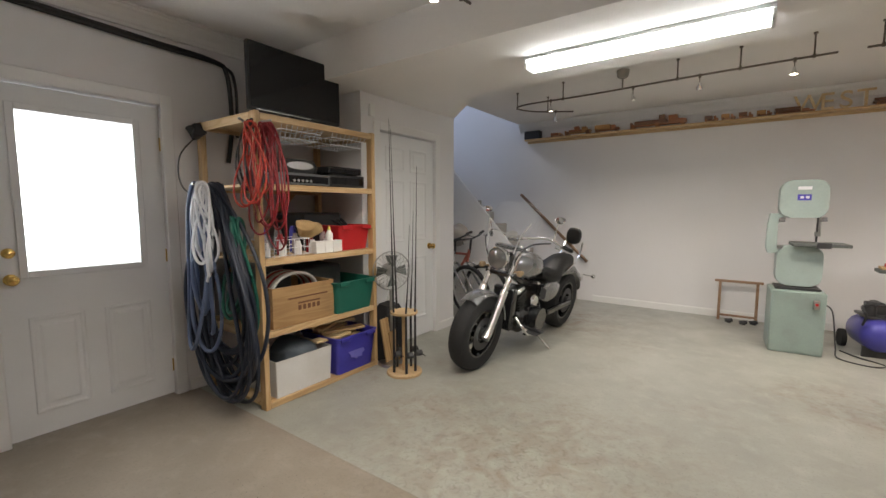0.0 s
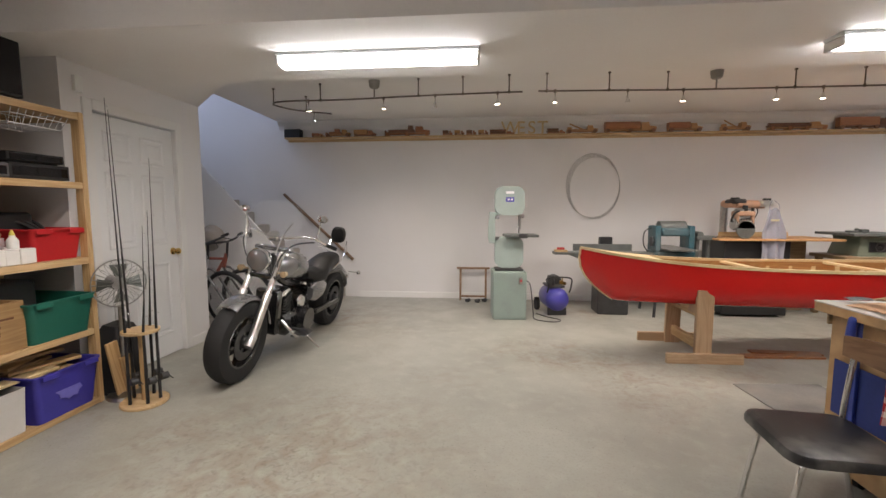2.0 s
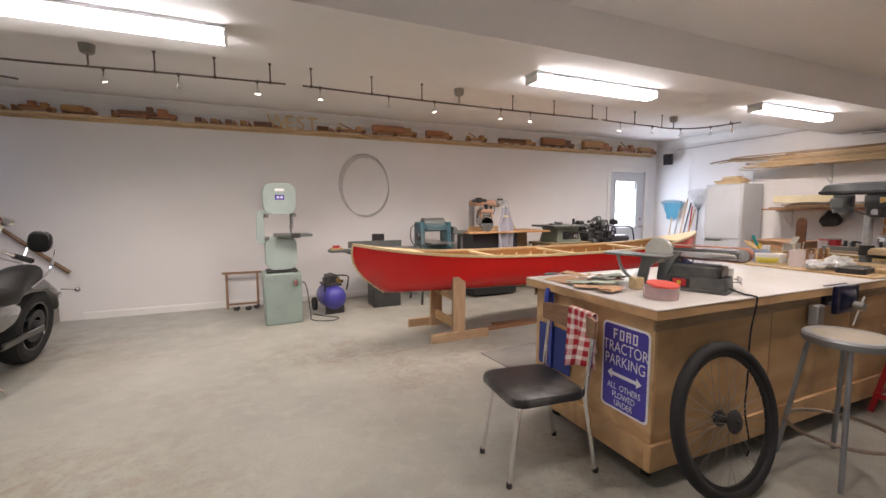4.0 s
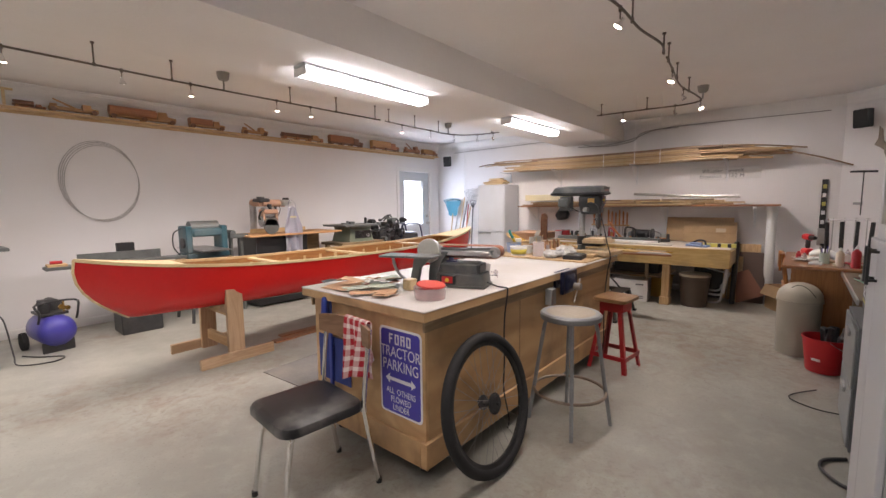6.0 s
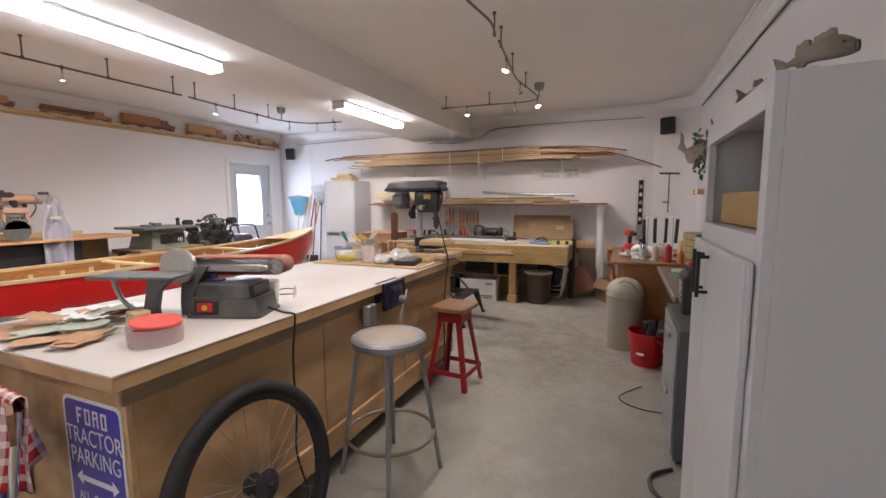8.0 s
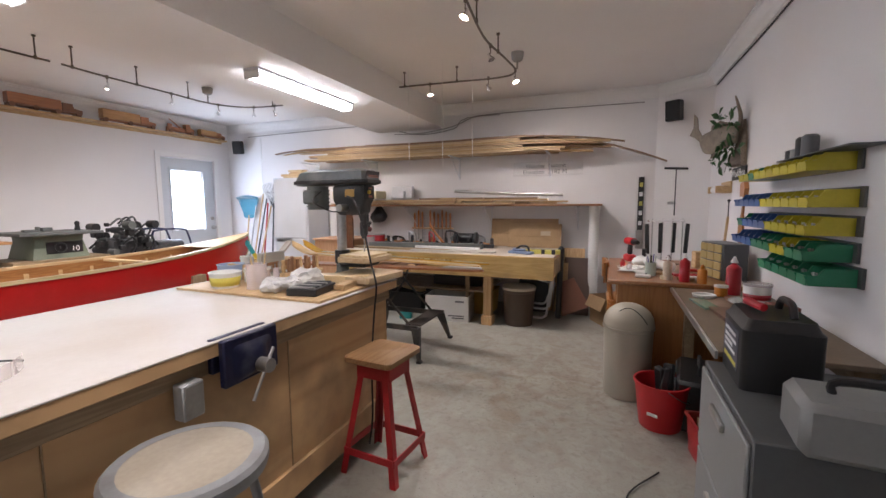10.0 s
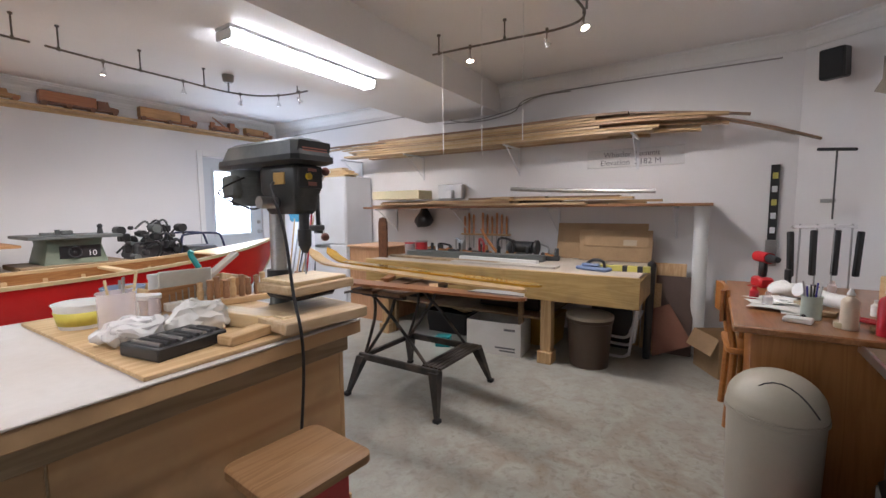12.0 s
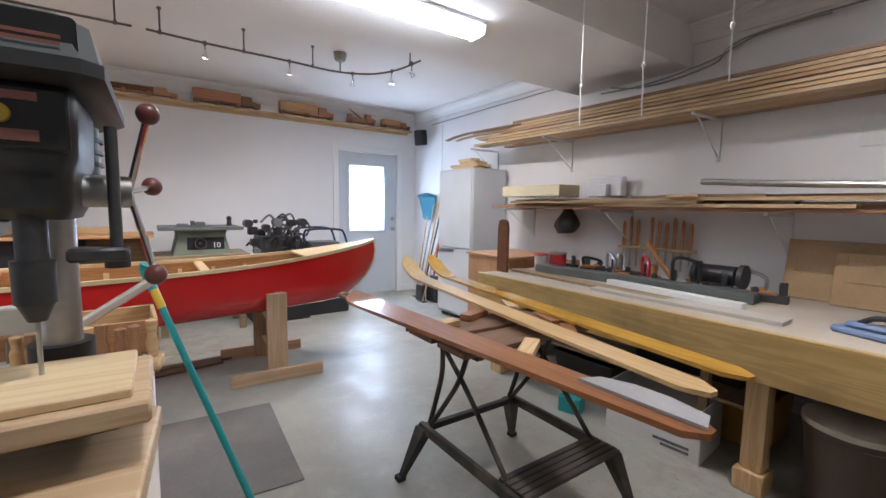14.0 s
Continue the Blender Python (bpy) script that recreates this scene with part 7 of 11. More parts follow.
# handrail on the north wall
hr = thing("handrail", "brown wooden stair handrail on brackets", "handrail")
bm = B(); rod(bm, (-0.93, YN - 0.07, 1.56), (0.12, YN - 0.07, 0.58), 0.022, n=14)
part("rail", bm, wood("rail_wood", (0.26, 0.16, 0.1), (0.16, 0.09, 0.05), 0), hr)
for u in (0.2, 0.8):
    x, z = -0.93 + 1.05 * u, 1.56 - 0.98 * u
    bm = B(); rod(bm, (x, YN, z - 0.06), (x, YN - 0.07, z - 0.02), 0.007, n=8)
    part("bracket", bm, BRASS, hr)

# ---- white fridge with two doors ----
fc = thing("white_utility_cabinet", "tall white two-door fridge on the end wall", "cabinet", at(0, 0, 0))
FP = [(9.12, 6.72), (9.175, 6.15), (9.62, 6.11), (9.62, 6.74)]
GREYW = mat("fridge_grey_white", (0.55, 0.57, 0.6), 0.4, var=0.04, dirt=(0.4, 0.38, 0.35), dirt_amt=0.2)
bm = B(); prism(bm, FP, 0.05, 1.71)
bmesh.ops.recalc_face_normals(bm, faces=bm.faces); bmesh.ops.bevel(bm, geom=list(bm.edges), offset=0.008, segments=2, affect="EDGES")
part("body", bm, GREYW, fc)
fa = math.degrees(math.atan2(6.15 - 6.72, 9.175 - 9.12))
for z0, z1 in ((0.83, 1.695), (0.08, 0.81)):
    bm = B(); box(bm, 0.015, 0.555, -0.014, -0.001, z0, z1, 0.006, at(9.12, 6.72, 0, fa))
    part("door", bm, GREYW, fc)
bm = B(); box(bm, 0.04, 0.3, -0.03, -0.015, 0.78, 0.815, 0.004, at(9.12, 6.72, 0, fa))
part("handle", bm, STEEL, fc)
bm = B(); prism(bm, [(9.17, 6.7), (9.22, 6.19), (9.6, 6.15), (9.6, 6.71)], 0.0, 0.05)
part("plinth", bm, BLACK, fc)
rw = random.Random(12)
for i in range(7):
    l_ = rw.uniform(0.25, 0.6)
    bm = B(); box(bm, -0.06, 0.06, -l_ / 2, l_ / 2, 0, 0.03, 0.002)
    solo("timber_offcut", bm, PINEY if i % 3 else ASH, "short pale timber offcut stacked on the fridge", "offcut", at(9.3 + 0.13 * (i % 2) + rw.uniform(-0.02, 0.02), 6.42 + rw.uniform(-0.06, 0.06), 1.711 + 0.031 * (i // 2), rw.uniform(-5, 5)), "cabinet offcuts")

# ---- wooden end bench ----
eb = thing("wall_workbench", "long wooden workbench with a deep pale front board", "workbench")
bm = B(); box(bm, 8.47, 9.52, 2.55, 5.12, 0.745, 0.77, 0.003)
part("top", bm, mat("dusty_top", (0.44, 0.38, 0.31), 0.7, var=0.15, scale=4, dirt=(0.6, 0.57, 0.52), dirt_amt=0.4), eb, "dusty worn bench top")
YP = wood("yellow_plank", (0.48, 0.33, 0.13), (0.34, 0.21, 0.065), 1, knots=0.6, grime=0.5)
bm = B(); box(bm, 8.43, 8.468, 2.53, 5.14, 0.54, 0.772, 0.004)
part("front_board", bm, YP, eb, "deep yellow pine front board")
for y in (2.55, 5.1):
    bm = B(); box(bm, 8.47, 9.5, y - 0.018, y + 0.018, 0.56, 0.744, 0.003)
    part("end_board", bm, YP, eb)
for x, y in ((8.55, 3.24), (8.55, 4.95), (9.42, 2.7), (9.42, 3.9), (9.42, 5.0)):
    bm = B(); box(bm, x - 0.045, x + 0.045, y - 0.045, y + 0.045, 0.0 if x > 9 else 0.1, 0.744, 0.004)
    part("leg", bm, PINE, eb)
    if x < 9:
        bm = B(); box(bm, x - 0.075, x + 0.06, y - 0.06, y + 0.06, 0, 0.1, 0.005)
        part("foot_block", bm, PINE, eb)
bm = B(); box(bm, 8.6, 9.4, 3.3, 5.0, 0.33, 0.35, 0.003)
part("lower_shelf", bm, PLYEDGE, eb)
for y in (3.5, 4.9):
    bm = B(); box(bm, 8.6, 8.64, y - 0.02, y + 0.02, 0.35, 0.744); box(bm, 8.6, 8.64, y - 0.02, y + 0.02, 0.0, 0.33)
    part("shelf_leg", bm, PLYEDGE, eb)

ZB = 0.771
def rest(name, x, y, bmx, mt_, label, cat, deg=0.0, group="", z=ZB):
    return solo(name, bmx, mt_, label, cat, at(x, y, z, deg), group)
# tin, jars, bars, boards
tn = pot("red_tin", 9.12, 4.92, 0.07, 0.13, REDM, "red paint tin with a wire handle", "tin", 1.0, ZB, lid=STEEL)
pot("candy_jar", 8.98, 4.98, 0.055, 0.12, CLEAR, "clear plastic jar with a red lid", "jar", 1.0, ZB, lid=REDM)
bm = B(); box(bm, -0.06, 0.06, -0.75, 0.75, 0, 0.06, 0.004); rest("steel_channel", 9.0, 4.2, bm, CAST, "long grey steel channel lying on the bench", "steel bar", 5)
bm = B(); box(bm, -0.03, 0.03, -0.42, 0.42, 0, 0.035, 0.003); rest("white_bar", 8.86, 3.85, bm, WHITEP, "white painted bar lying on the bench", "bar", -4)
bm = B(); box(bm, -0.07, 0.07, -0.5, 0.5, 0, 0.019, 0.002); rest("grey_board", 8.66, 3.7, bm, mat("grey_board", (0.45, 0.42, 0.37), 0.8, var=0.12), "thin grey board lying on the bench", "board", 2)
bm = B(); box(bm, -0.05, 0.05, -0.65, 0.65, 0, 0.02, 0.002); rest("grey_board", 8.72, 4.4, bm, PLYEDGE, "thin brown board lying on the bench", "board", -3)
bp_ = thing("blue_plane", "blue plastic sander lying on the bench", "power tool", at(8.72, 2.92, ZB, 70))
bm = B(); box(bm, -0.14, 0.14, -0.05, 0.05, 0, 0.03, 0.01); box(bm, -0.05, 0.1, -0.035, 0.035, 0.03, 0.055, 0.012)
part("body", bm, mat("dull_blue", (0.16, 0.22, 0.36), 0.5), bp_)
bm = B(); tube(bm, spline([(-0.1, 0, 0.03), (-0.08, 0, 0.08), (0.0, 0, 0.085), (0.06, 0, 0.05)], 4), 0.012, 8)
part("handle", bm, BLACK, bp_)
bm = B(); box(bm, -0.03, 0.03, -0.24, 0.24, 0, 0.045, 0.004); rest("spirit_level", 8.78, 2.75, bm, mat("level_yellow", (0.55, 0.5, 0.12), 0.45), "yellow and black spirit level on the bench", "level", 3)
for k in range(4):
    bm = B(); box(bm, -0.031, 0.031, -0.02, 0.02, -0.001, 0.046, 0.003); rest("level_band", 8.78 + 0.003, 2.58 + 0.11 * k, bm, BLACK, "black band round the level", "level", 3)
# flattened cardboard boxes against the wall
for i, (y, w, h, a) in enumerate(((3.05, 0.85, 0.36, 0), (2.9, 0.65, 0.3, 2))):
    cb = thing("flat_cardboard_box", "flattened brown cardboard box leaning on the wall", "cardboard box", pose(9.5 - 0.07 * i, y, ZB, 0, 14, a))
    bm = B(); box(bm, -0.012, 0.012, -w / 2, w / 2, 0, h, 0.002); crumple(bm, 0.004, 5, i)
    part("board", bm, CARD, cb)
    bm = B(); box(bm, -0.02, -0.0125, -w / 2 + 0.03, w / 2 - 0.05, h * 0.45, h * 0.98, 0.002)
    part("flap", bm, CARD, cb)
    bm = B(); box(bm, -0.0225, -0.0205, -w * 0.3, -w * 0.12, h * 0.5, h * 0.68)
    part("tape", bm, mat("tan_tape", (0.42, 0.34, 0.24), 0.3) if i == 0 else bpy.data.materials["tan_tape"], cb)
# chisel rack on the wall
cr = thing("chisel_rack", "row of orange-handled chisels in a wall rack", "tool rack", at(9.60, 4.35, 0.98))
bm = B(); box(bm, -0.04, 0.05, -0.3, 0.3, -0.01, 0.01, 0.002)
part("rail", bm, PINEY, cr)
ORW = mat("orange_handles", (0.5, 0.2, 0.06), 0.35, var=0.12, coat=0.3)
for i in range(10):
    y = -0.27 + 0.06 * i
    if i in (6,): continue
    bm = B(); lathe(bm, [(0.0, 0.0), (0.012, 0.0), (0.014, 0.05), (0.012, 0.1), (0.015, 0.16 + 0.02 * (i % 3)), (0.01, 0.2 + 0.02 * (i % 3)), (0.0, 0.205 + 0.02 * (i % 3))], 10, Matrix.Translation((0, y, 0.01)))
    c_ = part("chisel_handle", bm, ORW, cr)
    bm = B(); box(bm, -0.003, 0.003, y - 0.008, y + 0.008, -0.16, -0.01)
    part("chisel_blade", bm, STEEL, cr)
bm = B(); tube(bm, [(0, -0.02, 0), (0, 0.12, 0.16), (0, 0.2, 0.28)], [0.018, 0.016, 0.014], 8)
rest("mallet_handle", 9.4, 4.1, bm, ORW, "orange wooden handle leaning on the bench tools", "tool")
# planes, clamps and small tools along the back of the bench
rt = random.Random(21)
for i in range(22):
    x, y = rt.uniform(9.15, 9.45), 3.45 + 1.55 * i / 21
    h = rt.uniform(0.05, 0.17)
    bm = B()
    k = i % 4
    if k == 0:
        box(bm, -0.035, 0.035, -0.1, 0.1, 0, 0.045, 0.005); box(bm, -0.01, 0.01, -0.09, -0.05, 0.045, 0.12, 0.006); ball(bm, (0, 0.06, 0.06), 0.02)
        rest("hand_plane", x, y, bm, (DARKST, WALNUT)[i % 2], "old iron hand plane on the bench", "hand plane", rt.uniform(-40, 40), "bench tools")
    elif k == 1:
        rod(bm, (0, 0, 0.03), (0.02, 0.16, 0.05), 0.016, 0.012, n=10); box(bm, -0.03, 0.03, -0.04, 0.02, 0, 0.06, 0.006)
        rest("hand_tool", x, y, bm, (CAST, ORW)[i % 2], "small grey hand tool on the bench", "tool", rt.uniform(0, 180), "bench tools")
    elif k == 2:
        tube(bm, spline([(0, -0.07, 0.02), (0, -0.07, h), (0, 0.07, h + 0.03), (0, 0.07, 0.05)], 4), 0.012, 8); rod(bm, (0, -0.07, 0.012), (0, 0.1, 0.012), 0.012, n=8)
        rest("g_clamp", x, y, bm, (BLACK, REDM, STEEL)[i % 3], "small iron clamp on the bench", "clamp", rt.uniform(-60, 60), "bench tools")
    else:
        lathe(bm, [(0.0, 0), (0.035, 0), (0.035, h * 0.8), (0.02, h), (0.0, h)], 14)
        rest("small_canister", x, y, bm, (STEEL, CAST, ORW)[i % 3], "small metal canister on the bench", "canister", 0, "bench tools")
bg = thing("bench_grinder", "black bench grinder with two wheels", "grinder", at(9.3, 3.75, ZB, -90))
bm = B(); rod(bm, (-0.1, 0, 0.11), (0.1, 0, 0.11), 0.06, n=18); box(bm, -0.07, 0.07, -0.05, 0.05, 0, 0.06, 0.01)
part("motor", bm, BLACK, bg)
for s in (-1, 1):
    bm = B(); rod(bm, (s * 0.12, 0, 0.11), (s * 0.15, 0, 0.11), 0.075, n=24)
    part("wheel", bm, DARKST, bg)
bag = B(); bmesh.ops.create_icosphere(bag, subdivisions=3, radius=0.11); bmesh.ops.scale(bag, vec=(0.8, 1.1, 1.1), verts=bag.verts); crumple(bag, 0.04, 9, 2)
solo("black_bag", bag, BLACK, "black tool bag hung from the shelf bracket", "bag", at(9.5, 5.15, 1.17))
# brown box and dark upright board at the bench's far end
bx = thing("brown_box_cabinet", "reddish-brown wooden box beside the bench", "box", at(9.02, 5.6, 0))
bm = B(); box(bm, -0.2, 0.4, -0.4, 0.16, 0.0, 0.84, 0.005)
part("body", bm, wood("faded_pine_box", (0.50, 0.29, 0.16), (0.38, 0.2, 0.1), 2), bx)
bm = B(); box(bm, -0.22, 0.42, -0.42, 0.18, 0.84, 0.862, 0.004)
part("lid", bm, wood("faded_pine_lid", (0.52, 0.31, 0.18), (0.4, 0.22, 0.11), 1), bx)
bm = B(); prism(bm, [(-0.055, 0), (0.055, 0), (0.055, 0.36), (0.04, 0.41), (0, 0.425), (-0.04, 0.41), (-0.055, 0.36)], -0.012, 0.012, Matrix(((0, 0, 1, 0), (1, 0, 0, 0), (0, 1, 0, 0), (0, 0, 0, 1))))
bmesh.ops.recalc_face_normals(bm, faces=bm.faces)
solo("dark_paddle_board", bm, WALNUT, "dark rounded wooden board standing on the bench end", "board", at(8.62, 5.06, ZB))

# ---- lower and upper lumber racks ----
def bracket(x, y, z, d, h):
    b_ = thing("shelf_bracket", "white steel shelf bracket", "bracket", at(x, y, z), "shelf brackets")
    bm = B(); box(bm, -d, 0.0, -0.012, 0.012, -0.02, 0.0, 0.002); box(bm, -0.018, 0.0, -0.012, 0.012, -h, -0.02, 0.002)
    part("arm", bm, WHITEM, b_)
    bm = B(); rod(bm, (-d * 0.85, 0, -0.02), (-0.012, 0, -h + 0.03), 0.006, n=8)
    part("brace", bm, WHITEM, b_)
for y in (2.75, 3.96, 5.25, 6.3):
    bracket(XE - 0.001, y, 1.94, 0.42, 0.3)
for y in (2.4, 3.5, 4.6, 5.7):
    bracket(XE - 0.001, y, 1.285, 0.45, 0.3)
LUM = [wood("lumber_pale", (0.54, 0.40, 0.24), (0.42, 0.28, 0.14), 1, knots=0.3), wood("lumber_tan", (0.40, 0.26, 0.14), (0.29, 0.17, 0.08), 1, grime=0.2), wood("lumber_dark", (0.24, 0.15, 0.085), (0.16, 0.09, 0.05), 1),
       wood("lumber_gold", (0.5, 0.34, 0.17), (0.38, 0.24, 0.1), 1, knots=0.3)]
rl = random.Random(33)
def plank(x, y0, y1, z, w, t, mt_, sag=0.0, label="long sawn board on the wall rack", group="rack lumber"):
    """A board along y; the ends droop by sag past the outer brackets."""
    bm = B()
    rings = []
    n = 14
    for i in range(n + 1):
        y = y0 + (y1 - y0) * i / n
        lo, hi = max(0.0, 3.3 - y), max(0.0, y - 6.3)
        dz = -sag * (lo ** 2 * 0.06 + hi ** 2 * 0.13) + 0.012 * math.sin(y * 1.1) * sag
        rings.append([Vector((x - w / 2, y, z + dz)), Vector((x + w / 2, y, z + dz)), Vector((x + w / 2, y, z + t + dz)), Vector((x - w / 2, y, z + t + dz))])
    loft(bm, rings); bmesh.ops.recalc_face_normals(bm, faces=bm.faces)
    return solo("lumber_plank", bm, mt_, label, "lumber", None, group, False)
for j in range(7):
    for k in range(4):
        y0 = 2.2 + rl.uniform(-0.3, 0.9) + (0.5 if j > 4 else 0)
        y1 = 6.35 + rl.uniform(-0.9, 0.3) - (0.9 if j > 4 else 0)
        plank(9.25 + 0.1 * k + rl.uniform(-0.01, 0.01), y0, y1, 1.942 + 0.026 * j, 0.085, 0.02, LUM[(0, 3, 0, 1, 3, 0, 2)[(j + k) % 7]], 0.6)
for k, (y0, y1, z, mt_) in enumerate(((1.48, 5.2, 2.13, LUM[2]), (1.62, 4.6, 2.135, LUM[1]), (1.9, 5.6, 2.14, LUM[2]), (3.1, 6.6, 2.145, LUM[1]))):
    plank(9.3 + 0.08 * k, y0, y1, z, 0.06, 0.015, mt_, 2.0 if k < 2 else 1.2)
for k in range(5):
    plank(9.24 + 0.07 * k, 4.9 - 0.3 * k, 6.75 - 0.1 * k, 1.945 - 0.02 * (k % 2) + 0.14, 0.05, 0.012, LUM[(2, 0, 1, 0, 2)[k]], 1.4)
SHW = wood("shelf_brown", (0.34, 0.17, 0.08), (0.23, 0.105, 0.045), 1)
bm = B(); box(bm, 9.2, 9.64, 2.12, 5.88, 1.287, 1.31, 0.003)
solo("lumber_shelf", bm, SHW, "brown plank shelf on brackets, loaded with boards", "shelf")
for j in range(4):
    for k in range(4):
        y0 = 2.6 + rl.uniform(-0.2, 1.2) + 0.1 * j
        y1 = 5.75 + rl.uniform(-1.6, 0.22) - 0.12 * j
        plank(9.2 + 0.115 * k + rl.uniform(-0.02, 0.02), y0, y1, 1.311 + 0.0215 * j, 0.1, 0.02, LUM[(0, 3, 1, 0, 3, 2)[rl.randrange(6)]], 0.0, "sawn board stacked on the lower lumber shelf", "shelf lumber")
bm = B(); box(bm, 9.22, 9.5, 5.02, 5.74, 1.398, 1.5, 0.004)
solo("foam_block", bm, mat("pale_yellow_foam", (0.62, 0.55, 0.36), 0.8), "pale yellow block on the lumber shelf", "block")
bm = B(); tube(bm, spline([(9.32, 2.55, 1.42), (9.3, 2.95, 1.43), (9.3, 3.4, 1.45), (9.3, 3.9, 1.48)], 6), 0.02, 8)
solo("foil_duct", bm, STEEL, "shiny foil-wrapped strip on the lumber shelf", "strip")
bm = B(); box(bm, 9.52, 9.6, 4.62, 4.95, 1.398, 1.57, 0.01); box(bm, 9.45, 9.52, 4.72, 4.8, 1.398, 1.5, 0.006)
solo("old_sander", bm, WHITEM, "old white power tool on the lumber shelf", "power tool")
# white downpipe
pp = thing("white_pipe", "white plastic drain pipe standing at the wall", "pipe", at(9.42, 2.2, 0))
bm = B(); rod(bm, (0, 0, 0), (0, 0, 1.28), 0.055, n=24)
part("pipe", bm, WHITEP, pp)
bm = B(); rod(bm, (0, 0, 1.2), (0, 0, 1.285), 0.062, n=24)
part("collar", bm, WHITEP, pp)
# painted summit board on the wall
sm = thing("summit_board", "faded white board with worn grey hand lettering", "sign", at(XE - 0.002, 2.78, 1.755, -90))
bm = B(); box(bm, -0.44, 0.42, -0.012, 0, -0.085, 0.09, 0.003)
part("board", bm, mat("faded_white_board", (0.68, 0.67, 0.66), 0.8, var=0.06), sm)
INK = mat("worn_ink", (0.16, 0.16, 0.17), 0.8, var=0.5, scale=30)
letters("lettering", "Whistler  Summit", 0.07, INK, sm, pose(-0.03, -0.0125, 0.035, 90, 0, 0), 0.0004)
letters("lettering", "Elevation  2182 M", 0.075, INK, sm, pose(-0.04, -0.0125, -0.04, 90, 0, 0), 0.0004)

# ---- under the bench ----
wbx = thing("white_box", "white cardboard carton with worn printing", "box", at(8.64, 3.72, 0, -84))
bm = B(); tub(bm, 0.5, 0.33, 0.5, 0.33, 0.29, 0.005, 0.006, 0.001)
part("carton", bm, mat("white_carton", (0.68, 0.67, 0.65), 0.8, var=0.06, dirt=(0.4, 0.36, 0.3), dirt_amt=0.35), wbx)
bm = B(); box(bm, 0.02, 0.2, -0.1675, -0.1665, 0.06, 0.075); box(bm, 0.06, 0.2, -0.1675, -0.1665, 0.035, 0.05); box(bm, 0.1, 0.2, -0.1675, -0.1665, 0.22, 0.24)
part("print", bm, INK, wbx)
pl_ = thing("brown_pail", "brown plastic pail with a beige lid", "pail", at(8.68, 2.93, 0))
bm = B(); lathe(bm, [(0.0, 0), (0.15, 0), (0.175, 0.36), (0.182, 0.365), (0.182, 0.39), (0.0, 0.39)], 30)
part("pail", bm, mat("brown_plastic", (0.075, 0.05, 0.035), 0.45), pl_)
bm = B(); lathe(bm, [(0.0, 0.391), (0.186, 0.391), (0.186, 0.415), (0.17, 0.425), (0.0, 0.43)], 30)
part("lid", bm, mat("beige_plastic", (0.5, 0.45, 0.36), 0.5, dirt=(0.25, 0.2, 0.15), dirt_amt=0.4), pl_)
lc = thing("folded_lawn_chair", "folded white tube lawn chair standing against the bench end", "chair", at(8.95, 2.58, 0))
for k, (y0, z0, zt, dx) in enumerate(((0.0, 0.013, 0.77, 0.0), (-0.03, 0.115, 0.74, 0.03), (0.0, 0.165, 0.42, 0.06))):
    bm = B(); tube(bm, spline([(dx, 0.42, z0 + 0.05), (dx, 0.3, z0 + 0.01), (dx, 0.15 + y0, z0), (dx, 0.1 + y0, z0 + 0.03), (dx, 0.08 + y0, z0 + 0.09), (dx, 0.015 + y0 * 0.3, zt - 0.04), (dx, 0.005, zt)], 6), 0.0125, 10)
    part("tube_frame", bm, WHITEM, lc)
bm = B(); tube(bm, spline([(0.0, 0.36, 0.5), (0.0, 0.2, 0.46), (0.0, 0.06, 0.43)], 5), 0.011, 8)
part("arm_tube", bm, WHITEM, lc)
bm = B(); prism(bm, rounded(0.05, 0.2, 0.02, 3), -0.012, 0.012, Matrix.Translation((-0.005, -0.005, 0.67)) @ RY @ Matrix.Rotation(radians(90), 4, "Z"))
part("hinge_cover", bm, mat("pale_grey_plastic", (0.55, 0.56, 0.57), 0.5), lc, "pale grey plastic hinge cover")
bm = B(); box(bm, 0.085, 0.1, 0.08, 0.42, 0.06, 0.56, 0.004)
part("webbing", bm, BLACK, lc)
bm = B(); rod(bm, (9.06, 2.55, 0.0), (9.07, 2.53, 0.8), 0.03, 0.034, n=16); ball(bm, (9.07, 2.53, 0.8), 0.034)
solo("black_roll", bm, BLACK, "black fabric roll standing beside the lawn chair", "roll")
BRP = mat("brown_panel", (0.105, 0.068, 0.055), 0.7, var=0.12)
for x0, x1, ya, yb, hh, mt_, lb in ((9.28, 9.5, 2.23, 2.6, 0.69, BRP, "dark brown panel"), (9.34, 9.6, 2.3, 2.64, 0.8, PINE, "pale pine board"), (9.2, 9.3, 2.47, 2.53, 0.62, PINEX, "narrow pale batten")):
    bm = B(); box(bm, -0.008, 0.008, ya, yb, 0, hh, 0.002)
    solo("leaning_panel", bm, mt_, lb + " leaning against the end wall", "panel", Matrix.Translation((x0, 0, 0)) @ Matrix.Rotation(math.atan2(x1 - x0, hh), 4, "Y"), "leaning panels")
bm = B(); prism(bm, [(-0.17, 0.0), (0.13, 0.14), (-0.06, 0.46), (-0.2, 0.4)], -0.004, 0.004, Matrix(((0, 0, 1, 0), (-1, 0, 0, 0), (0, 1, 0, 0), (0, 0, 0, 1))))
bmesh.ops.recalc_face_normals(bm, faces=bm.faces)
solo("hardboard_square", bm, mat("red_brown_board", (0.25, 0.105, 0.065), 0.6, var=0.1), "red-brown hardboard piece tipped on its corner", "panel", pose(9.13, 2.34, 0.005, 0, 12, 0))
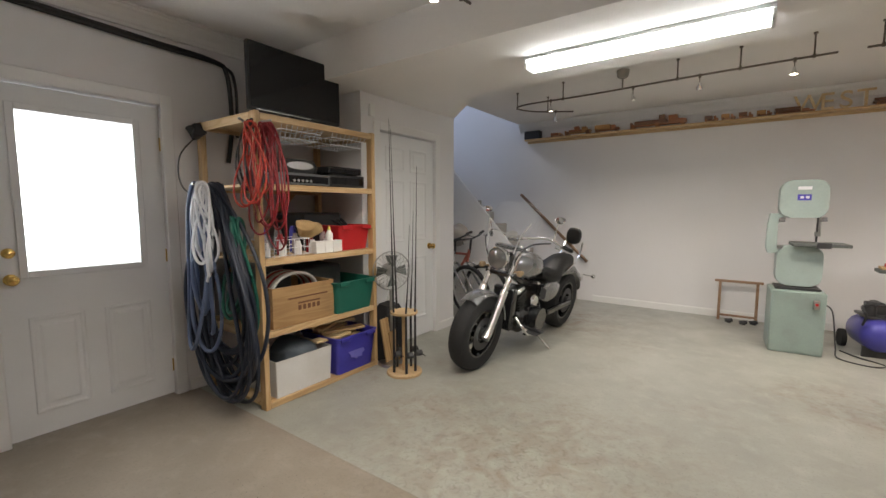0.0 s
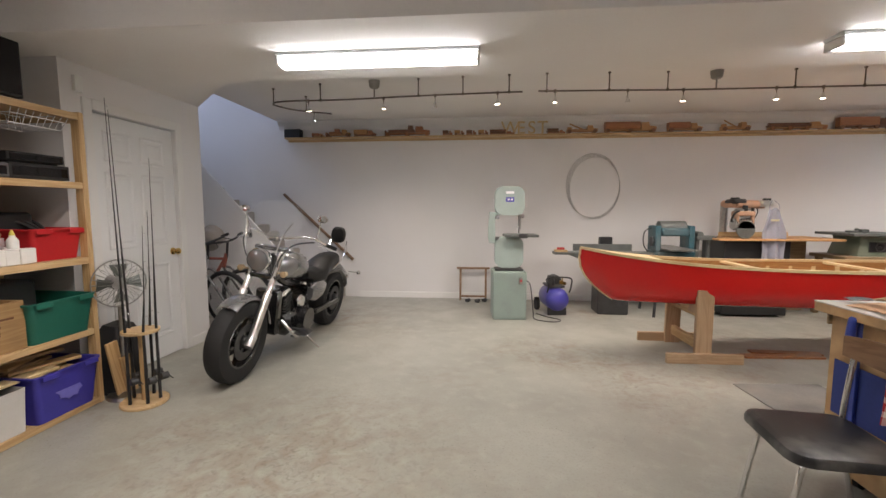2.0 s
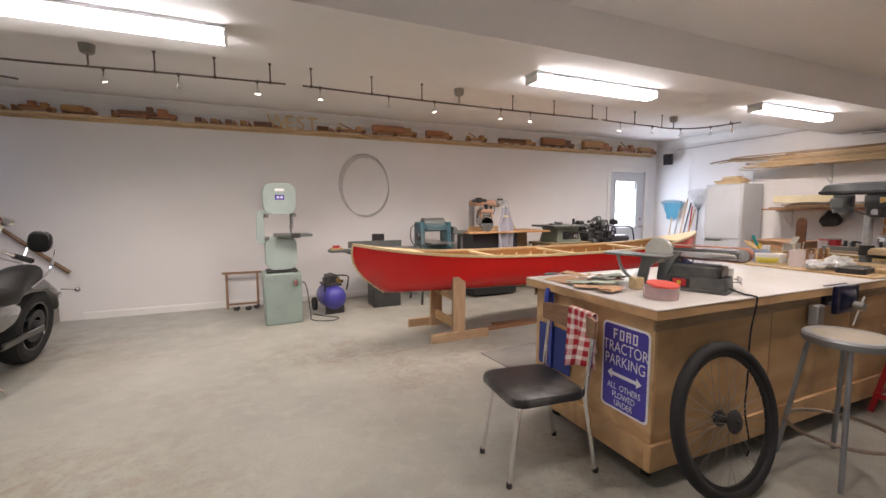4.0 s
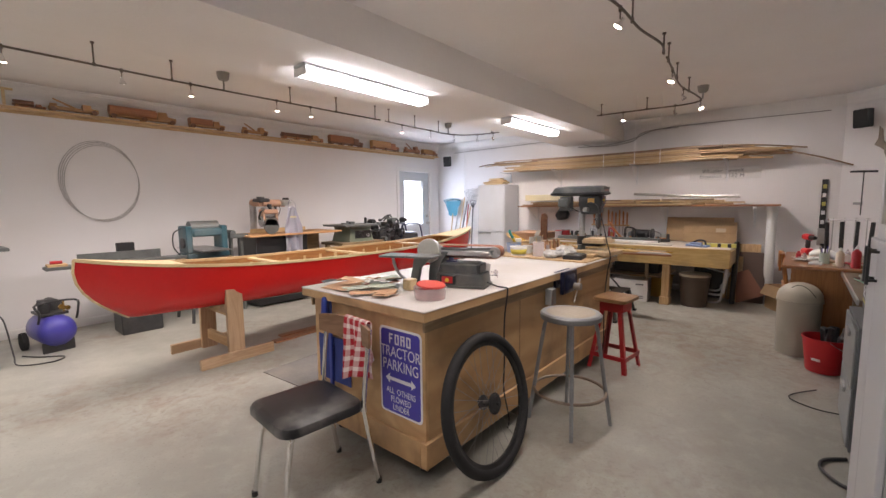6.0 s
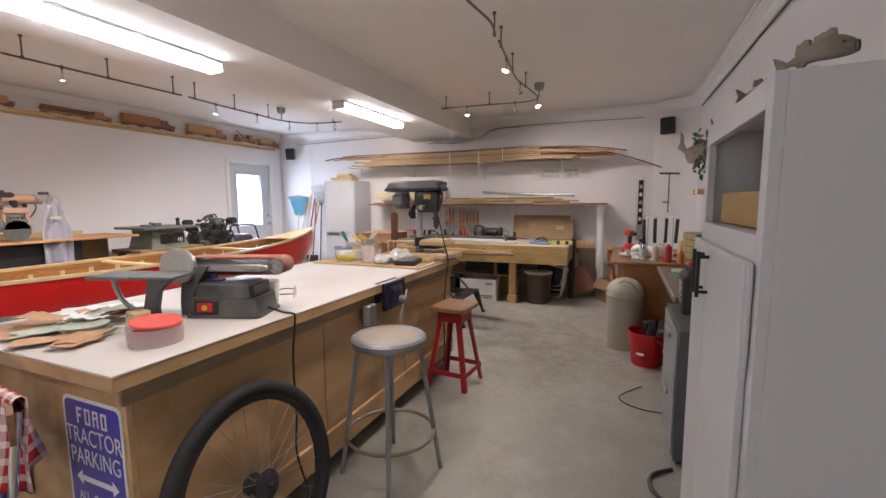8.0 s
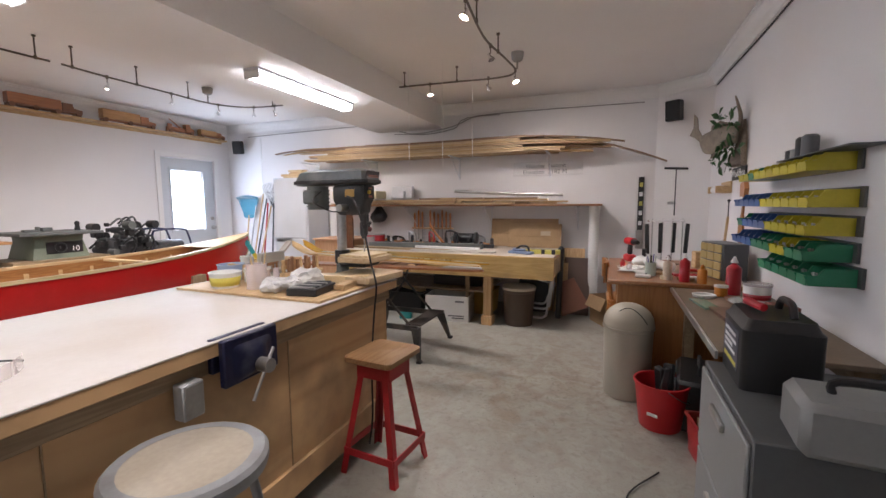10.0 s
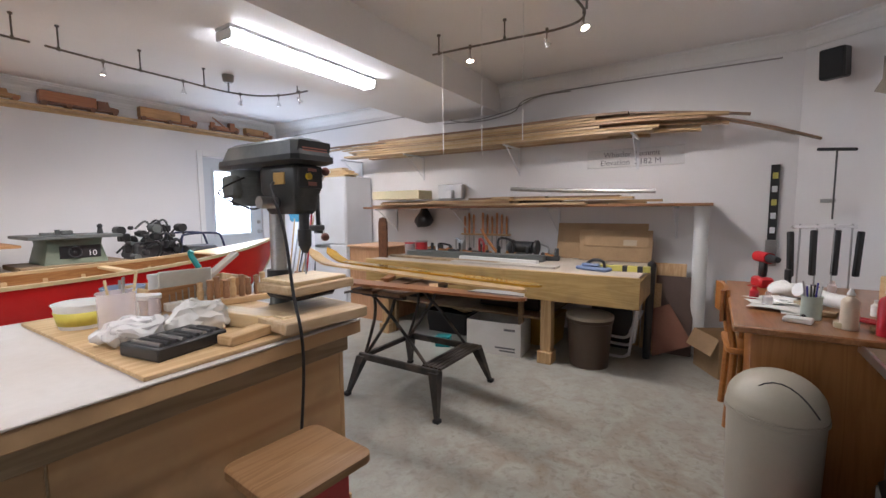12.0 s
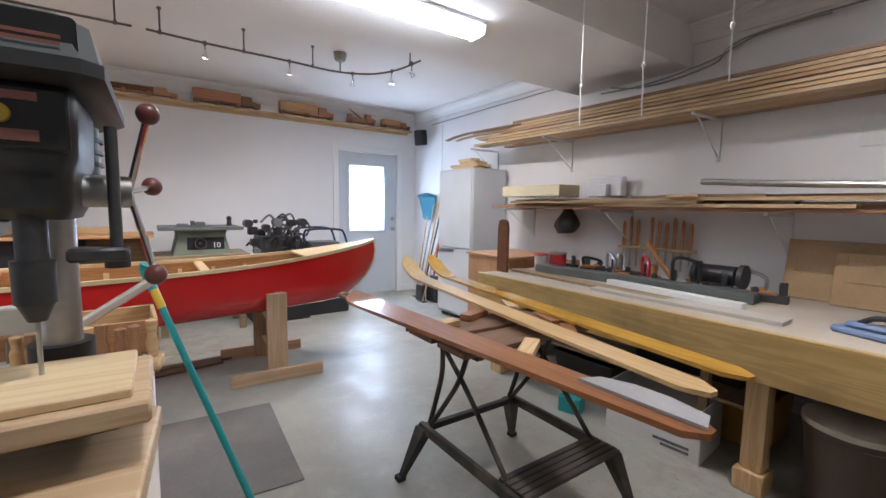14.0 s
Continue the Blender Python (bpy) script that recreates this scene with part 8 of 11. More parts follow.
def carton(x, y, w, d, h, deg, label):
    c_ = thing("open_carton", label, "box", at(x, y, 0, deg))
    bm = B(); tub(bm, w, d, w, d, h, 0.005, 0.004, 0.001)
    part("carton", bm, CARD, c_)
    for s in (-1, 1):
        bm = B(); box(bm, -w / 2, w / 2, 0, 0.005, -0.14, 0, 0.001, Matrix.Translation((0, s * d / 2, h)) @ Matrix.Rotation(radians(s * 25), 4, "X"))
        part("flap", bm, CARD, c_)
carton(9.05, 2.0, 0.34, 0.28, 0.3, 30, "open brown cardboard box with drooping flaps")
def crate(x, y, w, d, h, mt_, label, deg=0, z=0.0):
    c_ = thing("storage_crate", label, "crate", at(x, y, z, deg), "storage crates")
    bm = B(); tub(bm, w * 0.9, d * 0.9, w, d, h, 0.005, 0.02, 0.01)
    part("crate", bm, mt_, c_)
    return c_
crate(9.0, 4.4, 0.4, 0.5, 0.22, BLACK, "black plastic crate of parts under the bench")
crate(9.1, 3.5, 0.4, 0.4, 0.28, mat("ochre_plastic", (0.4, 0.25, 0.04), 0.5), "ochre plastic crate under the bench")
crate(8.95, 4.85, 0.45, 0.3, 0.24, BLACK, "black plastic crate under the bench", 5, 0.351)
bm = B(); box(bm, -0.05, 0.05, -0.07, 0.07, 0, 0.1, 0.006); solo("teal_box", bm, TEAL, "small teal plastic box on the floor", "box", at(8.45, 4.2, 0, 20))
for i, (y, l_, a) in enumerate(((4.35, 0.4, 60), (4.5, 0.5, 80), (4.6, 0.35, 20))):
    bm = B(); box(bm, -l_ / 2, l_ / 2, -0.05, 0.05, 0, 0.03, 0.003)
    solo("scrap_board", bm, (PINEX, PLYEDGE, PINEX)[i], "short scrap board under the bench", "offcut", at(8.98, y, 0.23 + 0.031 * i, a), "under-bench scraps")
bm = B(); box(bm, -0.25, 0.25, -0.3, 0.3, 0, 0.18, 0.01); solo("dark_case", bm, BLACK, "dark case on the shelf under the bench", "case", at(9.05, 3.7, 0.351))

# ---- folding workbench with skis ----
WMG = mat("workmate_black", (0.045, 0.043, 0.04), 0.5, 0.4, var=0.3, scale=9, dirt=(0.2, 0.16, 0.12), dirt_amt=0.5)
wm = thing("folding_workbench", "old black folding workbench with a dark wooden step", "folding workbench", at(7.56, 3.82, 0, -90))
for sx in (-1, 1):
    for sy in (-1, 1):
        bm = B(); p = Vector((sx * 0.37, sy * 0.36, 0.0)); q = Vector((sx * 0.3, sy * 0.27, 0.27))
        loft(bm, [[c + Vector((-0.025, -0.025, 0)) * k, c + Vector((0.025, -0.025, 0)) * k, c + Vector((0.025, 0.025, 0)) * k, c + Vector((-0.025, 0.025, 0)) * k] for c, k in ((p, 0.45), (q, 1.3))])
        bmesh.ops.recalc_face_normals(bm, faces=bm.faces)
        part("foot_leg", bm, WMG, wm, smooth=False)
        bm = B(); box(bm, p.x - 0.022, p.x + 0.022, p.y - 0.022, p.y + 0.022, 0, 0.025, 0.005)
        part("rubber_foot", bm, RUBBER, wm)
for sy in (-1, 1):
    bm = B(); box(bm, -0.32, 0.32, sy * 0.28 - 0.012, sy * 0.28 + 0.012, 0.245, 0.29, 0.003)
    part("base_rail", bm, WMG, wm)
bm = B(); box(bm, -0.31, -0.28, -0.27, 0.27, 0.25, 0.28, 0.003)
part("cross_rail", bm, WMG, wm)
bm = B()
for i in range(5):
    box(bm, 0.2 + 0.03 * i, 0.225 + 0.03 * i, -0.27, 0.27, 0.285, 0.3, 0.002)
part("step", bm, mat("black_step", (0.05, 0.04, 0.035), 0.6, var=0.3, stretch=(8, 1, 8)), wm, "ribbed dark step")
for sy in (-1, 1):
    for a, b in (((-0.29, 0.27), (-0.02, 0.7)), ((0.24, 0.27), (-0.24, 0.71)), ((-0.29, 0.29), (-0.2, 0.7))):
        bm = B(); tube(bm, spline([(a[0], sy * 0.25, a[1]), ((a[0] * 2 + b[0]) / 3 + 0.02, sy * 0.25, (a[1] * 2 + b[1]) / 3), ((a[0] + b[0] * 2) / 3 + 0.03, sy * 0.25, (a[1] + 2 * b[1]) / 3), (b[0], sy * 0.25, b[1])], 5), 0.011, 8)
        part("upper_leg", bm, WMG, wm)
    bm = B(); box(bm, -0.3, 0.06, sy * 0.25 - 0.02, sy * 0.25 + 0.02, 0.69, 0.73, 0.004)
    part("top_bracket", bm, WMG, wm)
    bm = B(); rod(bm, (-0.31, sy * 0.25, 0.7), (-0.43, sy * 0.25, 0.7), 0.009, n=8); rod(bm, (-0.43, sy * 0.25 - 0.05, 0.7), (-0.43, sy * 0.25 + 0.05, 0.7), 0.009, n=8)
    part("crank_handle", bm, WMG, wm)
for x in (-0.2, 0.02):
    bm = B(); box(bm, x - 0.09, x + 0.09, -0.37, 0.37, 0.731, 0.755, 0.003)
    part("jaw", bm, wood("jaw_wood", (0.2, 0.11, 0.06), (0.12, 0.06, 0.03), 1, grime=0.3) if x < 0 else bpy.data.materials["jaw_wood"], wm)
for i, (x, y) in enumerate(((7.3, 4.02), (7.55, 4.1), (7.4, 3.6), (7.7, 3.66), (7.88, 4.2), (7.84, 3.9))):
    bm = B(); box(bm, -0.09, 0.09, -0.03, 0.03, 0, 0.03, 0.003)
    o = solo("packing_block", bm, TEAK if i % 2 else PINEX, "small wooden packing block under the skis", "block", at(x, y, 0.756 if i < 4 else 0.74, 10 + 12 * i), "packing blocks")


def ski(name, tip, tail, z, w, tipw, tipz, mt_, label, taper=0.9, thick=0.014, curl=0.35):
    """A flat runner from tip to tail, with an upturned tip."""
    a, b = Vector((*tip, 0)), Vector((*tail, 0))
    d = (b - a); L = d.length; d.normalize(); s = Vector((-d.y, d.x, 0))
    bm = B(); rings = []
    n = 36
    for i in range(n + 1):
        u = i / n
        k = max(0.0, 1 - u * L / curl)
        up = tipz * k ** 2.0
        ww = w * (1 - (1 - taper) * u)
        ww *= (1 - 0.0 * k) * min(1.0, math.sqrt(max(0.02, u * L / 0.07))) if u * L < 0.07 else 1
        if (1 - u) * L < 0.04:
            ww *= max(0.3, math.sqrt((1 - u) * L / 0.04))
        c = a + d * (u * L) + Vector((0, 0, z + up))
        rings.append([c - s * ww / 2, c + s * ww / 2, c + s * ww / 2 + Vector((0, 0, thick)), c - s * ww / 2 + Vector((0, 0, thick))])
    loft(bm, rings); bmesh.ops.recalc_face_normals(bm, faces=bm.faces)
    return solo(name, bm, mt_, label, "ski")
SKI = wood("yellow_varnish", (0.62, 0.36, 0.055), (0.47, 0.24, 0.03), 1, rough=0.25, coat=0.6)
SKI2 = wood("pale_varnish", (0.66, 0.47, 0.24), (0.55, 0.34, 0.13), 1, rough=0.3, coat=0.5)
ski("wooden_ski", (7.84, 5.28), (7.5, 3.02), 0.787, 0.115, 0.1, 0.12, SKI2, "long varnished yellow wooden ski with an upturned tip")
ski("wooden_ski", (8.12, 5.36), (7.76, 3.02), 0.772, 0.115, 0.1, 0.12, SKI, "long varnished yellow wooden ski with an upturned tip")
pd = ski("water_ski", (7.15, 4.62), (7.26, 2.92), 0.79, 0.16, 0.16, 0.03, TEAK, "red-brown varnished water ski with a grey fin plate", 0.62, 0.016, 0.12)
bm = B(); prism(bm, [(-0.03, -0.16), (0.035, -0.14), (0.06, -0.04), (0.06, 0.06), (0.03, 0.14), (-0.03, 0.17)], 0, 0.008)
solo("grey_fin", bm, mat("grey_fin", (0.32, 0.32, 0.32), 0.45), "grey rounded plate lying on the water ski", "fin", at(7.275, 3.09, 0.807, 2))
bm = B(); tube(bm, spline([(7.11, 4.6, 0.8), (7.1, 4.68, 0.805), (7.14, 4.71, 0.8), (7.19, 4.68, 0.79), (7.18, 4.6, 0.79)], 5), 0.012, 8)
solo("ski_tip_strap", bm, WALNUT, "dark looped strap at the tip of the water ski", "strap")

# ---- tall white cabinet ----
CABW = mat("cabinet_white", (0.66, 0.66, 0.68), 0.4, var=0.03, dirt=(0.45, 0.43, 0.41), dirt_amt=0.12)
tc = thing("tall_white_cabinet", "tall white painted cabinet with an open top compartment", "cabinet", at(4.025, 1.675, 0, 180) @ Matrix.Translation((-0.67, 0, 0)))
W_, D_, Ht = 0.67, 0.6, 1.572
for q in ((0, 0.02, 0.02, D_, 0, Ht), (W_ - 0.02, W_, 0.02, D_, 0, Ht)):
    bm = B(); box(bm, *q, 0.002); part("side_panel", bm, CABW, tc)
bm = B(); box(bm, 0.02, W_ - 0.02, 0.02, D_, Ht - 0.02, Ht, 0.001); part("top_panel", bm, CABW, tc)
bm = B(); box(bm, 0.02, W_ - 0.02, D_ - 0.01, D_, 0.0, Ht - 0.02); part("back_panel", bm, CABW, tc)
bm = B(); box(bm, 0.02, W_ - 0.02, 0.02, D_ - 0.01, 1.245, 1.265); part("shelf", bm, CABW, tc)
bm = B()
for q in ((0, 0.05, 0, Ht), (W_ - 0.045, W_, 0, Ht), (0.05, W_ - 0.045, Ht - 0.06, Ht), (0.05, W_ - 0.045, 1.2, 1.268), (0.05, W_ - 0.045, 0.0, 0.08)):
    box(bm, q[0], q[1], 0.0, 0.02, q[2], q[3], 0.001)
part("face_frame", bm, CABW, tc)
for a, b in ((0.006, 0.232), (0.237, 0.632)):
    bm = B(); box(bm, a, b, -0.019, -0.001, 0.06, 1.215, 0.003)
    d = part("door", bm, CABW, tc)
    hx = b - 0.035 if a < 0.2 else a + 0.035
    bm = B(); rod(bm, (hx, -0.045, 1.065), (hx, -0.045, 1.195), 0.0055, n=8)
    for z in (1.08, 1.18):
        rod(bm, (hx, -0.019, z), (hx, -0.045, z), 0.005, n=8)
    part("handle", bm, BLACK, d, "black bar handle")
bm = B(); rod(bm, (0.638, -0.008, 1.0), (0.638, -0.008, 1.21), 0.006, n=8)
part("hinge", bm, CABW, tc)
bm = B(); box(bm, -0.19, 0.19, -0.1, 0.1, 0, 0.092, 0.003)
solo("small_carton", bm, mat("tan_carton", (0.44, 0.28, 0.11), 0.8, var=0.1, scale=4, dirt=(0.28, 0.17, 0.07), dirt_amt=0.4), "tan cardboard carton in the cabinet's open compartment", "box", at(4.44, 1.53, 1.269, 2))
# carved fish on the cabinet
FISH = mat("carved_fish_paint", (0.2, 0.175, 0.125), 0.45, var=0.4, scale=14, fine=90, dirt=(0.33, 0.3, 0.24), dirt_amt=0.5)
def fish(x, y, z, L, deg, label, arch=0.05):
    """A carved bass: head towards local -x, jaw open, spiny back fin, fan tail."""
    f = thing("carved_fish", label, "carved fish", at(x, y, z, deg), "carved fish")
    secs = ((0.0, 0.075, 0.0), (0.05, 0.105, 0.005), (0.14, 0.135, 0.01), (0.28, 0.15, 0.015), (0.42, 0.14, 0.01), (0.56, 0.11, 0.0), (0.7, 0.07, 0.0), (0.8, 0.042, 0.015), (0.86, 0.036, 0.025))
    def mid(u):
        return L * 0.26 + arch * math.sin(u * math.pi * 1.2)
    bm = B(); loft(bm, [[Vector((-L / 2 + L * u, L * h * 0.52 * math.cos(t), mid(u) + L * dz + L * h * math.sin(t))) for t in [2 * math.pi * k / 16 for k in range(16)]] for u, h, dz in secs])
    crumple(bm, L * 0.012, 60, 1.5)
    part("body", bm, FISH, f)
    bm = B(); lathe(bm, [(0.0, 0.03), (0.045, 0.01), (0.062, -0.012), (0.07, -0.016), (0.06, 0.012), (0.0, 0.05)], 16, Matrix.Translation((-L * 0.5, 0, mid(0))) @ Matrix.Rotation(radians(90), 4, "Y") @ Matrix.Diagonal((L * 1.05, L * 0.6, L, 1)))
    part("open_mouth", bm, BLACK, f)
    def fin(pts, t=0.004):
        b2 = B(); prism(b2, pts, -t, t, Matrix(((1, 0, 0, 0), (0, 0, 1, 0), (0, 1, 0, 0), (0, 0, 0, 1)))); bmesh.ops.recalc_face_normals(b2, faces=b2.faces)
        part("fin", b2, FISH, f)
    def comb(u0, u1, base, tip, n):
        top = [(-L / 2 + L * (u0 + (u1 - u0) * (k + 0.7) / n), base + tip * (1 - 0.5 * k / n) * (1.0 if k % 2 else 0.8)) for k in range(n)]
        return [(-L / 2 + L * u0, base - L * 0.04)] + top + [(-L / 2 + L * u1, base - L * 0.05)]
    e = mid(0.86) + L * 0.025
    fin([(L * 0.34, e - L * 0.03), (L * 0.44, e - L * 0.1), (L * 0.52, e - L * 0.14), (L * 0.475, e), (L * 0.53, e + L * 0.15), (L * 0.43, e + L * 0.1), (L * 0.34, e + L * 0.03)])
    fin(comb(0.22, 0.5, mid(0.3) + L * 0.13, L * 0.12, 6))
    fin(comb(0.52, 0.72, mid(0.55) + L * 0.09, L * 0.13, 4))
    fin([(L * 0.06, mid(0.56) - L * 0.08), (L * 0.16, mid(0.6) - L * 0.2), (L * 0.2, mid(0.7) - L * 0.06)])
    bm = B(); loft(bm, [[Vector((x_, y_, z_)) for x_, y_ in rounded(w, d, 0.012, 3)] for z_, w, d in ((0, L * 0.5, 0.07), (0.008, L * 0.52, 0.075), (L * 0.08, L * 0.36, 0.04), (L * 0.15, L * 0.16, 0.02))]); crumple(bm, 0.004, 30, 2)
    for v in bm.verts: v.co.z = max(v.co.z, 0)
    part("driftwood_stand", bm, WALNUT, f)
    for s in (-1, 1):
        bm = B(); ball(bm, (-L * 0.4, s * L * 0.058, mid(0.1) + L * 0.05), L * 0.02)
        part("eye", bm, BLACK, f)
fish(4.13, 1.59, Ht, 0.15, 35, "carved wooden bass with an open mouth on driftwood", 0.012)
fish(4.4, 1.6, Ht, 0.12, 95, "carved wooden fish on a stand", 0.02)
fish(4.55, 1.57, Ht, 0.11, 60, "small carved wooden fish on a stand", 0.01)

# ---- grey filing cabinet ----
FG = mat("file_grey", (0.12, 0.125, 0.13), 0.45, 0.2, var=0.1)
FGF = mat("file_front", (0.3, 0.31, 0.31), 0.45, 0.2, var=0.08)
fcb = thing("filing_cabinet", "low grey steel filing cabinet", "filing cabinet", at(5.99, 1.655, 0, 180))
bm = B(); box(bm, 0, 0.62, 0.012, 0.56, 0.02, 0.7, 0.004)
part("body", bm, FG, fcb)
for i in range(2):
    bm = B(); box(bm, 0.012, 0.608, 0.0, 0.012, 0.04 + 0.325 * i, 0.355 + 0.325 * i, 0.004)
    d = part("drawer", bm, FGF, fcb)
    bm = B(); box(bm, 0.23, 0.39, -0.015, 0.0, 0.27 + 0.325 * i, 0.3 + 0.325 * i, 0.004)
    part("handle", bm, STEEL, d)
bm = B(); box(bm, 0.02, 0.6, 0.03, 0.54, 0, 0.02)
part("plinth", bm, BLACK, fcb)
bt = thing("jump_starter", "black battery pack with a printed label and red clamps", "battery", at(5.86, 1.48, 0.701, 178))
bm = B(); loft(bm, [[Vector((x, y, z)) for x, y in rounded(w, d, 0.02, 3)] for z, w, d in ((0, 0.3, 0.22), (0.2, 0.3, 0.22), (0.21, 0.28, 0.2), (0.235, 0.26, 0.18))])
part("case", bm, BLACK, bt)
bm = B(); box(bm, -0.12, 0.1, -0.1115, -0.1095, 0.04, 0.18, 0.001)
part("label", bm, mat("dark_label", (0.06, 0.06, 0.09), 0.4), bt)
bm = B()
for i, (z, l_) in enumerate(((0.15, 0.16), (0.125, 0.17), (0.105, 0.12), (0.085, 0.16))):
    box(bm, -0.1, -0.1 + l_, -0.1122, -0.1115, z, z + 0.012)
part("print", bm, SIGNWHITE, bt)
bm = B(); box(bm, -0.1, 0.08, -0.1122, -0.1115, 0.05, 0.066)
part("yellow_print", bm, YEL, bt)
bm = B(); tube(bm, spline([(-0.08, 0.04, 0.235), (-0.05, 0.04, 0.275), (0.05, 0.04, 0.275), (0.08, 0.04, 0.235)], 4), 0.012, 8)
part("handle", bm, BLACK, bt)
bm = B(); tube(bm, spline([(-0.1, -0.05, 0.25), (-0.04, -0.06, 0.262), (0.03, -0.03, 0.255)], 4), 0.014, 8)
part("clamp_cable", bm, REDP, bt, "red cable clamp")
gb = thing("grey_tool_case", "grey plastic tool case on the filing cabinet", "case", at(5.40, 1.4, 0.701, 175))
bm = B(); box(bm, -0.1, 0.1, -0.16, 0.16, 0, 0.14, 0.02)
part("body", bm, FGF, gb)
bm = B(); tube(bm, spline([(0, -0.08, 0.14), (0, -0.07, 0.17), (0, 0.07, 0.17), (0, 0.08, 0.14)], 4), 0.01, 8)
part("handle", bm, BLACK, gb)
bm = B(); tube(bm, spline([(4.98, 1.62, 0.01), (5.03, 1.7, 0.01), (5.13, 1.755, 0.01), (5.23, 1.74, 0.01), (5.31, 1.65, 0.01)], 6), 0.009, 8)
solo("floor_hose", bm, DARKST, "dark hose end curling on the floor", "hose")
bm = B(); tube(bm, spline([(5.95, 1.5, 0.012), (5.92, 1.75, 0.01), (6.05, 1.9, 0.01), (6.3, 1.75, 0.01)], 6), 0.004, 6)
solo("floor_lead", bm, BLACK, "thin black cord on the floor", "cord")

# ---- side bench ----
sb = thing("side_bench", "narrow dark-topped side bench along the wall", "workbench")
bm = B(); box(bm, 6.0, 7.42, 1.08, 1.6, 0.715, 0.737, 0.003)
part("top", bm, mat("bench_brown", (0.21, 0.155, 0.105), 0.5, var=0.2, scale=5, dirt=(0.35, 0.3, 0.24), dirt_amt=0.4), sb, "stained brown bench top")
bm = B(); box(bm, 6.0, 7.42, 1.6, 1.612, 0.705, 0.738, 0.001)
part("edge_strip", bm, ALU, sb, "metal edge strip")
for x in (6.04, 7.3):
    for y in (1.15, 1.5):
        bm = B(); box(bm, x - 0.03, x + 0.03, y - 0.03, y + 0.03, 0, 0.714, 0.003)
        part("leg", bm, PLYEDGE, sb)
bm = B(); box(bm, 6.02, 7.38, 1.1, 1.14, 0.62, 0.714)
part("rail", bm, PLYEDGE, sb)
# ---- wooden desk ----
dk = thing("wooden_desk", "honey-brown wooden desk covered with tools", "desk")
bm = B(); box(bm, 7.36, 8.72, 1.12, 2.02, 0.735, 0.765, 0.006)
part("desktop", bm, wood("desk_top", (0.36, 0.16, 0.06), (0.25, 0.1, 0.03), 0, rough=0.3, coat=0.3), dk)
bm = B(); box(bm, 7.41, 7.43, 1.16, 1.95, 0.0, 0.734, 0.002)
part("end_panel", bm, wood("desk_panel", (0.42, 0.185, 0.055), (0.31, 0.12, 0.03), 2, rough=0.35, coat=0.2), dk)
bm = B(); box(bm, 8.63, 8.65, 1.16, 1.95, 0.0, 0.734, 0.002)
part("end_panel", bm, bpy.data.materials["desk_panel"], dk)
bm = B(); box(bm, 7.43, 8.63, 1.2, 1.215, 0.3, 0.734)
part("back_panel", bm, OAK, dk)
for x0, x1 in ((7.44, 7.8), (8.28, 8.62)):
    bm = B(); box(bm, x0, x1, 1.93, 1.95, 0.1, 0.725, 0.004)
    part("drawer_front", bm, OAK, dk)
wc = thing("wooden_chair", "honey-coloured wooden chair pushed against the desk", "chair", at(8.25, 1.82, 0, 3))
for s in (-1, 1):
    bm = B(); tube(bm, [(s * 0.19, 0.19, 0), (s * 0.18, 0.17, 0.44), (s * 0.17, 0.22, 0.8)], [0.02, 0.02, 0.016], 8)
    part("back_leg", bm, OAK, wc)
    bm = B(); tube(bm, [(s * 0.19, -0.2, 0), (s * 0.18, -0.18, 0.44)], [0.016, 0.02], 8)
    part("front_leg", bm, OAK, wc)
bm = B(); loft(bm, [[Vector((x, y, z)) for x, y in rounded(0.42 - i, 0.42 - i, 0.05)] for z, i in ((0.44, 0.01), (0.445, 0), (0.47, 0), (0.475, 0.01))])
part("seat", bm, OAK, wc)
bm = B()
loft(bm, [[Vector((u * 0.2, 0.24 - 0.03 * (1 - u * u) + t, 0.71 + zz)) for t, zz in ((-0.01, -0.09), (0.01, -0.09), (0.01, 0.09), (-0.01, 0.09))] for u in (-1, -0.6, -0.2, 0.2, 0.6, 1)])
bmesh.ops.recalc_face_normals(bm, faces=bm.faces)
part("backrest", bm, OAK, wc)

# ---- swing-top bin and bucket ----
BEI = mat("beige_bin", (0.42, 0.385, 0.315), 0.42, var=0.05, dirt=(0.3, 0.26, 0.2), dirt_amt=0.2)
bn = thing("swing_top_bin", "beige plastic bin with a domed swing lid", "bin", at(7.215, 1.875, 0) @ Matrix.Diagonal((0.93, 0.93, 0.97, 1)))
bm = B(); lathe(bm, [(0.0, 0), (0.15, 0), (0.158, 0.01), (0.17, 0.48), (0.178, 0.485), (0.178, 0.5), (0.16, 0.5)], 36)
part("body", bm, BEI, bn)
bm = B(); lathe(bm, [(0.174, 0.501), (0.176, 0.51)] + [(0.172 * math.cos(t), 0.525 + 0.135 * math.sin(t)) for t in [math.pi / 2 * i / 10 for i in range(11)]], 36)
part("dome_lid", bm, mat("beige_lid", (0.47, 0.435, 0.35), 0.4, var=0.05), bn)
bm = B()
tube(bm, [Vector((-0.12, 0.0, 0)) + Vector((-0.02 + 0.05 * math.cos(t), 0.158 * math.cos(t * 0.5 + 0.785) * 1.0, 0.56 + 0.09 * math.sin(t))) for t in [math.pi * i / 10 for i in range(11)]], 0.003, 5)
part("lid_seam", bm, DARKST, bn)
bk_ = thing("red_bucket", "red plastic bucket with dark brushes standing in it", "bucket", at(6.82, 1.70, 0) @ Matrix.Diagonal((1, 1, 0.92, 1)))
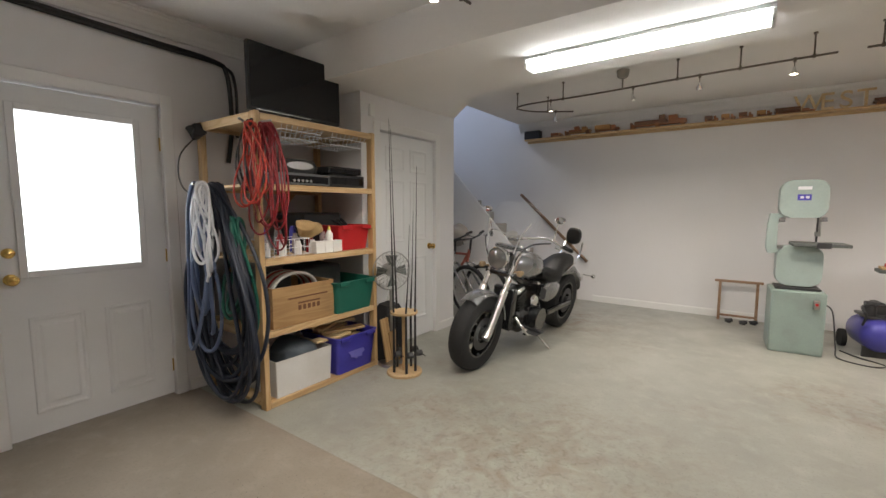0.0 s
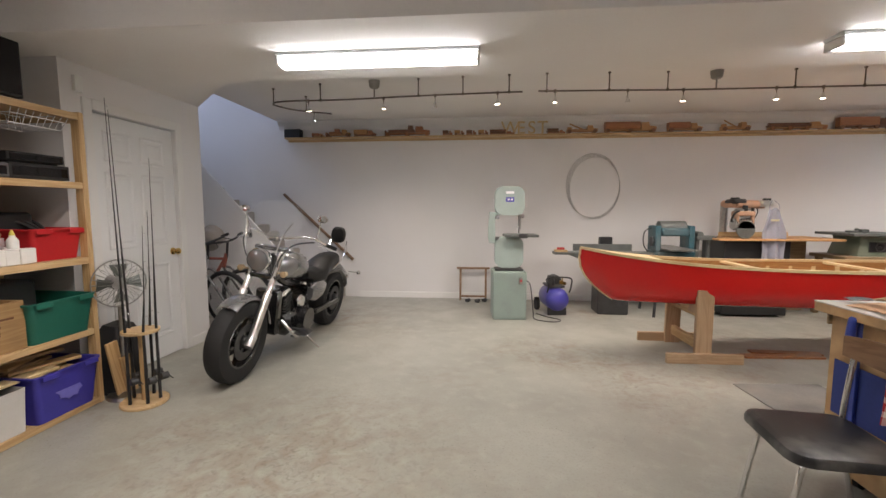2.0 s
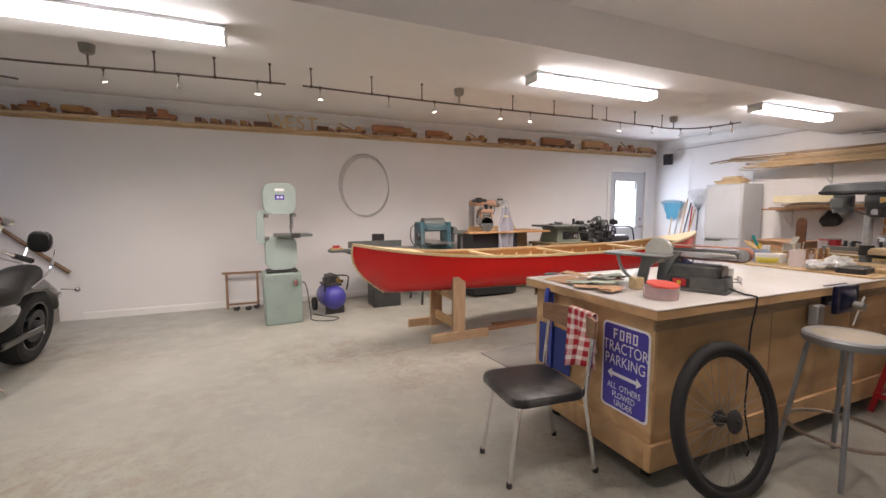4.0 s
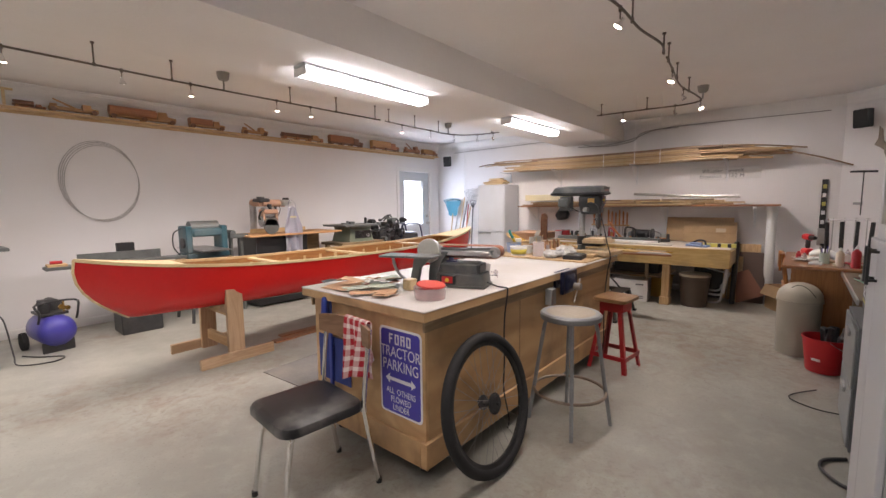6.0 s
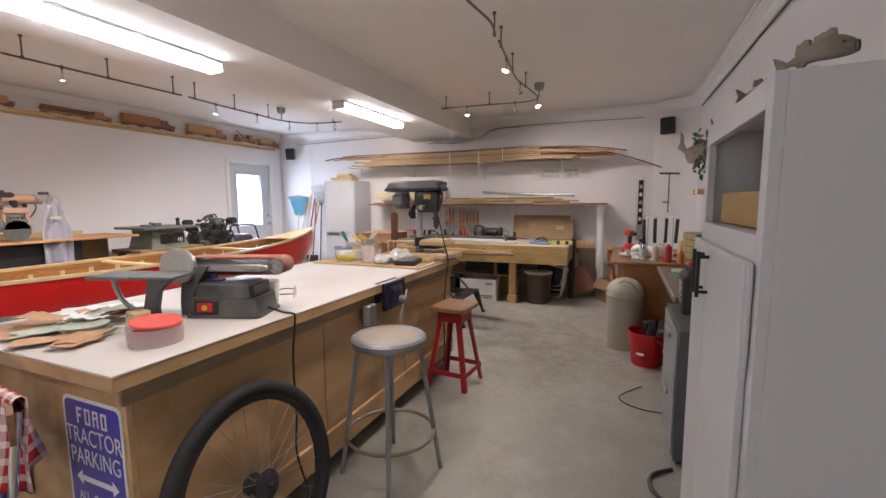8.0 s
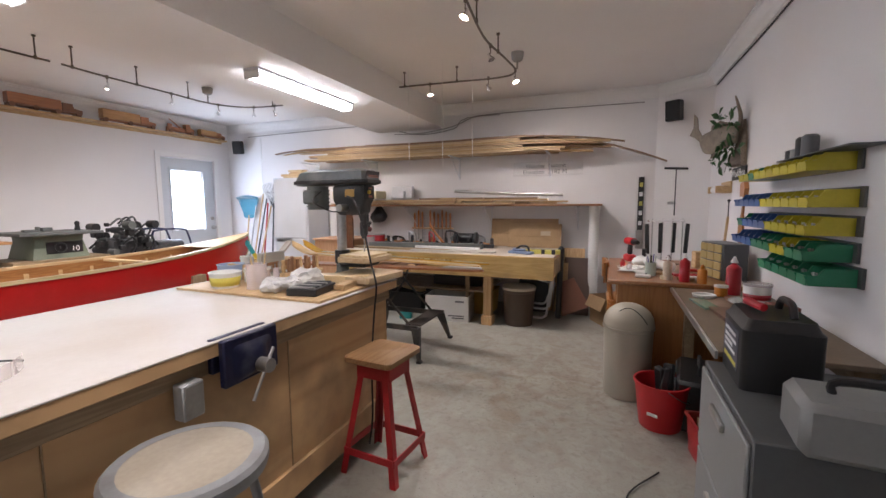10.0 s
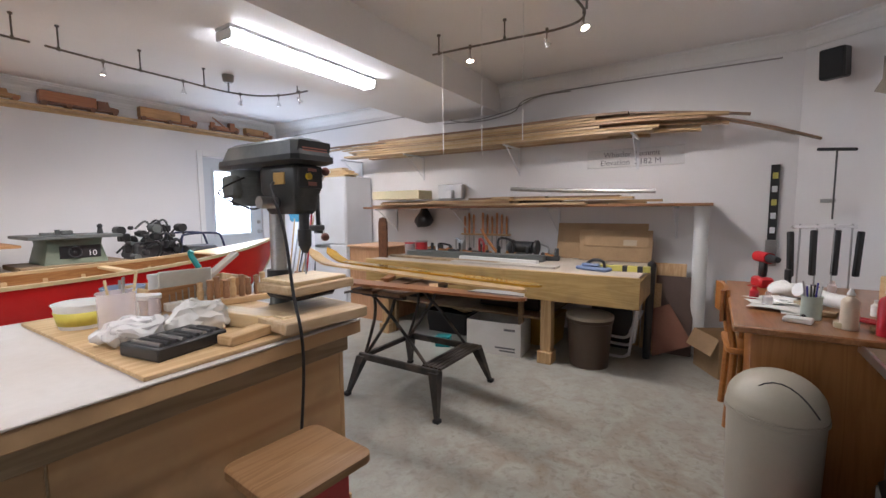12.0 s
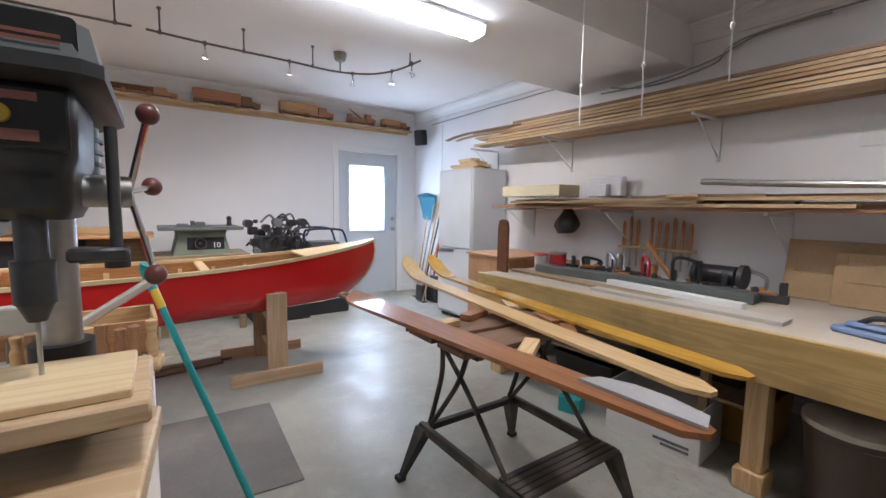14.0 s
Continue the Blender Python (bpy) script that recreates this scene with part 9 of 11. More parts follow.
bm = B(); lathe(bm, [(0.0, 0), (0.11, 0), (0.115, 0.01), (0.145, 0.285), (0.152, 0.287), (0.152, 0.3), (0.142, 0.3), (0.11, 0.012), (0.0, 0.01)], 36)
part("pail", bm, REDP, bk_)
bm = B(); box(bm, -0.05, 0.01, 0.128, 0.134, 0.13, 0.15, 0.001, pose(0, 0, 0, -6, 0, 60))
part("sticker", bm, PAPER, bk_)
bm = B(); tube(bm, [(0.15 * math.cos(t), -0.02 - 0.13 * abs(math.sin(t)), 0.29 - 0.1 * abs(math.sin(t))) for t in [math.pi * i / 16 for i in range(17)]], 0.003, 6)
part("wire_handle", bm, STEEL, bk_)
for i, (x, y, a) in enumerate(((-0.03, 0.02, 8), (0.05, -0.02, -10), (0.0, -0.05, 15))):
    bm = B(); box(bm, -0.03, 0.03, -0.02, 0.02, 0.0, 0.34, 0.008)
    solo("scrub_brush", bm, BLACK, "black brush standing in the red bucket", "brush", pose(6.83 + x, 1.70 + y, 0.02, a, a * 0.6, 30 * i), "bucket brushes")

# ---- boxes and cases under the side bench ----
tk = thing("tool_case", "black tool case with a folding handle", "tool case", at(7.0, 1.48, 0.0, 172))
bm = B(); box(bm, -0.24, 0.24, -0.12, 0.12, 0.0, 0.3, 0.02)
part("body", bm, BLACK, tk)
bm = B(); box(bm, -0.2, -0.12, -0.127, -0.12, 0.22, 0.28, 0.003); box(bm, 0.12, 0.2, -0.127, -0.12, 0.22, 0.28, 0.003)
part("latch", bm, mat("latch_grey", (0.35, 0.36, 0.35), 0.4), tk)
bm = B(); tube(bm, spline([(-0.09, 0, 0.3), (-0.085, 0, 0.36), (0.085, 0, 0.36), (0.09, 0, 0.3)], 3), 0.012, 8)
part("handle", bm, BLACK, tk)
tg = thing("tool_bag", "dark tool bag with a grey power tool in it", "bag", at(6.72, 1.29, 0, 170))
bm = B(); loft(bm, [[Vector((x, y, z)) for x, y in rounded(w, d, 0.06, 4)] for z, w, d in ((0, 0.46, 0.26), (0.05, 0.5, 0.3), (0.2, 0.47, 0.27), (0.26, 0.44, 0.24))]); crumple(bm, 0.012, 12, 1)
part("bag", bm, mat("black_canvas", (0.025, 0.026, 0.028), 0.85, fine=200), tg)
bm = B(); tube(bm, spline([(-0.2, 0, 0.25), (-0.1, 0.02, 0.34), (0.1, 0.02, 0.34), (0.2, 0, 0.25)], 5), 0.012, 8)
part("strap", bm, BLACK, tg)
pt = thing("power_tool", "white and black power tool lying on the tool bag", "power tool", at(6.75, 1.34, 0.262, 20))
bm = B(); rod(bm, (-0.12, 0, 0.04), (0.06, 0, 0.04), 0.038, n=16)
part("motor", bm, WHITEP, pt)
bm = B(); rod(bm, (0.06, 0, 0.04), (0.16, 0, 0.04), 0.03, 0.02, n=16); box(bm, -0.14, -0.1, -0.035, 0.035, 0.0, 0.08, 0.01)
part("gear_housing", bm, DARKST, pt)
bm = B(); box(bm, -0.08, -0.02, -0.041, -0.036, 0.02, 0.06)
part("label", bm, PAPER, pt)
rc = crate(6.5, 1.47, 0.28, 0.22, 0.2, REDM, "red plastic crate holding cardboard", 8)
for i in range(3):
    bm = B(); box(bm, -0.12, 0.12, -0.004, 0.004, 0, 0.16, 0.001)
    solo("cardboard_sheet", bm, CARD, "cardboard sheet standing in the red crate", "cardboard", pose(6.5, 1.43 + 0.045 * i, 0.02, 12 - 8 * i, 0, 6), "crate sheets")
gc = thing("grey_lidded_case", "large grey plastic case standing under the bench", "case", at(6.23, 1.36, 0, 180))
bm = B(); box(bm, -0.2, 0.2, -0.2, 0.2, 0.0, 0.46, 0.02)
part("body", bm, FG, gc)
bm = B(); box(bm, -0.21, 0.21, -0.21, 0.21, 0.461, 0.52, 0.02)
part("lid", bm, FGF, gc)
bm = B(); box(bm, -0.06, 0.06, -0.225, -0.21, 0.44, 0.5, 0.004)
part("latch", bm, BLACK, gc)
bm = B(); box(bm, -0.14, 0.14, -0.05, 0.05, 0.0, 0.22, 0.006)
solo("grey_box", bm, FGF, "grey plastic drawer leaning by the bin", "drawer", at(7.27, 1.27, 0, 200))

# ---- things on the side bench and desk ----
ZS, ZD = 0.738, 0.766
def bottle(x, y, z, r, h, mt_, cap, label, neck=0.35):
    b_ = thing("squeeze_bottle", label, "bottle", at(x, y, z))
    bm = B(); lathe(bm, [(0.0, 0), (r, 0), (r, h * 0.68), (r * 0.8, h * 0.74), (r * neck, h * 0.8), (r * neck, h * 0.84), (0.0, h * 0.84)], 20)
    part("bottle", bm, mt_, b_)
    bm = B(); lathe(bm, [(0.0, h * 0.84), (r * 0.5, h * 0.84), (r * 0.45, h * 0.88), (r * 0.15, h), (0.0, h)], 16)
    part("nozzle", bm, cap, b_)
    return b_
GLUE = mat("glue_red", (0.42, 0.012, 0.02), 0.3)
bottle(7.46, 1.52, ZD, 0.033, 0.2, GLUE, WHITEP, "red squeeze bottle with a white nozzle")
bottle(7.24, 1.28, ZS, 0.042, 0.24, GLUE, WHITEP, "large red glue bottle with a white nozzle")
bottle(7.42, 1.42, ZD, 0.03, 0.13, mat("orange_plastic", (0.55, 0.2, 0.02), 0.4), bpy.data.materials["orange_plastic"], "small orange plastic bottle on the desk")
bottle(7.52, 1.62, ZD, 0.03, 0.17, mat("cream_plastic", (0.6, 0.5, 0.38), 0.4), WHITEP, "cream squeeze bottle with red print")
pc_ = pot("pen_can", 7.66, 1.72, 0.038, 0.1, mat("mint_can", (0.45, 0.52, 0.46), 0.5), "pale green can full of pens", "can", 1.0, ZD)
for i in range(8):
    a = i * 0.8
    bm = B(); rod(bm, (7.66 + 0.015 * math.cos(a), 1.72 + 0.015 * math.sin(a), ZD + 0.01), (7.66 + 0.035 * math.cos(a), 1.72 + 0.035 * math.sin(a), ZD + 0.15 + 0.01 * (i % 3)), 0.0035, n=6)
    solo("pen", bm, (BLACK, WHITEP, STEEL, BLUEP)[i % 4], "pen standing in the can", "pen", None, "pens")
wt = pot("screw_tub", 6.99, 1.22, 0.065, 0.1, WHITEP, "white plastic tub with a red label", "tub", 1.05, ZS, lid=CLEAR)
bm = B(); lathe(bm, [(0.0662, 0.03), (0.0675, 0.06)], 24, cap=False)
part("label_band", bm, GLUE, wt).modifiers.new("t", "SOLIDIFY").thickness = 0.001
bm = B(); box(bm, -0.04, 0.04, -0.12, 0.12, 0, 0.012, 0.001); solo("glass_slab", bm, mat("green_glass", (0.2, 0.33, 0.26), 0.15), "green-edged glass slab on the side bench", "slab", at(6.85, 1.5, ZS, -80))
bm = B(); box(bm, -0.05, 0.05, -0.13, 0.13, 0, 0.018, 0.002); solo("sharpening_board", bm, WALNUT, "dark sharpening board on the side bench", "board", at(6.62, 1.44, ZS, -85))
bm = B(); box(bm, -0.17, 0.17, -0.09, 0.09, 0, 0.02, 0.002); solo("brown_board", bm, TEAK, "brown board lying on the side bench", "board", at(6.9, 1.26, ZS, 4))
pot("glue_lid", 7.1, 1.46, 0.06, 0.012, WHITEP, "white plastic lid on the side bench", "lid", 1.05, ZS)
pot("orange_jar", 7.16, 1.36, 0.035, 0.05, bpy.data.materials["orange_plastic"], "small orange jar on the side bench", "jar", 1.0, ZS, lid=WHITEP)
cf = thing("coffee_box", "red and brown printed carton on the side bench", "box", at(6.5, 1.25, ZS, 190))
bm = B(); box(bm, -0.06, 0.06, -0.045, 0.045, 0, 0.1, 0.003)
part("carton", bm, mat("red_carton", (0.25, 0.07, 0.04), 0.5, var=0.2, scale=12), cf)
bm = B(); box(bm, -0.06, 0.06, -0.0465, -0.045, 0.02, 0.04); box(bm, -0.05, 0.05, -0.0465, -0.045, 0.06, 0.08)
part("print", bm, SIGNWHITE, cf)
bm = B()
bmesh.ops.create_icosphere(bm, subdivisions=4, radius=0.08); bmesh.ops.scale(bm, vec=(1.3, 0.8, 0.35), verts=bm.verts); crumple(bm, 0.03, 15, 11)
for v in bm.verts: v.co.z = max(v.co.z, -0.025)
solo("foil_bag", bm, bpy.data.materials["plastic_film"], "crumpled clear bag on the side bench", "bag", at(6.86, 1.32, ZS + 0.026, 30) @ Matrix.Scale(0.7, 4))
bm = B()
bmesh.ops.create_icosphere(bm, subdivisions=4, radius=0.09); bmesh.ops.scale(bm, vec=(1.3, 1, 0.4), verts=bm.verts); crumple(bm, 0.03, 14, 5)
for v in bm.verts: v.co.z = max(v.co.z, -0.034)
solo("rag_pile", bm, PAPER, "crumpled white rag on the desk", "rag", at(8.25, 1.75, ZD + 0.035, 10))
for i in range(6):
    bm = B()
    sheet(bm, 0.2, 0.14, 6, 4, lambda u, v: ((u - 0.5) * 0.2, (v - 0.5) * 0.14, 0.003 + 0.01 * abs(math.sin(u * 3 + i)) * v), 0.001)
    solo("paper_sheet", bm, PAPER, "loose white paper on the desk", "paper", at(7.8 + 0.12 * (i % 3), 1.75 + 0.09 * (i // 3), ZD + 0.002 * i, 25 * i), "desk papers")
cd = thing("cordless_drill", "red and black cordless drill standing on its battery", "drill", at(8.5, 1.83, ZD, 200))
bm = B(); rod(bm, (-0.09, 0, 0.19), (0.06, 0, 0.19), 0.034, n=16)
part("body", bm, REDP, cd)
bm = B(); rod(bm, (0.06, 0, 0.19), (0.15, 0, 0.19), 0.028, 0.018, n=16); box(bm, -0.05, 0.0, -0.02, 0.02, 0.06, 0.17, 0.012, Matrix.Rotation(radians(6), 4, "Y"))
part("chuck_grip", bm, BLACK, cd)
bm = B(); box(bm, -0.08, 0.05, -0.04, 0.04, 0.0, 0.065, 0.012)
part("battery", bm, REDP, cd)
bm = B(); rod(bm, (8.42, 1.72, ZD), (8.42, 1.72, ZD + 0.13), 0.018, n=12); solo("black_canister", bm, BLACK, "slim black canister on the desk", "canister")
ck = thing("clamp_rack", "rack of black-handled clamps on the desk", "clamps", at(8.86, 1.5, 0.0, -60))
for i in range(4):
    bm = B(); box(bm, -0.17 + 0.11 * i, -0.135 + 0.11 * i, -0.015, 0.015, 0.82, 1.12, 0.006, Matrix.Rotation(radians(2 * i - 3), 4, "Y"))
    part("clamp_handle", bm, BLACK, ck)
    bm = B(); rod(bm, (-0.152 + 0.11 * i, 0, 0.0), (-0.152 + 0.11 * i, 0, 1.16), 0.005, n=6)
    part("clamp_bar", bm, STEEL, ck)
bm = B(); box(bm, -0.2, 0.2, -0.012, 0.012, 1.13, 1.15, 0.002); 
part("rack_bar", bm, CHROME, ck)
tt = thing("tee_handle_tool", "long black T-handled tool on the corner wall", "tool", pose(9.35, 1.38, 0, 0, 0, -57))
bm = B(); rod(bm, (0, 0, 1.18), (0, 0, 1.68), 0.006, n=8)
part("shaft", bm, DARKST, tt)
bm = B(); rod(bm, (-0.14, 0, 1.685), (0.14, 0, 1.685), 0.012, n=10)
part("handle", bm, BLACK, tt)
bm = B(); box(bm, -0.02, 0.02, 0.0, 0.09, 1.3, 1.33, 0.003)
part("hook", bm, STEEL, tt)
lv = thing("carpenters_level", "black and yellow spirit level hung on the wall", "level", pose(9.652, 1.70, 0, 0, 0, -90))
bm = B(); box(bm, -0.03, 0.03, -0.022, 0.0, 1.0, 1.62, 0.003)
part("beam", bm, BLACK, lv)
for z in (1.08, 1.2, 1.31, 1.42, 1.53):
    bm = B(); box(bm, -0.018, 0.018, -0.0245, -0.022, z - 0.025, z + 0.025, 0.002)
    part("vial_window", bm, bpy.data.materials["level_yellow"] if int(z * 100) % 2 else SIGNWHITE, lv)
bm = B(); box(bm, -0.04, 0.04, -0.03, -0.002, 0.78, 1.0, 0.004)
part("lower_handle", bm, STEEL, lv)
dc = thing("drawer_chest", "dark small-parts chest with yellow drawers", "drawer chest", at(7.74, 1.24, ZD, 195))
bm = B(); box(bm, -0.16, 0.16, -0.08, 0.09, 0, 0.26, 0.006)
part("body", bm, FG, dc)
for r in range(4):
    for c in range(3):
        bm = B(); box(bm, -0.15 + 0.1 * c, -0.055 + 0.1 * c, -0.088, -0.081, 0.01 + 0.062 * r, 0.065 + 0.062 * r, 0.003)
        part("drawer", bm, mat("amber_drawer", (0.4, 0.3, 0.12), 0.35) if r == c == 0 else bpy.data.materials["amber_drawer"], dc)
bm = B(); box(bm, -0.045, 0.045, -0.05, 0.05, 0.0, 0.14, 0.006); solo("wooden_bin", bm, PINEX, "pale wooden block box on the desk", "box", at(8.25, 1.3, ZD, 10))
t = stick("wooden_hammer", (8.22, 1.15, ZD), (8.18, 1.13, 1.2), 0.01, PINE, "slim wooden handled tool leaning on the wall", "tool")
bm = B(); rod(bm, (8.18, 1.13, 1.2), (8.18, 1.13, 1.32), 0.004, n=6); ball(bm, (8.18, 1.13, 1.33), 0.012)
part("tip", bm, DARKST, t)

rk = random.Random(44)
TAPE = mat("tape_roll", (0.5, 0.42, 0.28), 0.5)
for i in range(20):
    x, y = rk.uniform(7.5, 8.6), rk.uniform(1.42, 1.95)
    bm = B()
    k = i % 5
    if k == 0:
        lathe(bm, [(0.022, 0), (0.04, 0), (0.041, 0.004), (0.041, 0.02), (0.04, 0.024), (0.022, 0.024), (0.022, 0)], 22, cap=False)
        solo("tape_roll", bm, (TAPE, WHITEP)[i % 2], "roll of tape lying on the desk", "tape", at(x, y, ZD), "desk clutter")
    elif k == 1:
        lathe(bm, [(0.0, 0), (0.02, 0), (0.022, 0.006), (0.022, 0.05), (0.012, 0.06), (0.012, 0.075), (0.0, 0.076)], 14)
        solo("small_bottle", bm, (WHITEP, CLEAR, GLUE)[i % 3], "small plastic bottle standing on the desk", "bottle", at(x, y, ZD), "desk clutter")
    elif k == 2:
        tube(bm, spline([(-0.09, 0.012, 0.01), (-0.03, 0.02, 0.011), (0.0, 0.0, 0.012), (0.05, -0.006, 0.01)], 4), [0.008] * 10 + [0.006, 0.005, 0.003], 7)
        tube(bm, spline([(-0.09, -0.02, 0.01), (-0.03, -0.02, 0.011), (0.0, 0.0, 0.012), (0.05, 0.008, 0.01)], 4), [0.008] * 10 + [0.006, 0.005, 0.003], 7)
        solo("pliers", bm, (REDM, DARKST)[i % 2], "pair of pliers lying on the desk", "pliers", at(x, y, ZD, rk.uniform(0, 180)), "desk clutter")
    elif k == 3:
        box(bm, -0.05, 0.05, -0.03, 0.03, 0, 0.022, 0.004)
        solo("small_box", bm, (CARD, WHITEP, PAPER)[i % 3], "small flat carton on the desk", "box", at(x, y, ZD, rk.uniform(0, 90)), "desk clutter")
    else:
        lathe(bm, [(0.0, 0.0), (0.009, 0.0), (0.012, 0.03), (0.011, 0.08), (0.004, 0.09), (0.003, 0.18), (0.0, 0.181)], 10, Matrix.Translation((0, 0, 0.012)) @ RY)
        solo("screwdriver", bm, (REDP, BLACK)[i % 2], "screwdriver lying on the desk", "screwdriver", at(x, y, ZD, rk.uniform(0, 360)), "desk clutter")
tl = thing("white_pipe_elbow", "white plastic pipe elbow lying on the desk", "pipe fitting", at(8.0, 1.62, ZD + 0.041, 40))
bm = B(); tube(bm, spline([(-0.12, 0, 0), (-0.02, 0, 0), (0.04, 0.03, 0.02), (0.05, 0.1, 0.04)], 6), 0.036, 14)
part("elbow", bm, WHITEP, tl)

# ---- coloured parts bins on the south wall ----
PB = {"y": mat("bin_yellow", (0.52, 0.45, 0.03), 0.4), "b": mat("bin_blue", (0.05, 0.12, 0.33), 0.4), "g": mat("bin_green", (0.015, 0.2, 0.1), 0.4), "k": BLACK}
bins = {}
def parts_bin(c):
    b_ = thing("parts_bin", {"y": "yellow", "b": "blue", "g": "green", "k": "black"}[c] + " plastic parts bin hung on a wall rail", "parts bin", None, "parts bins")
    bm = B()
    w, d, h = 0.1, 0.16, 0.075
    prof = [(0, 0), (d, 0), (d + 0.015, h * 0.55), (d - 0.03, h * 0.6), (d - 0.05, h), (0, h)]
    for s in (-1, 1):
        prism(bm, prof, s * w / 2 - 0.002, s * w / 2 + 0.002, Matrix(((0, 0, 1, 0), (1, 0, 0, 0), (0, 1, 0, 0), (0, 0, 0, 1))))
    box(bm, -w / 2, w / 2, 0, d, 0, 0.003); box(bm, -w / 2, w / 2, 0, 0.003, 0, h)
    box(bm, -w / 2, w / 2, d + 0.004, d + 0.008, 0.0, h * 0.55)
    bmesh.ops.recalc_face_normals(bm, faces=bm.faces)
    part("bin", bm, PB[c], b_, smooth=False)
    bm = B()
    for i in range(10):
        x, y = rt.uniform(-0.04, 0.04), rt.uniform(0.02, 0.13)
        rod(bm, (x, y, 0.02), (x + rt.uniform(-0.02, 0.02), y + rt.uniform(-0.02, 0.02), 0.05), 0.004, n=5)
    part("contents", bm, STEEL, b_)
    return b_
rows = ((1.448, 7.39, "yygyyyyyyy"), (1.292, 7.45, "bbbbbyyyyyy"), (1.172, 7.35, "gbbbbyyyyy"), (1.062, 7.46, "bbbbgggyygg"), (0.965, 6.88, "gggggg"))
for z, x0, cs_ in rows:
    rl_ = thing("bin_rail", "dark louvred wall rail for parts bins", "rail", None, "bin rails")
    bm = B(); box(bm, x0 - 0.105 * len(cs_) + 0.02, x0 + 0.07, YS, YS + 0.012, z + 0.0, z + 0.085, 0.002)
    part("panel", bm, FG, rl_)
    for i, c in enumerate(cs_):
        m_ = at(x0 - 0.105 * i, YS + 0.013, z)
        if c in bins:
            copy_thing(bins[c], m_)
        else:
            bins[c] = parts_bin(c); bins[c].matrix_basis = m_
bsh = thing("bin_top_shelf", "dark narrow shelf above the parts bins", "shelf", None)
bm = B(); box(bm, 6.2, 6.98, YS, YS + 0.12, 1.53, 1.537, 0.002)
part("board", bm, FG, bsh)
for i, (x, w, h, mt_) in enumerate(((6.92, 0.06, 0.05, BLACK), (6.86, 0.055, 0.05, FGF), (6.79, 0.06, 0.1, BLACK), (6.7, 0.07, 0.1, FG))):
    bm = B(); lathe(bm, [(0.0, 0), (w / 2, 0), (w / 2, h * 0.9), (w / 2 - 0.01, h), (0.0, h)], 16)
    solo("dark_canister", bm, mt_, "dark canister standing on the top shelf", "canister", at(x, YS + 0.07, 1.538), "shelf canisters")

# ---- carved fish mounted on driftwood with leaves ----
am = thing("fish_mount", "large carved grey fish on driftwood with green leaves", "fish mount", Matrix.Translation((8.22, YS + 0.001, 1.79)) @ Matrix.Diagonal((1.0, 0.62, 1.0, 1.0)))
BONE = mat("carved_grey_wood", (0.24, 0.2, 0.155), 0.6, var=0.3, scale=12, dirt=(0.12, 0.095, 0.07), dirt_amt=0.6)
DRIFT = wood("driftwood", (0.24, 0.175, 0.12), (0.13, 0.09, 0.06), 0)
bm = B(); loft(bm, [[Vector((x * s, y0, z * s - 0.03)) for x, z in ((-0.2, -0.17), (0.22, -0.15), (0.24, -0.08), (0.05, -0.02), (-0.02, 0.14), (-0.1, 0.2), (-0.19, 0.05))] for y0, s in ((0.0, 1.0), (0.03, 1.0), (0.06, 0.88))]); crumple(bm, 0.018, 7, 2)
for v in bm.verts: v.co.y = max(v.co.y, 0)
bmesh.ops.recalc_face_normals(bm, faces=bm.faces)
part("driftwood_base", bm, DRIFT, am)
bm = B(); spine = spline([(-0.14, 0.1, 0.05), (-0.05, 0.2, 0.05), (0.07, 0.3, 0.03), (0.16, 0.37, 0.03), (0.22, 0.41, 0.06)], 5)
rings = []
for i, p in enumerate(spine):
    u = i / (len(spine) - 1)
    hh = 0.025 + 0.075 * math.sin(math.pi * min(1, 0.12 + u * 0.86)) ** 0.8
    rings.append([p + Vector((0.68, 0.73, 0)).cross(Vector((0, 0, 1))) * (0.55 * hh * math.cos(t)) + Vector((0, 0, hh * math.sin(t))) for t in [2 * math.pi * k / 16 for k in range(16)]])
loft(bm, rings); crumple(bm, 0.008, 14, 4); bmesh.ops.recalc_face_normals(bm, faces=bm.faces)
part("body", bm, BONE, am)
fx = Matrix(((0.68, 0, 0.73, 0), (0.73, 0, -0.68, 0), (0, 1, 0, 0), (0, 0, 0, 1)))
for nm, c, poly in (("tail_fin", (0.22, 0.41, 0.06), [(-0.03, 0.03), (-0.03, -0.03), (0.07, 0.03), (0.15, 0.06), (0.1, 0.12), (0.1, 0.24), (0.05, 0.2), (0.03, 0.1)]),
                    ("dorsal_fin", (0.02, 0.26, 0.11), [(-0.12, 0.0), (0.1, -0.02), (0.08, 0.05), (-0.02, 0.075), (-0.1, 0.05)]),
                    ("belly_fin", (0.04, 0.27, -0.05), [(-0.06, 0.02), (0.04, 0.02), (0.06, -0.06), (-0.02, -0.04)])):
    bm = B(); prism(bm, poly, -0.008, 0.008, Matrix.Translation(c) @ fx); bmesh.ops.recalc_face_normals(bm, faces=bm.faces)
    part(nm, bm, BONE, am)
bm = B(); P_ = spline([(-0.1, 0.07, 0.06), (-0.14, 0.08, 0.18), (-0.1, 0.1, 0.28), (-0.03, 0.11, 0.36)], 5)
tube(bm, P_, [0.03 - 0.02 * i / (len(P_) - 1) for i in range(len(P_))], 9)
part("branch", bm, DRIFT, am)
LEAF = mat("dark_leaf", (0.035, 0.10, 0.03), 0.4, var=0.35, scale=20)
ra_ = random.Random(17)
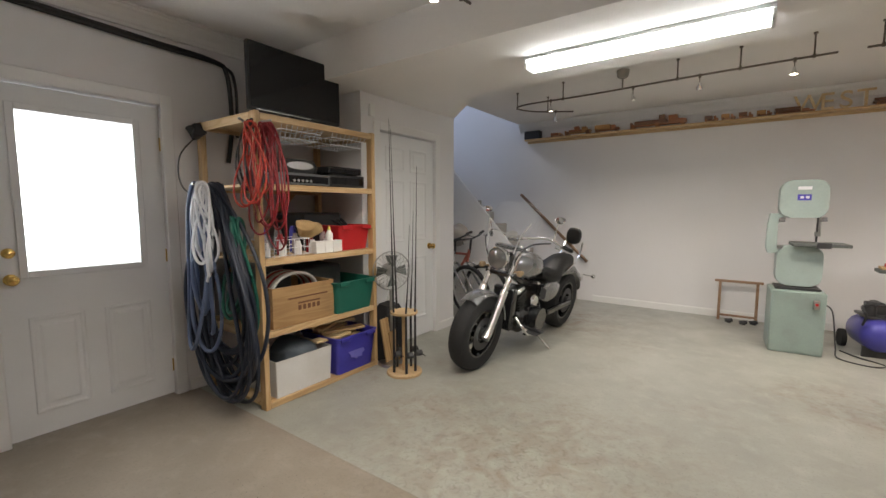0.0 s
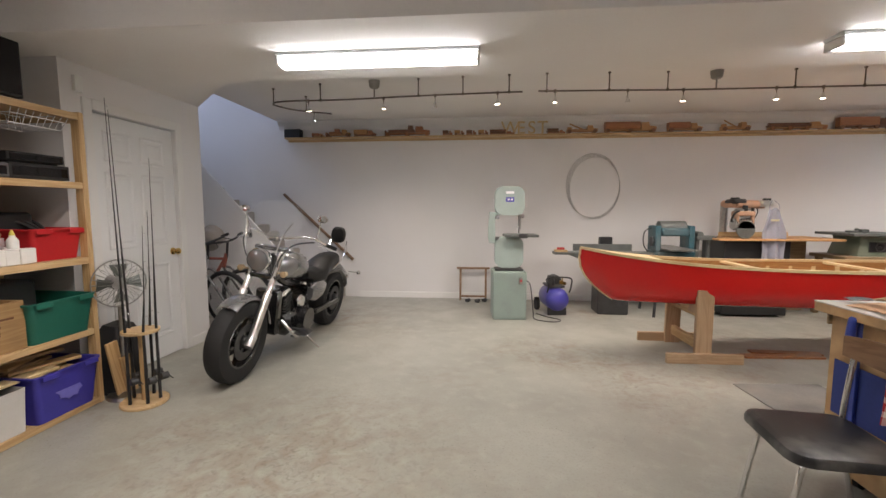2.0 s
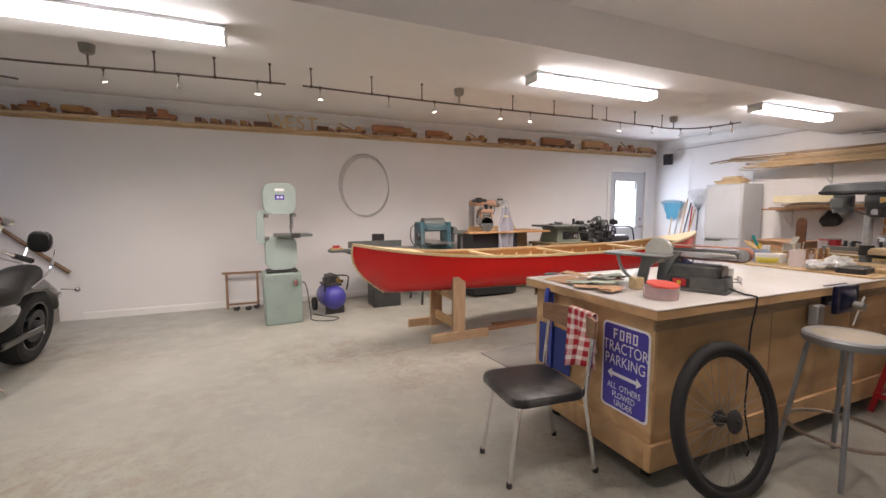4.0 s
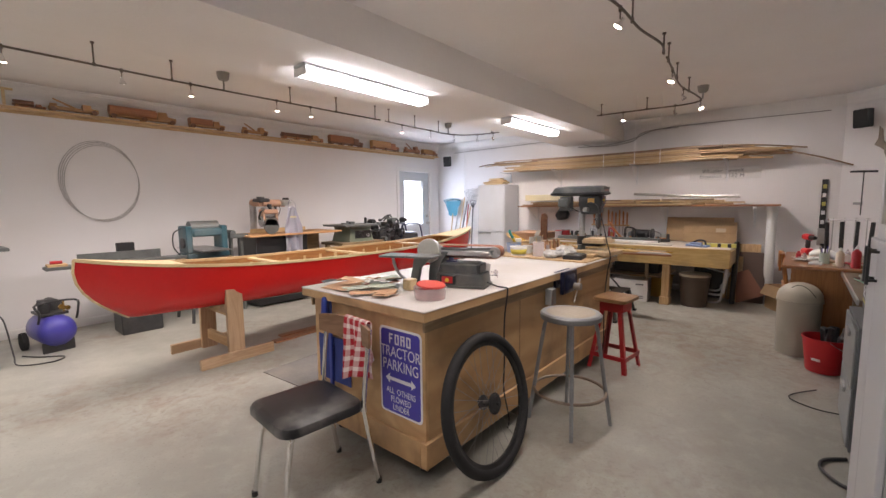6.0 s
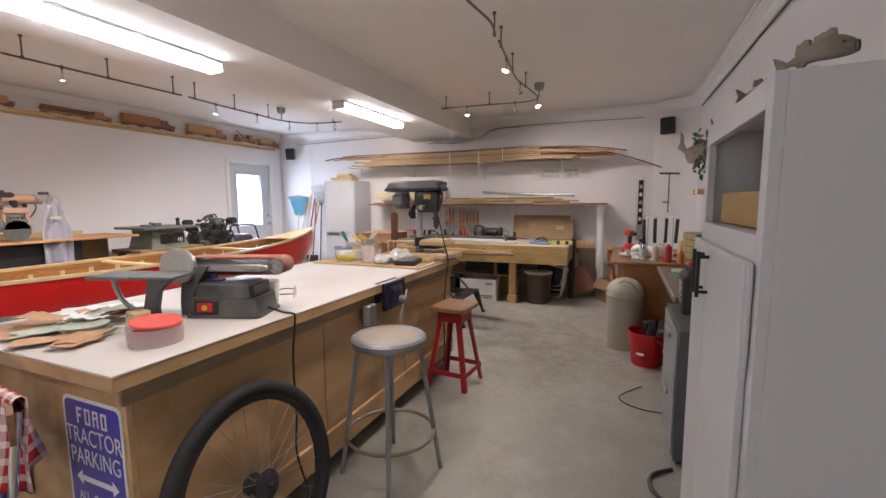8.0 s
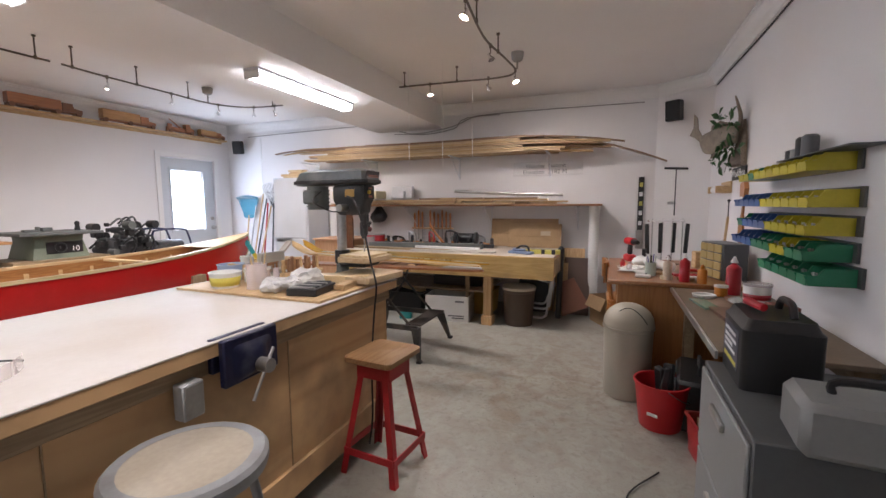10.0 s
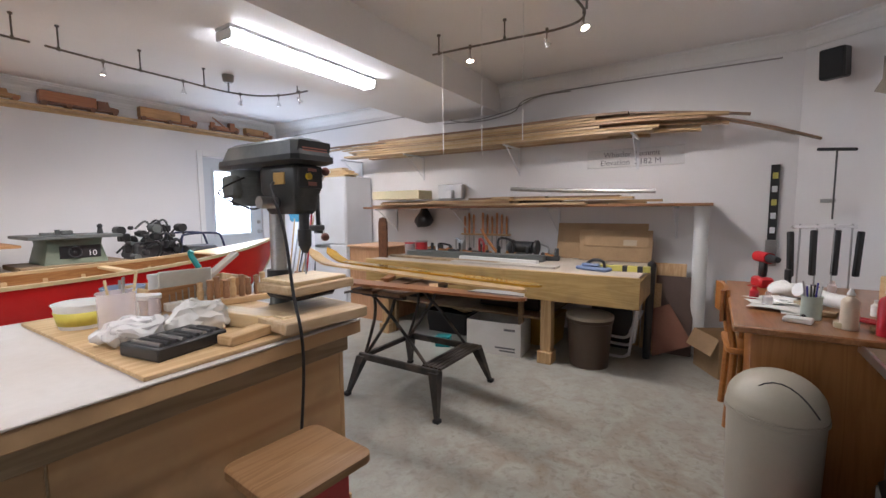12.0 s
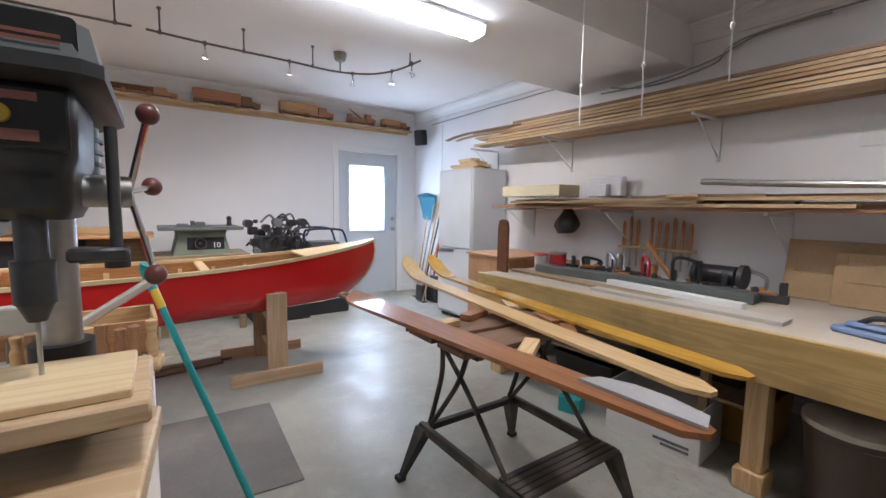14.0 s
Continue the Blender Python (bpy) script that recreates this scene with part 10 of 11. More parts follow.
for i in range(95):
    a = ra_.uniform(0, 6.28); r = ra_.uniform(0.08, 0.3)
    p = Vector((math.cos(a) * r * 0.8 + 0.03, 0.1 + ra_.uniform(0, 0.2), math.sin(a) * r * 0.8 + 0.02))
    L = ra_.uniform(0.06, 0.11)
    bm = B()
    lf = [(0, 0), (0.3, 0.22), (0.6, 0.24), (1.0, 0), (0.6, -0.24), (0.3, -0.22)]
    v0 = [bm.verts.new((x * L, y * L, 0.15 * L * abs(y) * 4 - 0.1 * L * x * x)) for x, y in lf]
    bm.faces.new((v0[0], v0[1], v0[2], v0[3])); bm.faces.new((v0[0], v0[3], v0[4], v0[5]))
    o = part("leaf", bm, LEAF, am)
    o.matrix_basis = Matrix.Translation(p) @ Euler((ra_.uniform(-1.2, 1.2), ra_.uniform(-1.2, 1.2), ra_.uniform(0, 6.28))).to_matrix().to_4x4()
for i in range(6):
    a = 1.1 * i
    bm = B(); tube(bm, spline([(0, 0.05, 0.0), (0.15 * math.cos(a), 0.14, 0.12 * math.sin(a)), (0.26 * math.cos(a), 0.2, 0.22 * math.sin(a) - 0.03)], 5), 0.003, 5)
    part("vine", bm, mat("vine", (0.08, 0.07, 0.03), 0.7) if i == 0 else bpy.data.materials["vine"], am)
wk = thing("workshop_sign", "small black sign with white hand lettering", "sign", at(8.2, YS + 0.001, 1.55, 180))
bm = B(); box(bm, -0.2, 0.2, -0.014, 0, -0.05, 0.05, 0.003)
part("board", bm, BLACK, wk)
letters("lettering", "WorkShop", 0.085, SIGNWHITE, wk, pose(0, -0.0145, 0, 90, 0, 0), 0.0004)
rp = thing("paper_roll_holder", "wooden roll holder with masking paper on the wall", "roll holder", at(8.6, YS, 1.43, 180))
bm = B(); box(bm, -0.17, 0.17, -0.014, 0, -0.03, 0.07, 0.003); box(bm, -0.17, -0.15, -0.12, -0.014, -0.03, 0.03, 0.003); box(bm, 0.15, 0.17, -0.12, -0.014, -0.03, 0.03, 0.003)
part("bracket", bm, PINEX, rp)
bm = B(); rod(bm, (-0.14, -0.07, 0), (0.14, -0.07, 0), 0.035, n=20)
part("roll", bm, PAPER, rp)
bm = B(); prism(bm, [(-0.045, 0), (0.045, 0), (0.06, 0.12), (0.03, 0.2), (0.015, 0.24), (0.015, 0.52), (-0.015, 0.52), (-0.015, 0.24), (-0.03, 0.2), (-0.06, 0.12)], 0.0, 0.014, RX)
bmesh.ops.recalc_face_normals(bm, faces=bm.faces)
solo("wooden_paddle", bm, OAK, "small brown wooden paddle hung on the wall", "paddle", pose(8.05, YS + 0.004, 1.0, 0, 8, 180))
bm = B(); prism(bm, [(-0.05, 0), (0.05, 0), (0.07, 0.06), (0.03, 0.12), (-0.06, 0.1)], 0, 0.03, RX); bmesh.ops.recalc_face_normals(bm, faces=bm.faces)
solo("wood_cutout", bm, ORW, "orange wooden cutout hung on the wall", "cutout", pose(7.98, YS + 0.004, 1.36, 0, 0, 180))

# ---- wooden storage rack ----
RK = thing("storage_rack", "open pine storage rack filled with boxes and gear", "rack")
RX0, RX1, RY0, RY1 = -1.33, -0.58, 3.47, 4.53
for x in (RX0 + 0.03, RX1 - 0.03):
    for y in (RY0 + 0.02, RY1 - 0.02):
        bm = B(); box(bm, x - 0.03, x + 0.03, y - 0.019, y + 0.019, 0, 1.965, 0.003)
        part("post", bm, PINE, RK)
for z in (0.045, 0.53, 1.015, 1.51, 1.955):
    bm = B(); box(bm, RX0 + 0.06, RX1 - 0.06, RY0 + 0.002, RY1 - 0.002, z - 0.02, z, 0.002)
    part("shelf_board", bm, PINEY, RK)
    for x in (RX0 + 0.01, RX1 - 0.05):
        bm = B(); box(bm, x, x + 0.05, RY0 + 0.04, RY1 - 0.04, z - 0.042, z - 0.0, 0.002)
        part("shelf_rail", bm, PINEY, RK)
for y in (RY0 + 0.008, RY1 - 0.008):
    for z in (0.5, 1.93):
        bm = B(); box(bm, RX0 + 0.06, RX1 - 0.06, y - 0.008, y + 0.008, z - 0.03, z + 0.03, 0.002)
        part("end_rail", bm, PINEX, RK)
bm = B(); box(bm, -0.012, 0.012, -0.55, 0.55, -0.03, 0.03, 0.002, Matrix.Translation((RX0 + 0.0, 4.0, 1.2)) @ Matrix.Rotation(radians(48), 4, "X"))
part("back_brace", bm, PINEY, RK)
# television on the rack
tv = thing("television", "black flat television standing on top of the rack", "television", at(-0.80, 3.95, 1.957, 90))
bm = B(); box(bm, -0.39, 0.39, -0.022, 0.02, 0.055, 0.505, 0.006)
part("body", bm, BLACK, tv)
bm = B(); box(bm, -0.378, 0.378, -0.0245, -0.022, 0.075, 0.495, 0.001)
part("screen", bm, GLOSSB, tv, "dark glossy screen")
bm = B(); box(bm, -0.34, 0.1, -0.026, -0.024, 0.058, 0.066, 0.001)
part("trim_strip", bm, CHROME, tv)
bm = B(); box(bm, -0.2, 0.2, -0.1, 0.1, 0.0, 0.014, 0.005); box(bm, -0.05, 0.05, -0.02, 0.02, 0.014, 0.06, 0.004)
part("stand", bm, BLACK, tv)
# wire baskets under the top
def basket(y, w):
    b_ = thing("wire_basket", "white wire under-shelf basket", "basket", at(-0.8, y, 1.935, 90), "wire baskets")
    for i in range(9):
        x = -w / 2 + w * i / 8
        bm = B(); tube(bm, [(x, 0.15, 0.0), (x * 0.9, 0.12, -0.1), (x * 0.9, -0.15, -0.1), (x, -0.2, -0.01)], 0.0022, 5)
        part("wire", bm, WHITEM, b_)
    for z, k, y0, y1 in ((-0.1, 0.9, 0.12, -0.15), (-0.05, 0.95, 0.135, -0.175), (-0.005, 1, 0.15, -0.2)):
        bm = B(); tube(bm, [(-w / 2 * k, y0, z), (-w / 2 * k, y1, z), (w / 2 * k, y1, z), (w / 2 * k, y0, z)], 0.003, 5, True)
        part("rim_wire", bm, WHITEM, b_)
basket(3.85, 0.34); basket(4.28, 0.34)
# stereo equipment
def device(name, y, w, h, d, z, mt_, label, knobs):
    e = thing(name, label, "electronics", at(-0.66, y, z, 90))
    bm = B(); box(bm, -w / 2, w / 2, 0.0, d, 0.008, h, 0.004)
    part("case", bm, mt_, e)
    bm = B(); box(bm, -w / 2 + 0.015, w / 2 - 0.015, -0.003, 0.0, h * 0.25, h * 0.8, 0.001)
    part("front_panel", bm, GLOSSB, e)
    for i in range(knobs):
        bm = B(); rod(bm, (-w * 0.3 + i * 0.035, -0.014, h * 0.4), (-w * 0.3 + i * 0.035, -0.003, h * 0.4), 0.009, n=12)
        part("knob", bm, STEEL, e)
    bm = B(); box(bm, -w / 2 + 0.02, w / 2 - 0.02, 0.03, d - 0.03, 0.0, 0.008)
    part("foot", bm, RUBBER, e)
    return e
device("stereo_receiver", 3.92, 0.4, 0.09, 0.3, 1.511, FG, "grey stereo receiver on the rack", 5)
device("dark_player", 4.3, 0.36, 0.1, 0.3, 1.511, BLACK, "black media player on the rack", 0)
device("dark_player", 4.28, 0.34, 0.06, 0.28, 1.612, BLACK, "thin black player stacked on another", 0)
bb = thing("portable_stereo", "black portable stereo with a bright oval lid", "stereo", at(-0.7, 3.88, 1.602, 90))
bm = B(); loft(bm, [[Vector((x, y + 0.1, z)) for x, y in rounded(w, d, 0.07, 4)] for z, w, d in ((0, 0.36, 0.2), (0.05, 0.38, 0.22), (0.1, 0.34, 0.18))])
part("body", bm, BLACK, bb)
bm = B(); prism(bm, [(0.11 * math.cos(t), 0.028 * math.sin(t)) for t in [2 * math.pi * i / 24 for i in range(24)]], 0.0, 0.006, Matrix.Translation((0, -0.008, 0.055)) @ RX)
part("silver_lid", bm, mat("silver_plastic", (0.75, 0.76, 0.78), 0.25, 0.6), bb, "bright silver oval panel")
# boxes and bins
def lidtub(name, y, w, d, h, z, mt_, label, x=-0.62):
    e = thing(name, label, "storage tub", at(x, y, z, 90))
    bm = B(); tub(bm, w * 0.88, d * 0.88, w, d, h, 0.004, 0.03, 0.012)
    for v in bm.verts: v.co.y += d / 2
    part("tub", bm, mt_, e)
    bm = B()
    for i in range(-2, 3):
        box(bm, i * w * 0.17 - 0.006, i * w * 0.17 + 0.006, -0.004 + 0.06 * d * (1 - 0.0), 0.01 + 0.06 * d, 0.03, h * 0.8, 0.002)
    part("rib", bm, mt_, e)
    for s in (-1, 1):
        bm = B(); box(bm, s * w * 0.32 - 0.05, s * w * 0.32 + 0.05, -0.022, -0.012, h - 0.035, h - 0.002, 0.004)
        part("handle", bm, mt_, e)
    return e
lidtub("red_tub", 4.34, 0.33, 0.4, 0.2, 1.016, REDP, "red plastic tub on the rack")
lidtub("green_tub", 4.28, 0.42, 0.45, 0.25, 0.531, GREENP, "dark green plastic tub on the rack", -0.56)
bt2 = lidtub("blue_tub", 4.27, 0.42, 0.45, 0.3, 0.046, BLUEP, "blue recycling tub full of wood offcuts", -0.55)
bm = B(); prism(bm, [(0.09 * math.cos(t) * (1 if i % 2 else 0.8), 0.07 * math.sin(t) * (1 if i % 2 else 0.8)) for i, t in enumerate([2 * math.pi * i / 18 for i in range(18)])], 0, 0.001, Matrix.Translation((0.0, 0.012, 0.16)) @ Matrix.Rotation(radians(84), 4, "X"))
part("faded_mark", bm, mat("faded_blue", (0.14, 0.13, 0.45), 0.5), bt2)
rb_ = random.Random(5)
for i in range(8):
    l_ = rb_.uniform(0.24, 0.38)
    bm = B(); box(bm, -l_ / 2, l_ / 2, -0.045, 0.045, 0, 0.018, 0.002)
    solo("offcut_board", bm, (PINEX, ASH, PINEX, PLYEDGE)[i % 4], "short wood offcut stacked in the blue tub", "offcut", at(-0.78 + rb_.uniform(-0.08, 0.1), 4.2 + rb_.uniform(-0.08, 0.1), 0.3 + 0.019 * i, 90 + rb_.uniform(-25, 25)), "tub offcuts")
for i in range(7):
    bm = B(); box(bm, -0.14, 0.14, -0.05, 0.05, 0, 0.25)
    solo("offcut_board", bm, PINEX, "wood offcut standing in the blue tub", "offcut", at(-0.99 + 0.047 * i, 4.27, 0.056, 88), "tub offcuts")
CRATEW = wood("old_crate_pine", (0.42, 0.26, 0.12), (0.3, 0.17, 0.07), 0, knots=0.4, grime=0.3)
cr_ = thing("wooden_crate", "pine crate with a faded stencil, holding hoses", "crate", at(-0.6, 3.82, 0.531, 90))
for q in ((-0.26, 0.26, 0.0, 0.014, 0.0, 0.28), (-0.26, 0.26, 0.4, 0.414, 0.0, 0.28), (-0.26, -0.246, 0.014, 0.4, 0, 0.28), (0.246, 0.26, 0.014, 0.4, 0, 0.28), (-0.246, 0.246, 0.014, 0.4, 0.0, 0.012)):
    bm = B(); box(bm, *q, 0.002)
    part("board", bm, CRATEW, cr_)
bm = B(); box(bm, -0.14, 0.2, -0.0012, 0.0, 0.185, 0.197); box(bm, -0.06, 0.13, -0.0012, 0.0, 0.145, 0.157)
for i in range(5):
    box(bm, -0.06 + 0.04 * i, -0.035 + 0.04 * i, -0.0012, 0.0, 0.1, 0.135)
part("stencil", bm, mat("stencil_brown", (0.14, 0.06, 0.03), 0.8), cr_)
for i in range(7):
    bm = B(); tube(bm, [Vector((0.19 * math.cos(t), 0.2 + 0.0 + 0.03 * i - 0.09, 0.22 + 0.13 * math.sin(t))) for t in [math.pi * k / 14 for k in range(15)]], 0.011, 7)
    part("hose_coil", bm, (WHITEP, bpy.data.materials["grey_tubing_w"] if "grey_tubing_w" in bpy.data.materials else mat("grey_tubing_w", (0.5, 0.47, 0.42), 0.5), REDM)[i % 3], cr_)
wbn = thing("white_bin", "white cardboard bin with a grey tarp in it", "box", at(-0.58, 3.8, 0.046, 90))
bm = B(); tub(bm, 0.46, 0.36, 0.48, 0.38, 0.26, 0.005, 0.008, 0.001)
for v in bm.verts: v.co.y += 0.2
part("bin", bm, bpy.data.materials["white_carton"] if "white_carton" in bpy.data.materials else mat("white_carton_w", (0.68, 0.67, 0.66), 0.7, var=0.05), wbn)
bm = B(); bmesh.ops.create_icosphere(bm, subdivisions=4, radius=0.17); bmesh.ops.scale(bm, vec=(1.1, 0.9, 0.8), verts=bm.verts); crumple(bm, 0.05, 6, 4)
solo("grey_tarp", bm, mat("slate_tarp", (0.07, 0.09, 0.11), 0.6, var=0.2), "dark grey tarp bundled in the white bin", "tarp", at(-0.8, 3.84, 0.25))
# small things on the middle shelf
bm = B(); bmesh.ops.create_icosphere(bm, subdivisions=4, radius=0.09); bmesh.ops.scale(bm, vec=(0.9, 1.25, 0.8), verts=bm.verts); crumple(bm, 0.035, 11, 6)
solo("leather_glove", bm, mat("tan_leather", (0.42, 0.28, 0.13), 0.8, var=0.15), "tan leather work gloves in a heap", "gloves", at(-0.72, 3.96, 1.21))
gb2 = thing("wire_caddy", "white wire caddy of small jars on the rack", "caddy", at(-0.72, 3.72, 1.016, 90))
bm = B()
for i in range(9):
    x = -0.16 + 0.04 * i
    rod(bm, (x, -0.1, 0.0), (x, -0.1, 0.12), 0.0022, n=5)
for z in (0.01, 0.06, 0.12):
    tube(bm, [(-0.17, -0.1, z), (0.17, -0.1, z), (0.17, 0.12, z), (-0.17, 0.12, z)], 0.0025, 5, True)
part("wire", bm, WHITEM, gb2)
for i in range(14):
    x, y = -0.68 - 0.09 * (i % 3), 3.58 + 0.042 * i
    h = 0.07 + 0.05 * ((i * 7) % 3)
    bm = B(); lathe(bm, [(0.0, 0), (0.026, 0), (0.026, h), (0.018, h + 0.01), (0.018, h + 0.03), (0.0, h + 0.03)], 14)
    solo("small_bottle", bm, (WHITEP, CLEAR, BLUEP, WHITEP, REDM, CAST)[i % 6], "small bottle or jar on the middle shelf", "bottle", at(x, y, 1.017), "shelf bottles")
sb_ = bottle(-0.66, 4.1, 1.017, 0.028, 0.2, WHITEP, YEL, "white spray bottle with a yellow nozzle", 0.5)
for i in range(3):
    bm = B(); box(bm, -0.05, 0.05, -0.03, 0.03, 0, 0.09, 0.004)
    solo("white_carton_small", bm, PAPER, "small white carton on the middle shelf", "box", at(-0.63, 3.98 + 0.075 * i, 1.017, 90 + 4 * i), "small cartons")
for i in range(3):
    bm = B(); tube(bm, spline([(-1.0, 4.1 + 0.12 * i, 1.02), (-0.95, 4.12 + 0.12 * i, 1.22), (-0.85, 4.3 + 0.05 * i, 1.25), (-0.75, 4.45, 1.1)], 5), 0.011, 7)
    solo("black_hose", bm, RUBBER, "black hose on the middle shelf", "hose", None, "rack hoses")
bm = B(); box(bm, -0.2, 0.2, -0.2, 0.2, 0, 0.3, 0.02)
solo("dark_case", bm, BLACK, "dark case at the back of the rack", "case", at(-1.05, 4.2, 1.017))
for i in range(2):
    bm = B(); box(bm, -0.15, 0.15, -0.2, 0.2, 0, 0.34, 0.02)
    solo("dark_case", bm, FG, "dark case at the back of the rack", "case", at(-1.08, 3.75 + 0.5 * i, 0.532))

# ---- coiled hoses and cords on the rack's end ----
def coils(name, n, cx, cy, ztop, w, h, r, mt_, label, seed, spread=0.05, tilt=0.0):
    hz = thing(name, label, "hose", None)
    rr = random.Random(seed)
    for i in range(n):
        ww, hh = w * rr.uniform(0.45, 1.1), h * rr.uniform(0.76, 1.03)
        ox, oy, ph = rr.uniform(-spread, spread), rr.uniform(-0.06, 0.06), rr.uniform(0, 6.28)
        pts = []
        for k in range(18):
            t = 2 * math.pi * k / 18
            s = math.sin(t)
            down = (1 - s) / 2
            pinch = 0.16 + 0.84 * down ** 0.62
            wob = 0.035 * w * math.sin(3 * t + ph) * down
            pts.append((cx + ox * (0.3 + down) + ww / 2 * math.cos(t) * pinch + wob + tilt * down * 0.14, cy + oy * (0.3 + 0.9 * down) + 0.03 * math.cos(t * 2 + ph), ztop - hh / 2 + hh / 2 * s + 0.012 * math.sin(2 * t + ph)))
        bm = B(); tube(bm, spline(pts, 4, True), r, 8, True)
        part("loop", bm, mt_, hz)
    return hz
NAVYH = mat("navy_hose", (0.014, 0.02, 0.036), 0.45, var=0.25)
# bluish sheen on dark navy hose, put into the colour of these loops
HOSESHEEN = mat("navy_hose_sheen", (0.1, 0.135, 0.23), 0.45)
LGREY = mat("pale_grey_hose", (0.72, 0.73, 0.76), 0.5)
REDC = mat("red_cord", (0.24, 0.014, 0.02), 0.5)
ORC = mat("orange_cord", (0.48, 0.05, 0.03), 0.5)
coils("garden_hose", 17, -0.84, 3.33, 1.5, 1.0, 1.43, 0.0125, NAVYH, "thick navy garden hose hung in long loops", 1, 0.06, 0.6)
coils("air_hose", 5, -0.86, 3.26, 1.5, 0.34, 1.05, 0.012, HOSESHEEN, "navy air hose hung in loops, tinted bluer for its sheen", 2, 0.07)
coils("air_hose", 6, -0.78, 3.22, 1.5, 0.26, 0.62, 0.0085, LGREY, "pale grey air hose hung in loops", 3, 0.05)
coils("green_hose", 3, -0.62, 3.36, 1.3, 0.2, 0.75, 0.011, GREENP, "dark green hose hung beside the rack post", 4, 0.04)
coils("coiled_lead", 9, -0.5, 3.5, 1.87, 0.3, 0.8, 0.006, REDC, "dark red extension cord hung in loops", 5, 0.06)
coils("coiled_lead", 6, -0.5, 3.4, 1.86, 0.24, 0.5, 0.006, ORC, "orange extension cord hung in loops", 6, 0.05)
coils("black_lead", 3, -0.58, 3.44, 1.9, 0.16, 0.55, 0.006, BLACK, "black cord hung on the rack post", 7, 0.05)
hk = thing("hose_hooks", "steel hooks on the rack post carrying hoses", "hook")
for p, q in (((-0.61, 3.47, 1.86), (-0.6, 3.38, 1.9)), ((-0.86, 3.47, 1.47), (-0.84, 3.2, 1.5)), ((-0.55, 3.48, 1.88), (-0.5, 3.54, 1.9)), ((-0.78, 3.47, 1.27), (-0.76, 3.34, 1.29))):
    bm = B(); rod(bm, p, q, 0.008, n=8)
    part("hook", bm, STEEL, hk)
bm = B(); tube(bm, spline([(-1.34, 2.2, 2.5), (-1.34, 3.2, 2.46), (-1.34, 3.62, 2.44), (-1.335, 3.72, 2.36), (-1.335, 3.74, 2.0), (-1.335, 3.7, 1.7)], 6), 0.017, 8)
solo("wall_cable", bm, BLACK, "thick black cable running down the west wall", "cable")
bm = B(); tube(bm, spline([(-1.34, 2.2, 2.48), (-1.34, 3.2, 2.44), (-1.34, 3.68, 2.42), (-1.335, 3.78, 2.3), (-1.335, 3.78, 1.9)], 6), 0.012, 8)
solo("wall_cable", bm, BLACK, "black cable running down the west wall", "cable")
bm = B(); bmesh.ops.create_icosphere(bm, subdivisions=3, radius=0.055); crumple(bm, 0.03, 20, 3)
solo("cord_bundle", bm, BLACK, "bundle of black cords tied at the rack top", "cord", at(-1.27, 3.44, 1.9))
bm = B(); tube(bm, spline([(-1.27, 3.44, 1.86), (-1.22, 3.3, 1.7), (-1.25, 3.32, 1.5), (-1.2, 3.45, 1.4)], 6), 0.005, 6)
solo("hanging_cord", bm, BLACK, "thin black cord hanging from the rack", "cord")

# ---- fishing rods in a stand, fan, bag ----
fs = thing("rod_stand", "round wooden stand for fishing rods", "rod stand", at(-0.27, 4.52, 0))
bm = B(); lathe(bm, [(0.0, 0), (0.14, 0), (0.145, 0.006), (0.145, 0.02), (0.14, 0.026), (0.0, 0.026)], 32)
part("base", bm, PINEX, fs)
bm = B(); lathe(bm, [(0.0, 0.5), (0.11, 0.5), (0.113, 0.505), (0.113, 0.52), (0.0, 0.522)], 32)
part("top_ring", bm, PINEX, fs)
bm = B(); rod(bm, (0, 0, 0.026), (0, 0, 0.5), 0.018, n=12)
part("post", bm, PINE, fs)
for i, (a, h) in enumerate(((20, 1.65), (95, 1.3), (170, 1.95), (250, 2.0), (320, 1.2))):
    c, s = math.cos(radians(a)) * 0.095, math.sin(radians(a)) * 0.095
    fr_ = thing("fishing_rod", "black fishing rod with a reel standing in the stand", "fishing rod", at(-0.27 + c, 4.52 + s, 0.027), "fishing rods")
    lx, ly = 0.03 * math.sin(i * 2.0), 0.03 * math.cos(i * 1.3)
    bm = B(); tube(bm, [(0, 0, 0), (0, 0, 0.5), (lx * 0.5, ly * 0.5, h * 0.6), (lx, ly, h)], [0.011, 0.0085, 0.004, 0.0015], 8)
    part("blank", bm, BLACK, fr_)
    bm = B(); rod(bm, (0.03, -0.02, 0.16), (0.05, 0.02, 0.16), 0.024, n=14); rod(bm, (0.0, 0.0, 0.13), (0.03, 0, 0.16), 0.006, n=6); rod(bm, (0.05, 0.02, 0.16), (0.08, 0.03, 0.13), 0.004, n=6)
    part("reel", bm, DARKST, fr_)
    bm = B()
    for k in range(4):
        z = 0.6 + (h - 0.65) * k / 3
        torus(bm, (0.01 + lx * z / h, ly * z / h, z), 0.007, 0.0012, 10, 4)
    part("line_guide", bm, STEEL, fr_)
fn = thing("floor_fan", "old grey wire-cage fan on a pedestal", "fan", at(-0.5, 4.62, 0, 62))
bm = B(); rod(bm, (0, 0, 0.0), (0, 0, 0.66), 0.014, n=10); lathe(bm, [(0.0, 0), (0.12, 0), (0.11, 0.02), (0.03, 0.035), (0.0, 0.035)], 20)
part("pedestal", bm, STEEL, fn)
bm = B(); rod(bm, (0, -0.02, 0.82), (0, 0.1, 0.82), 0.05, n=16)
part("motor", bm, STEEL, fn)
bm = B()
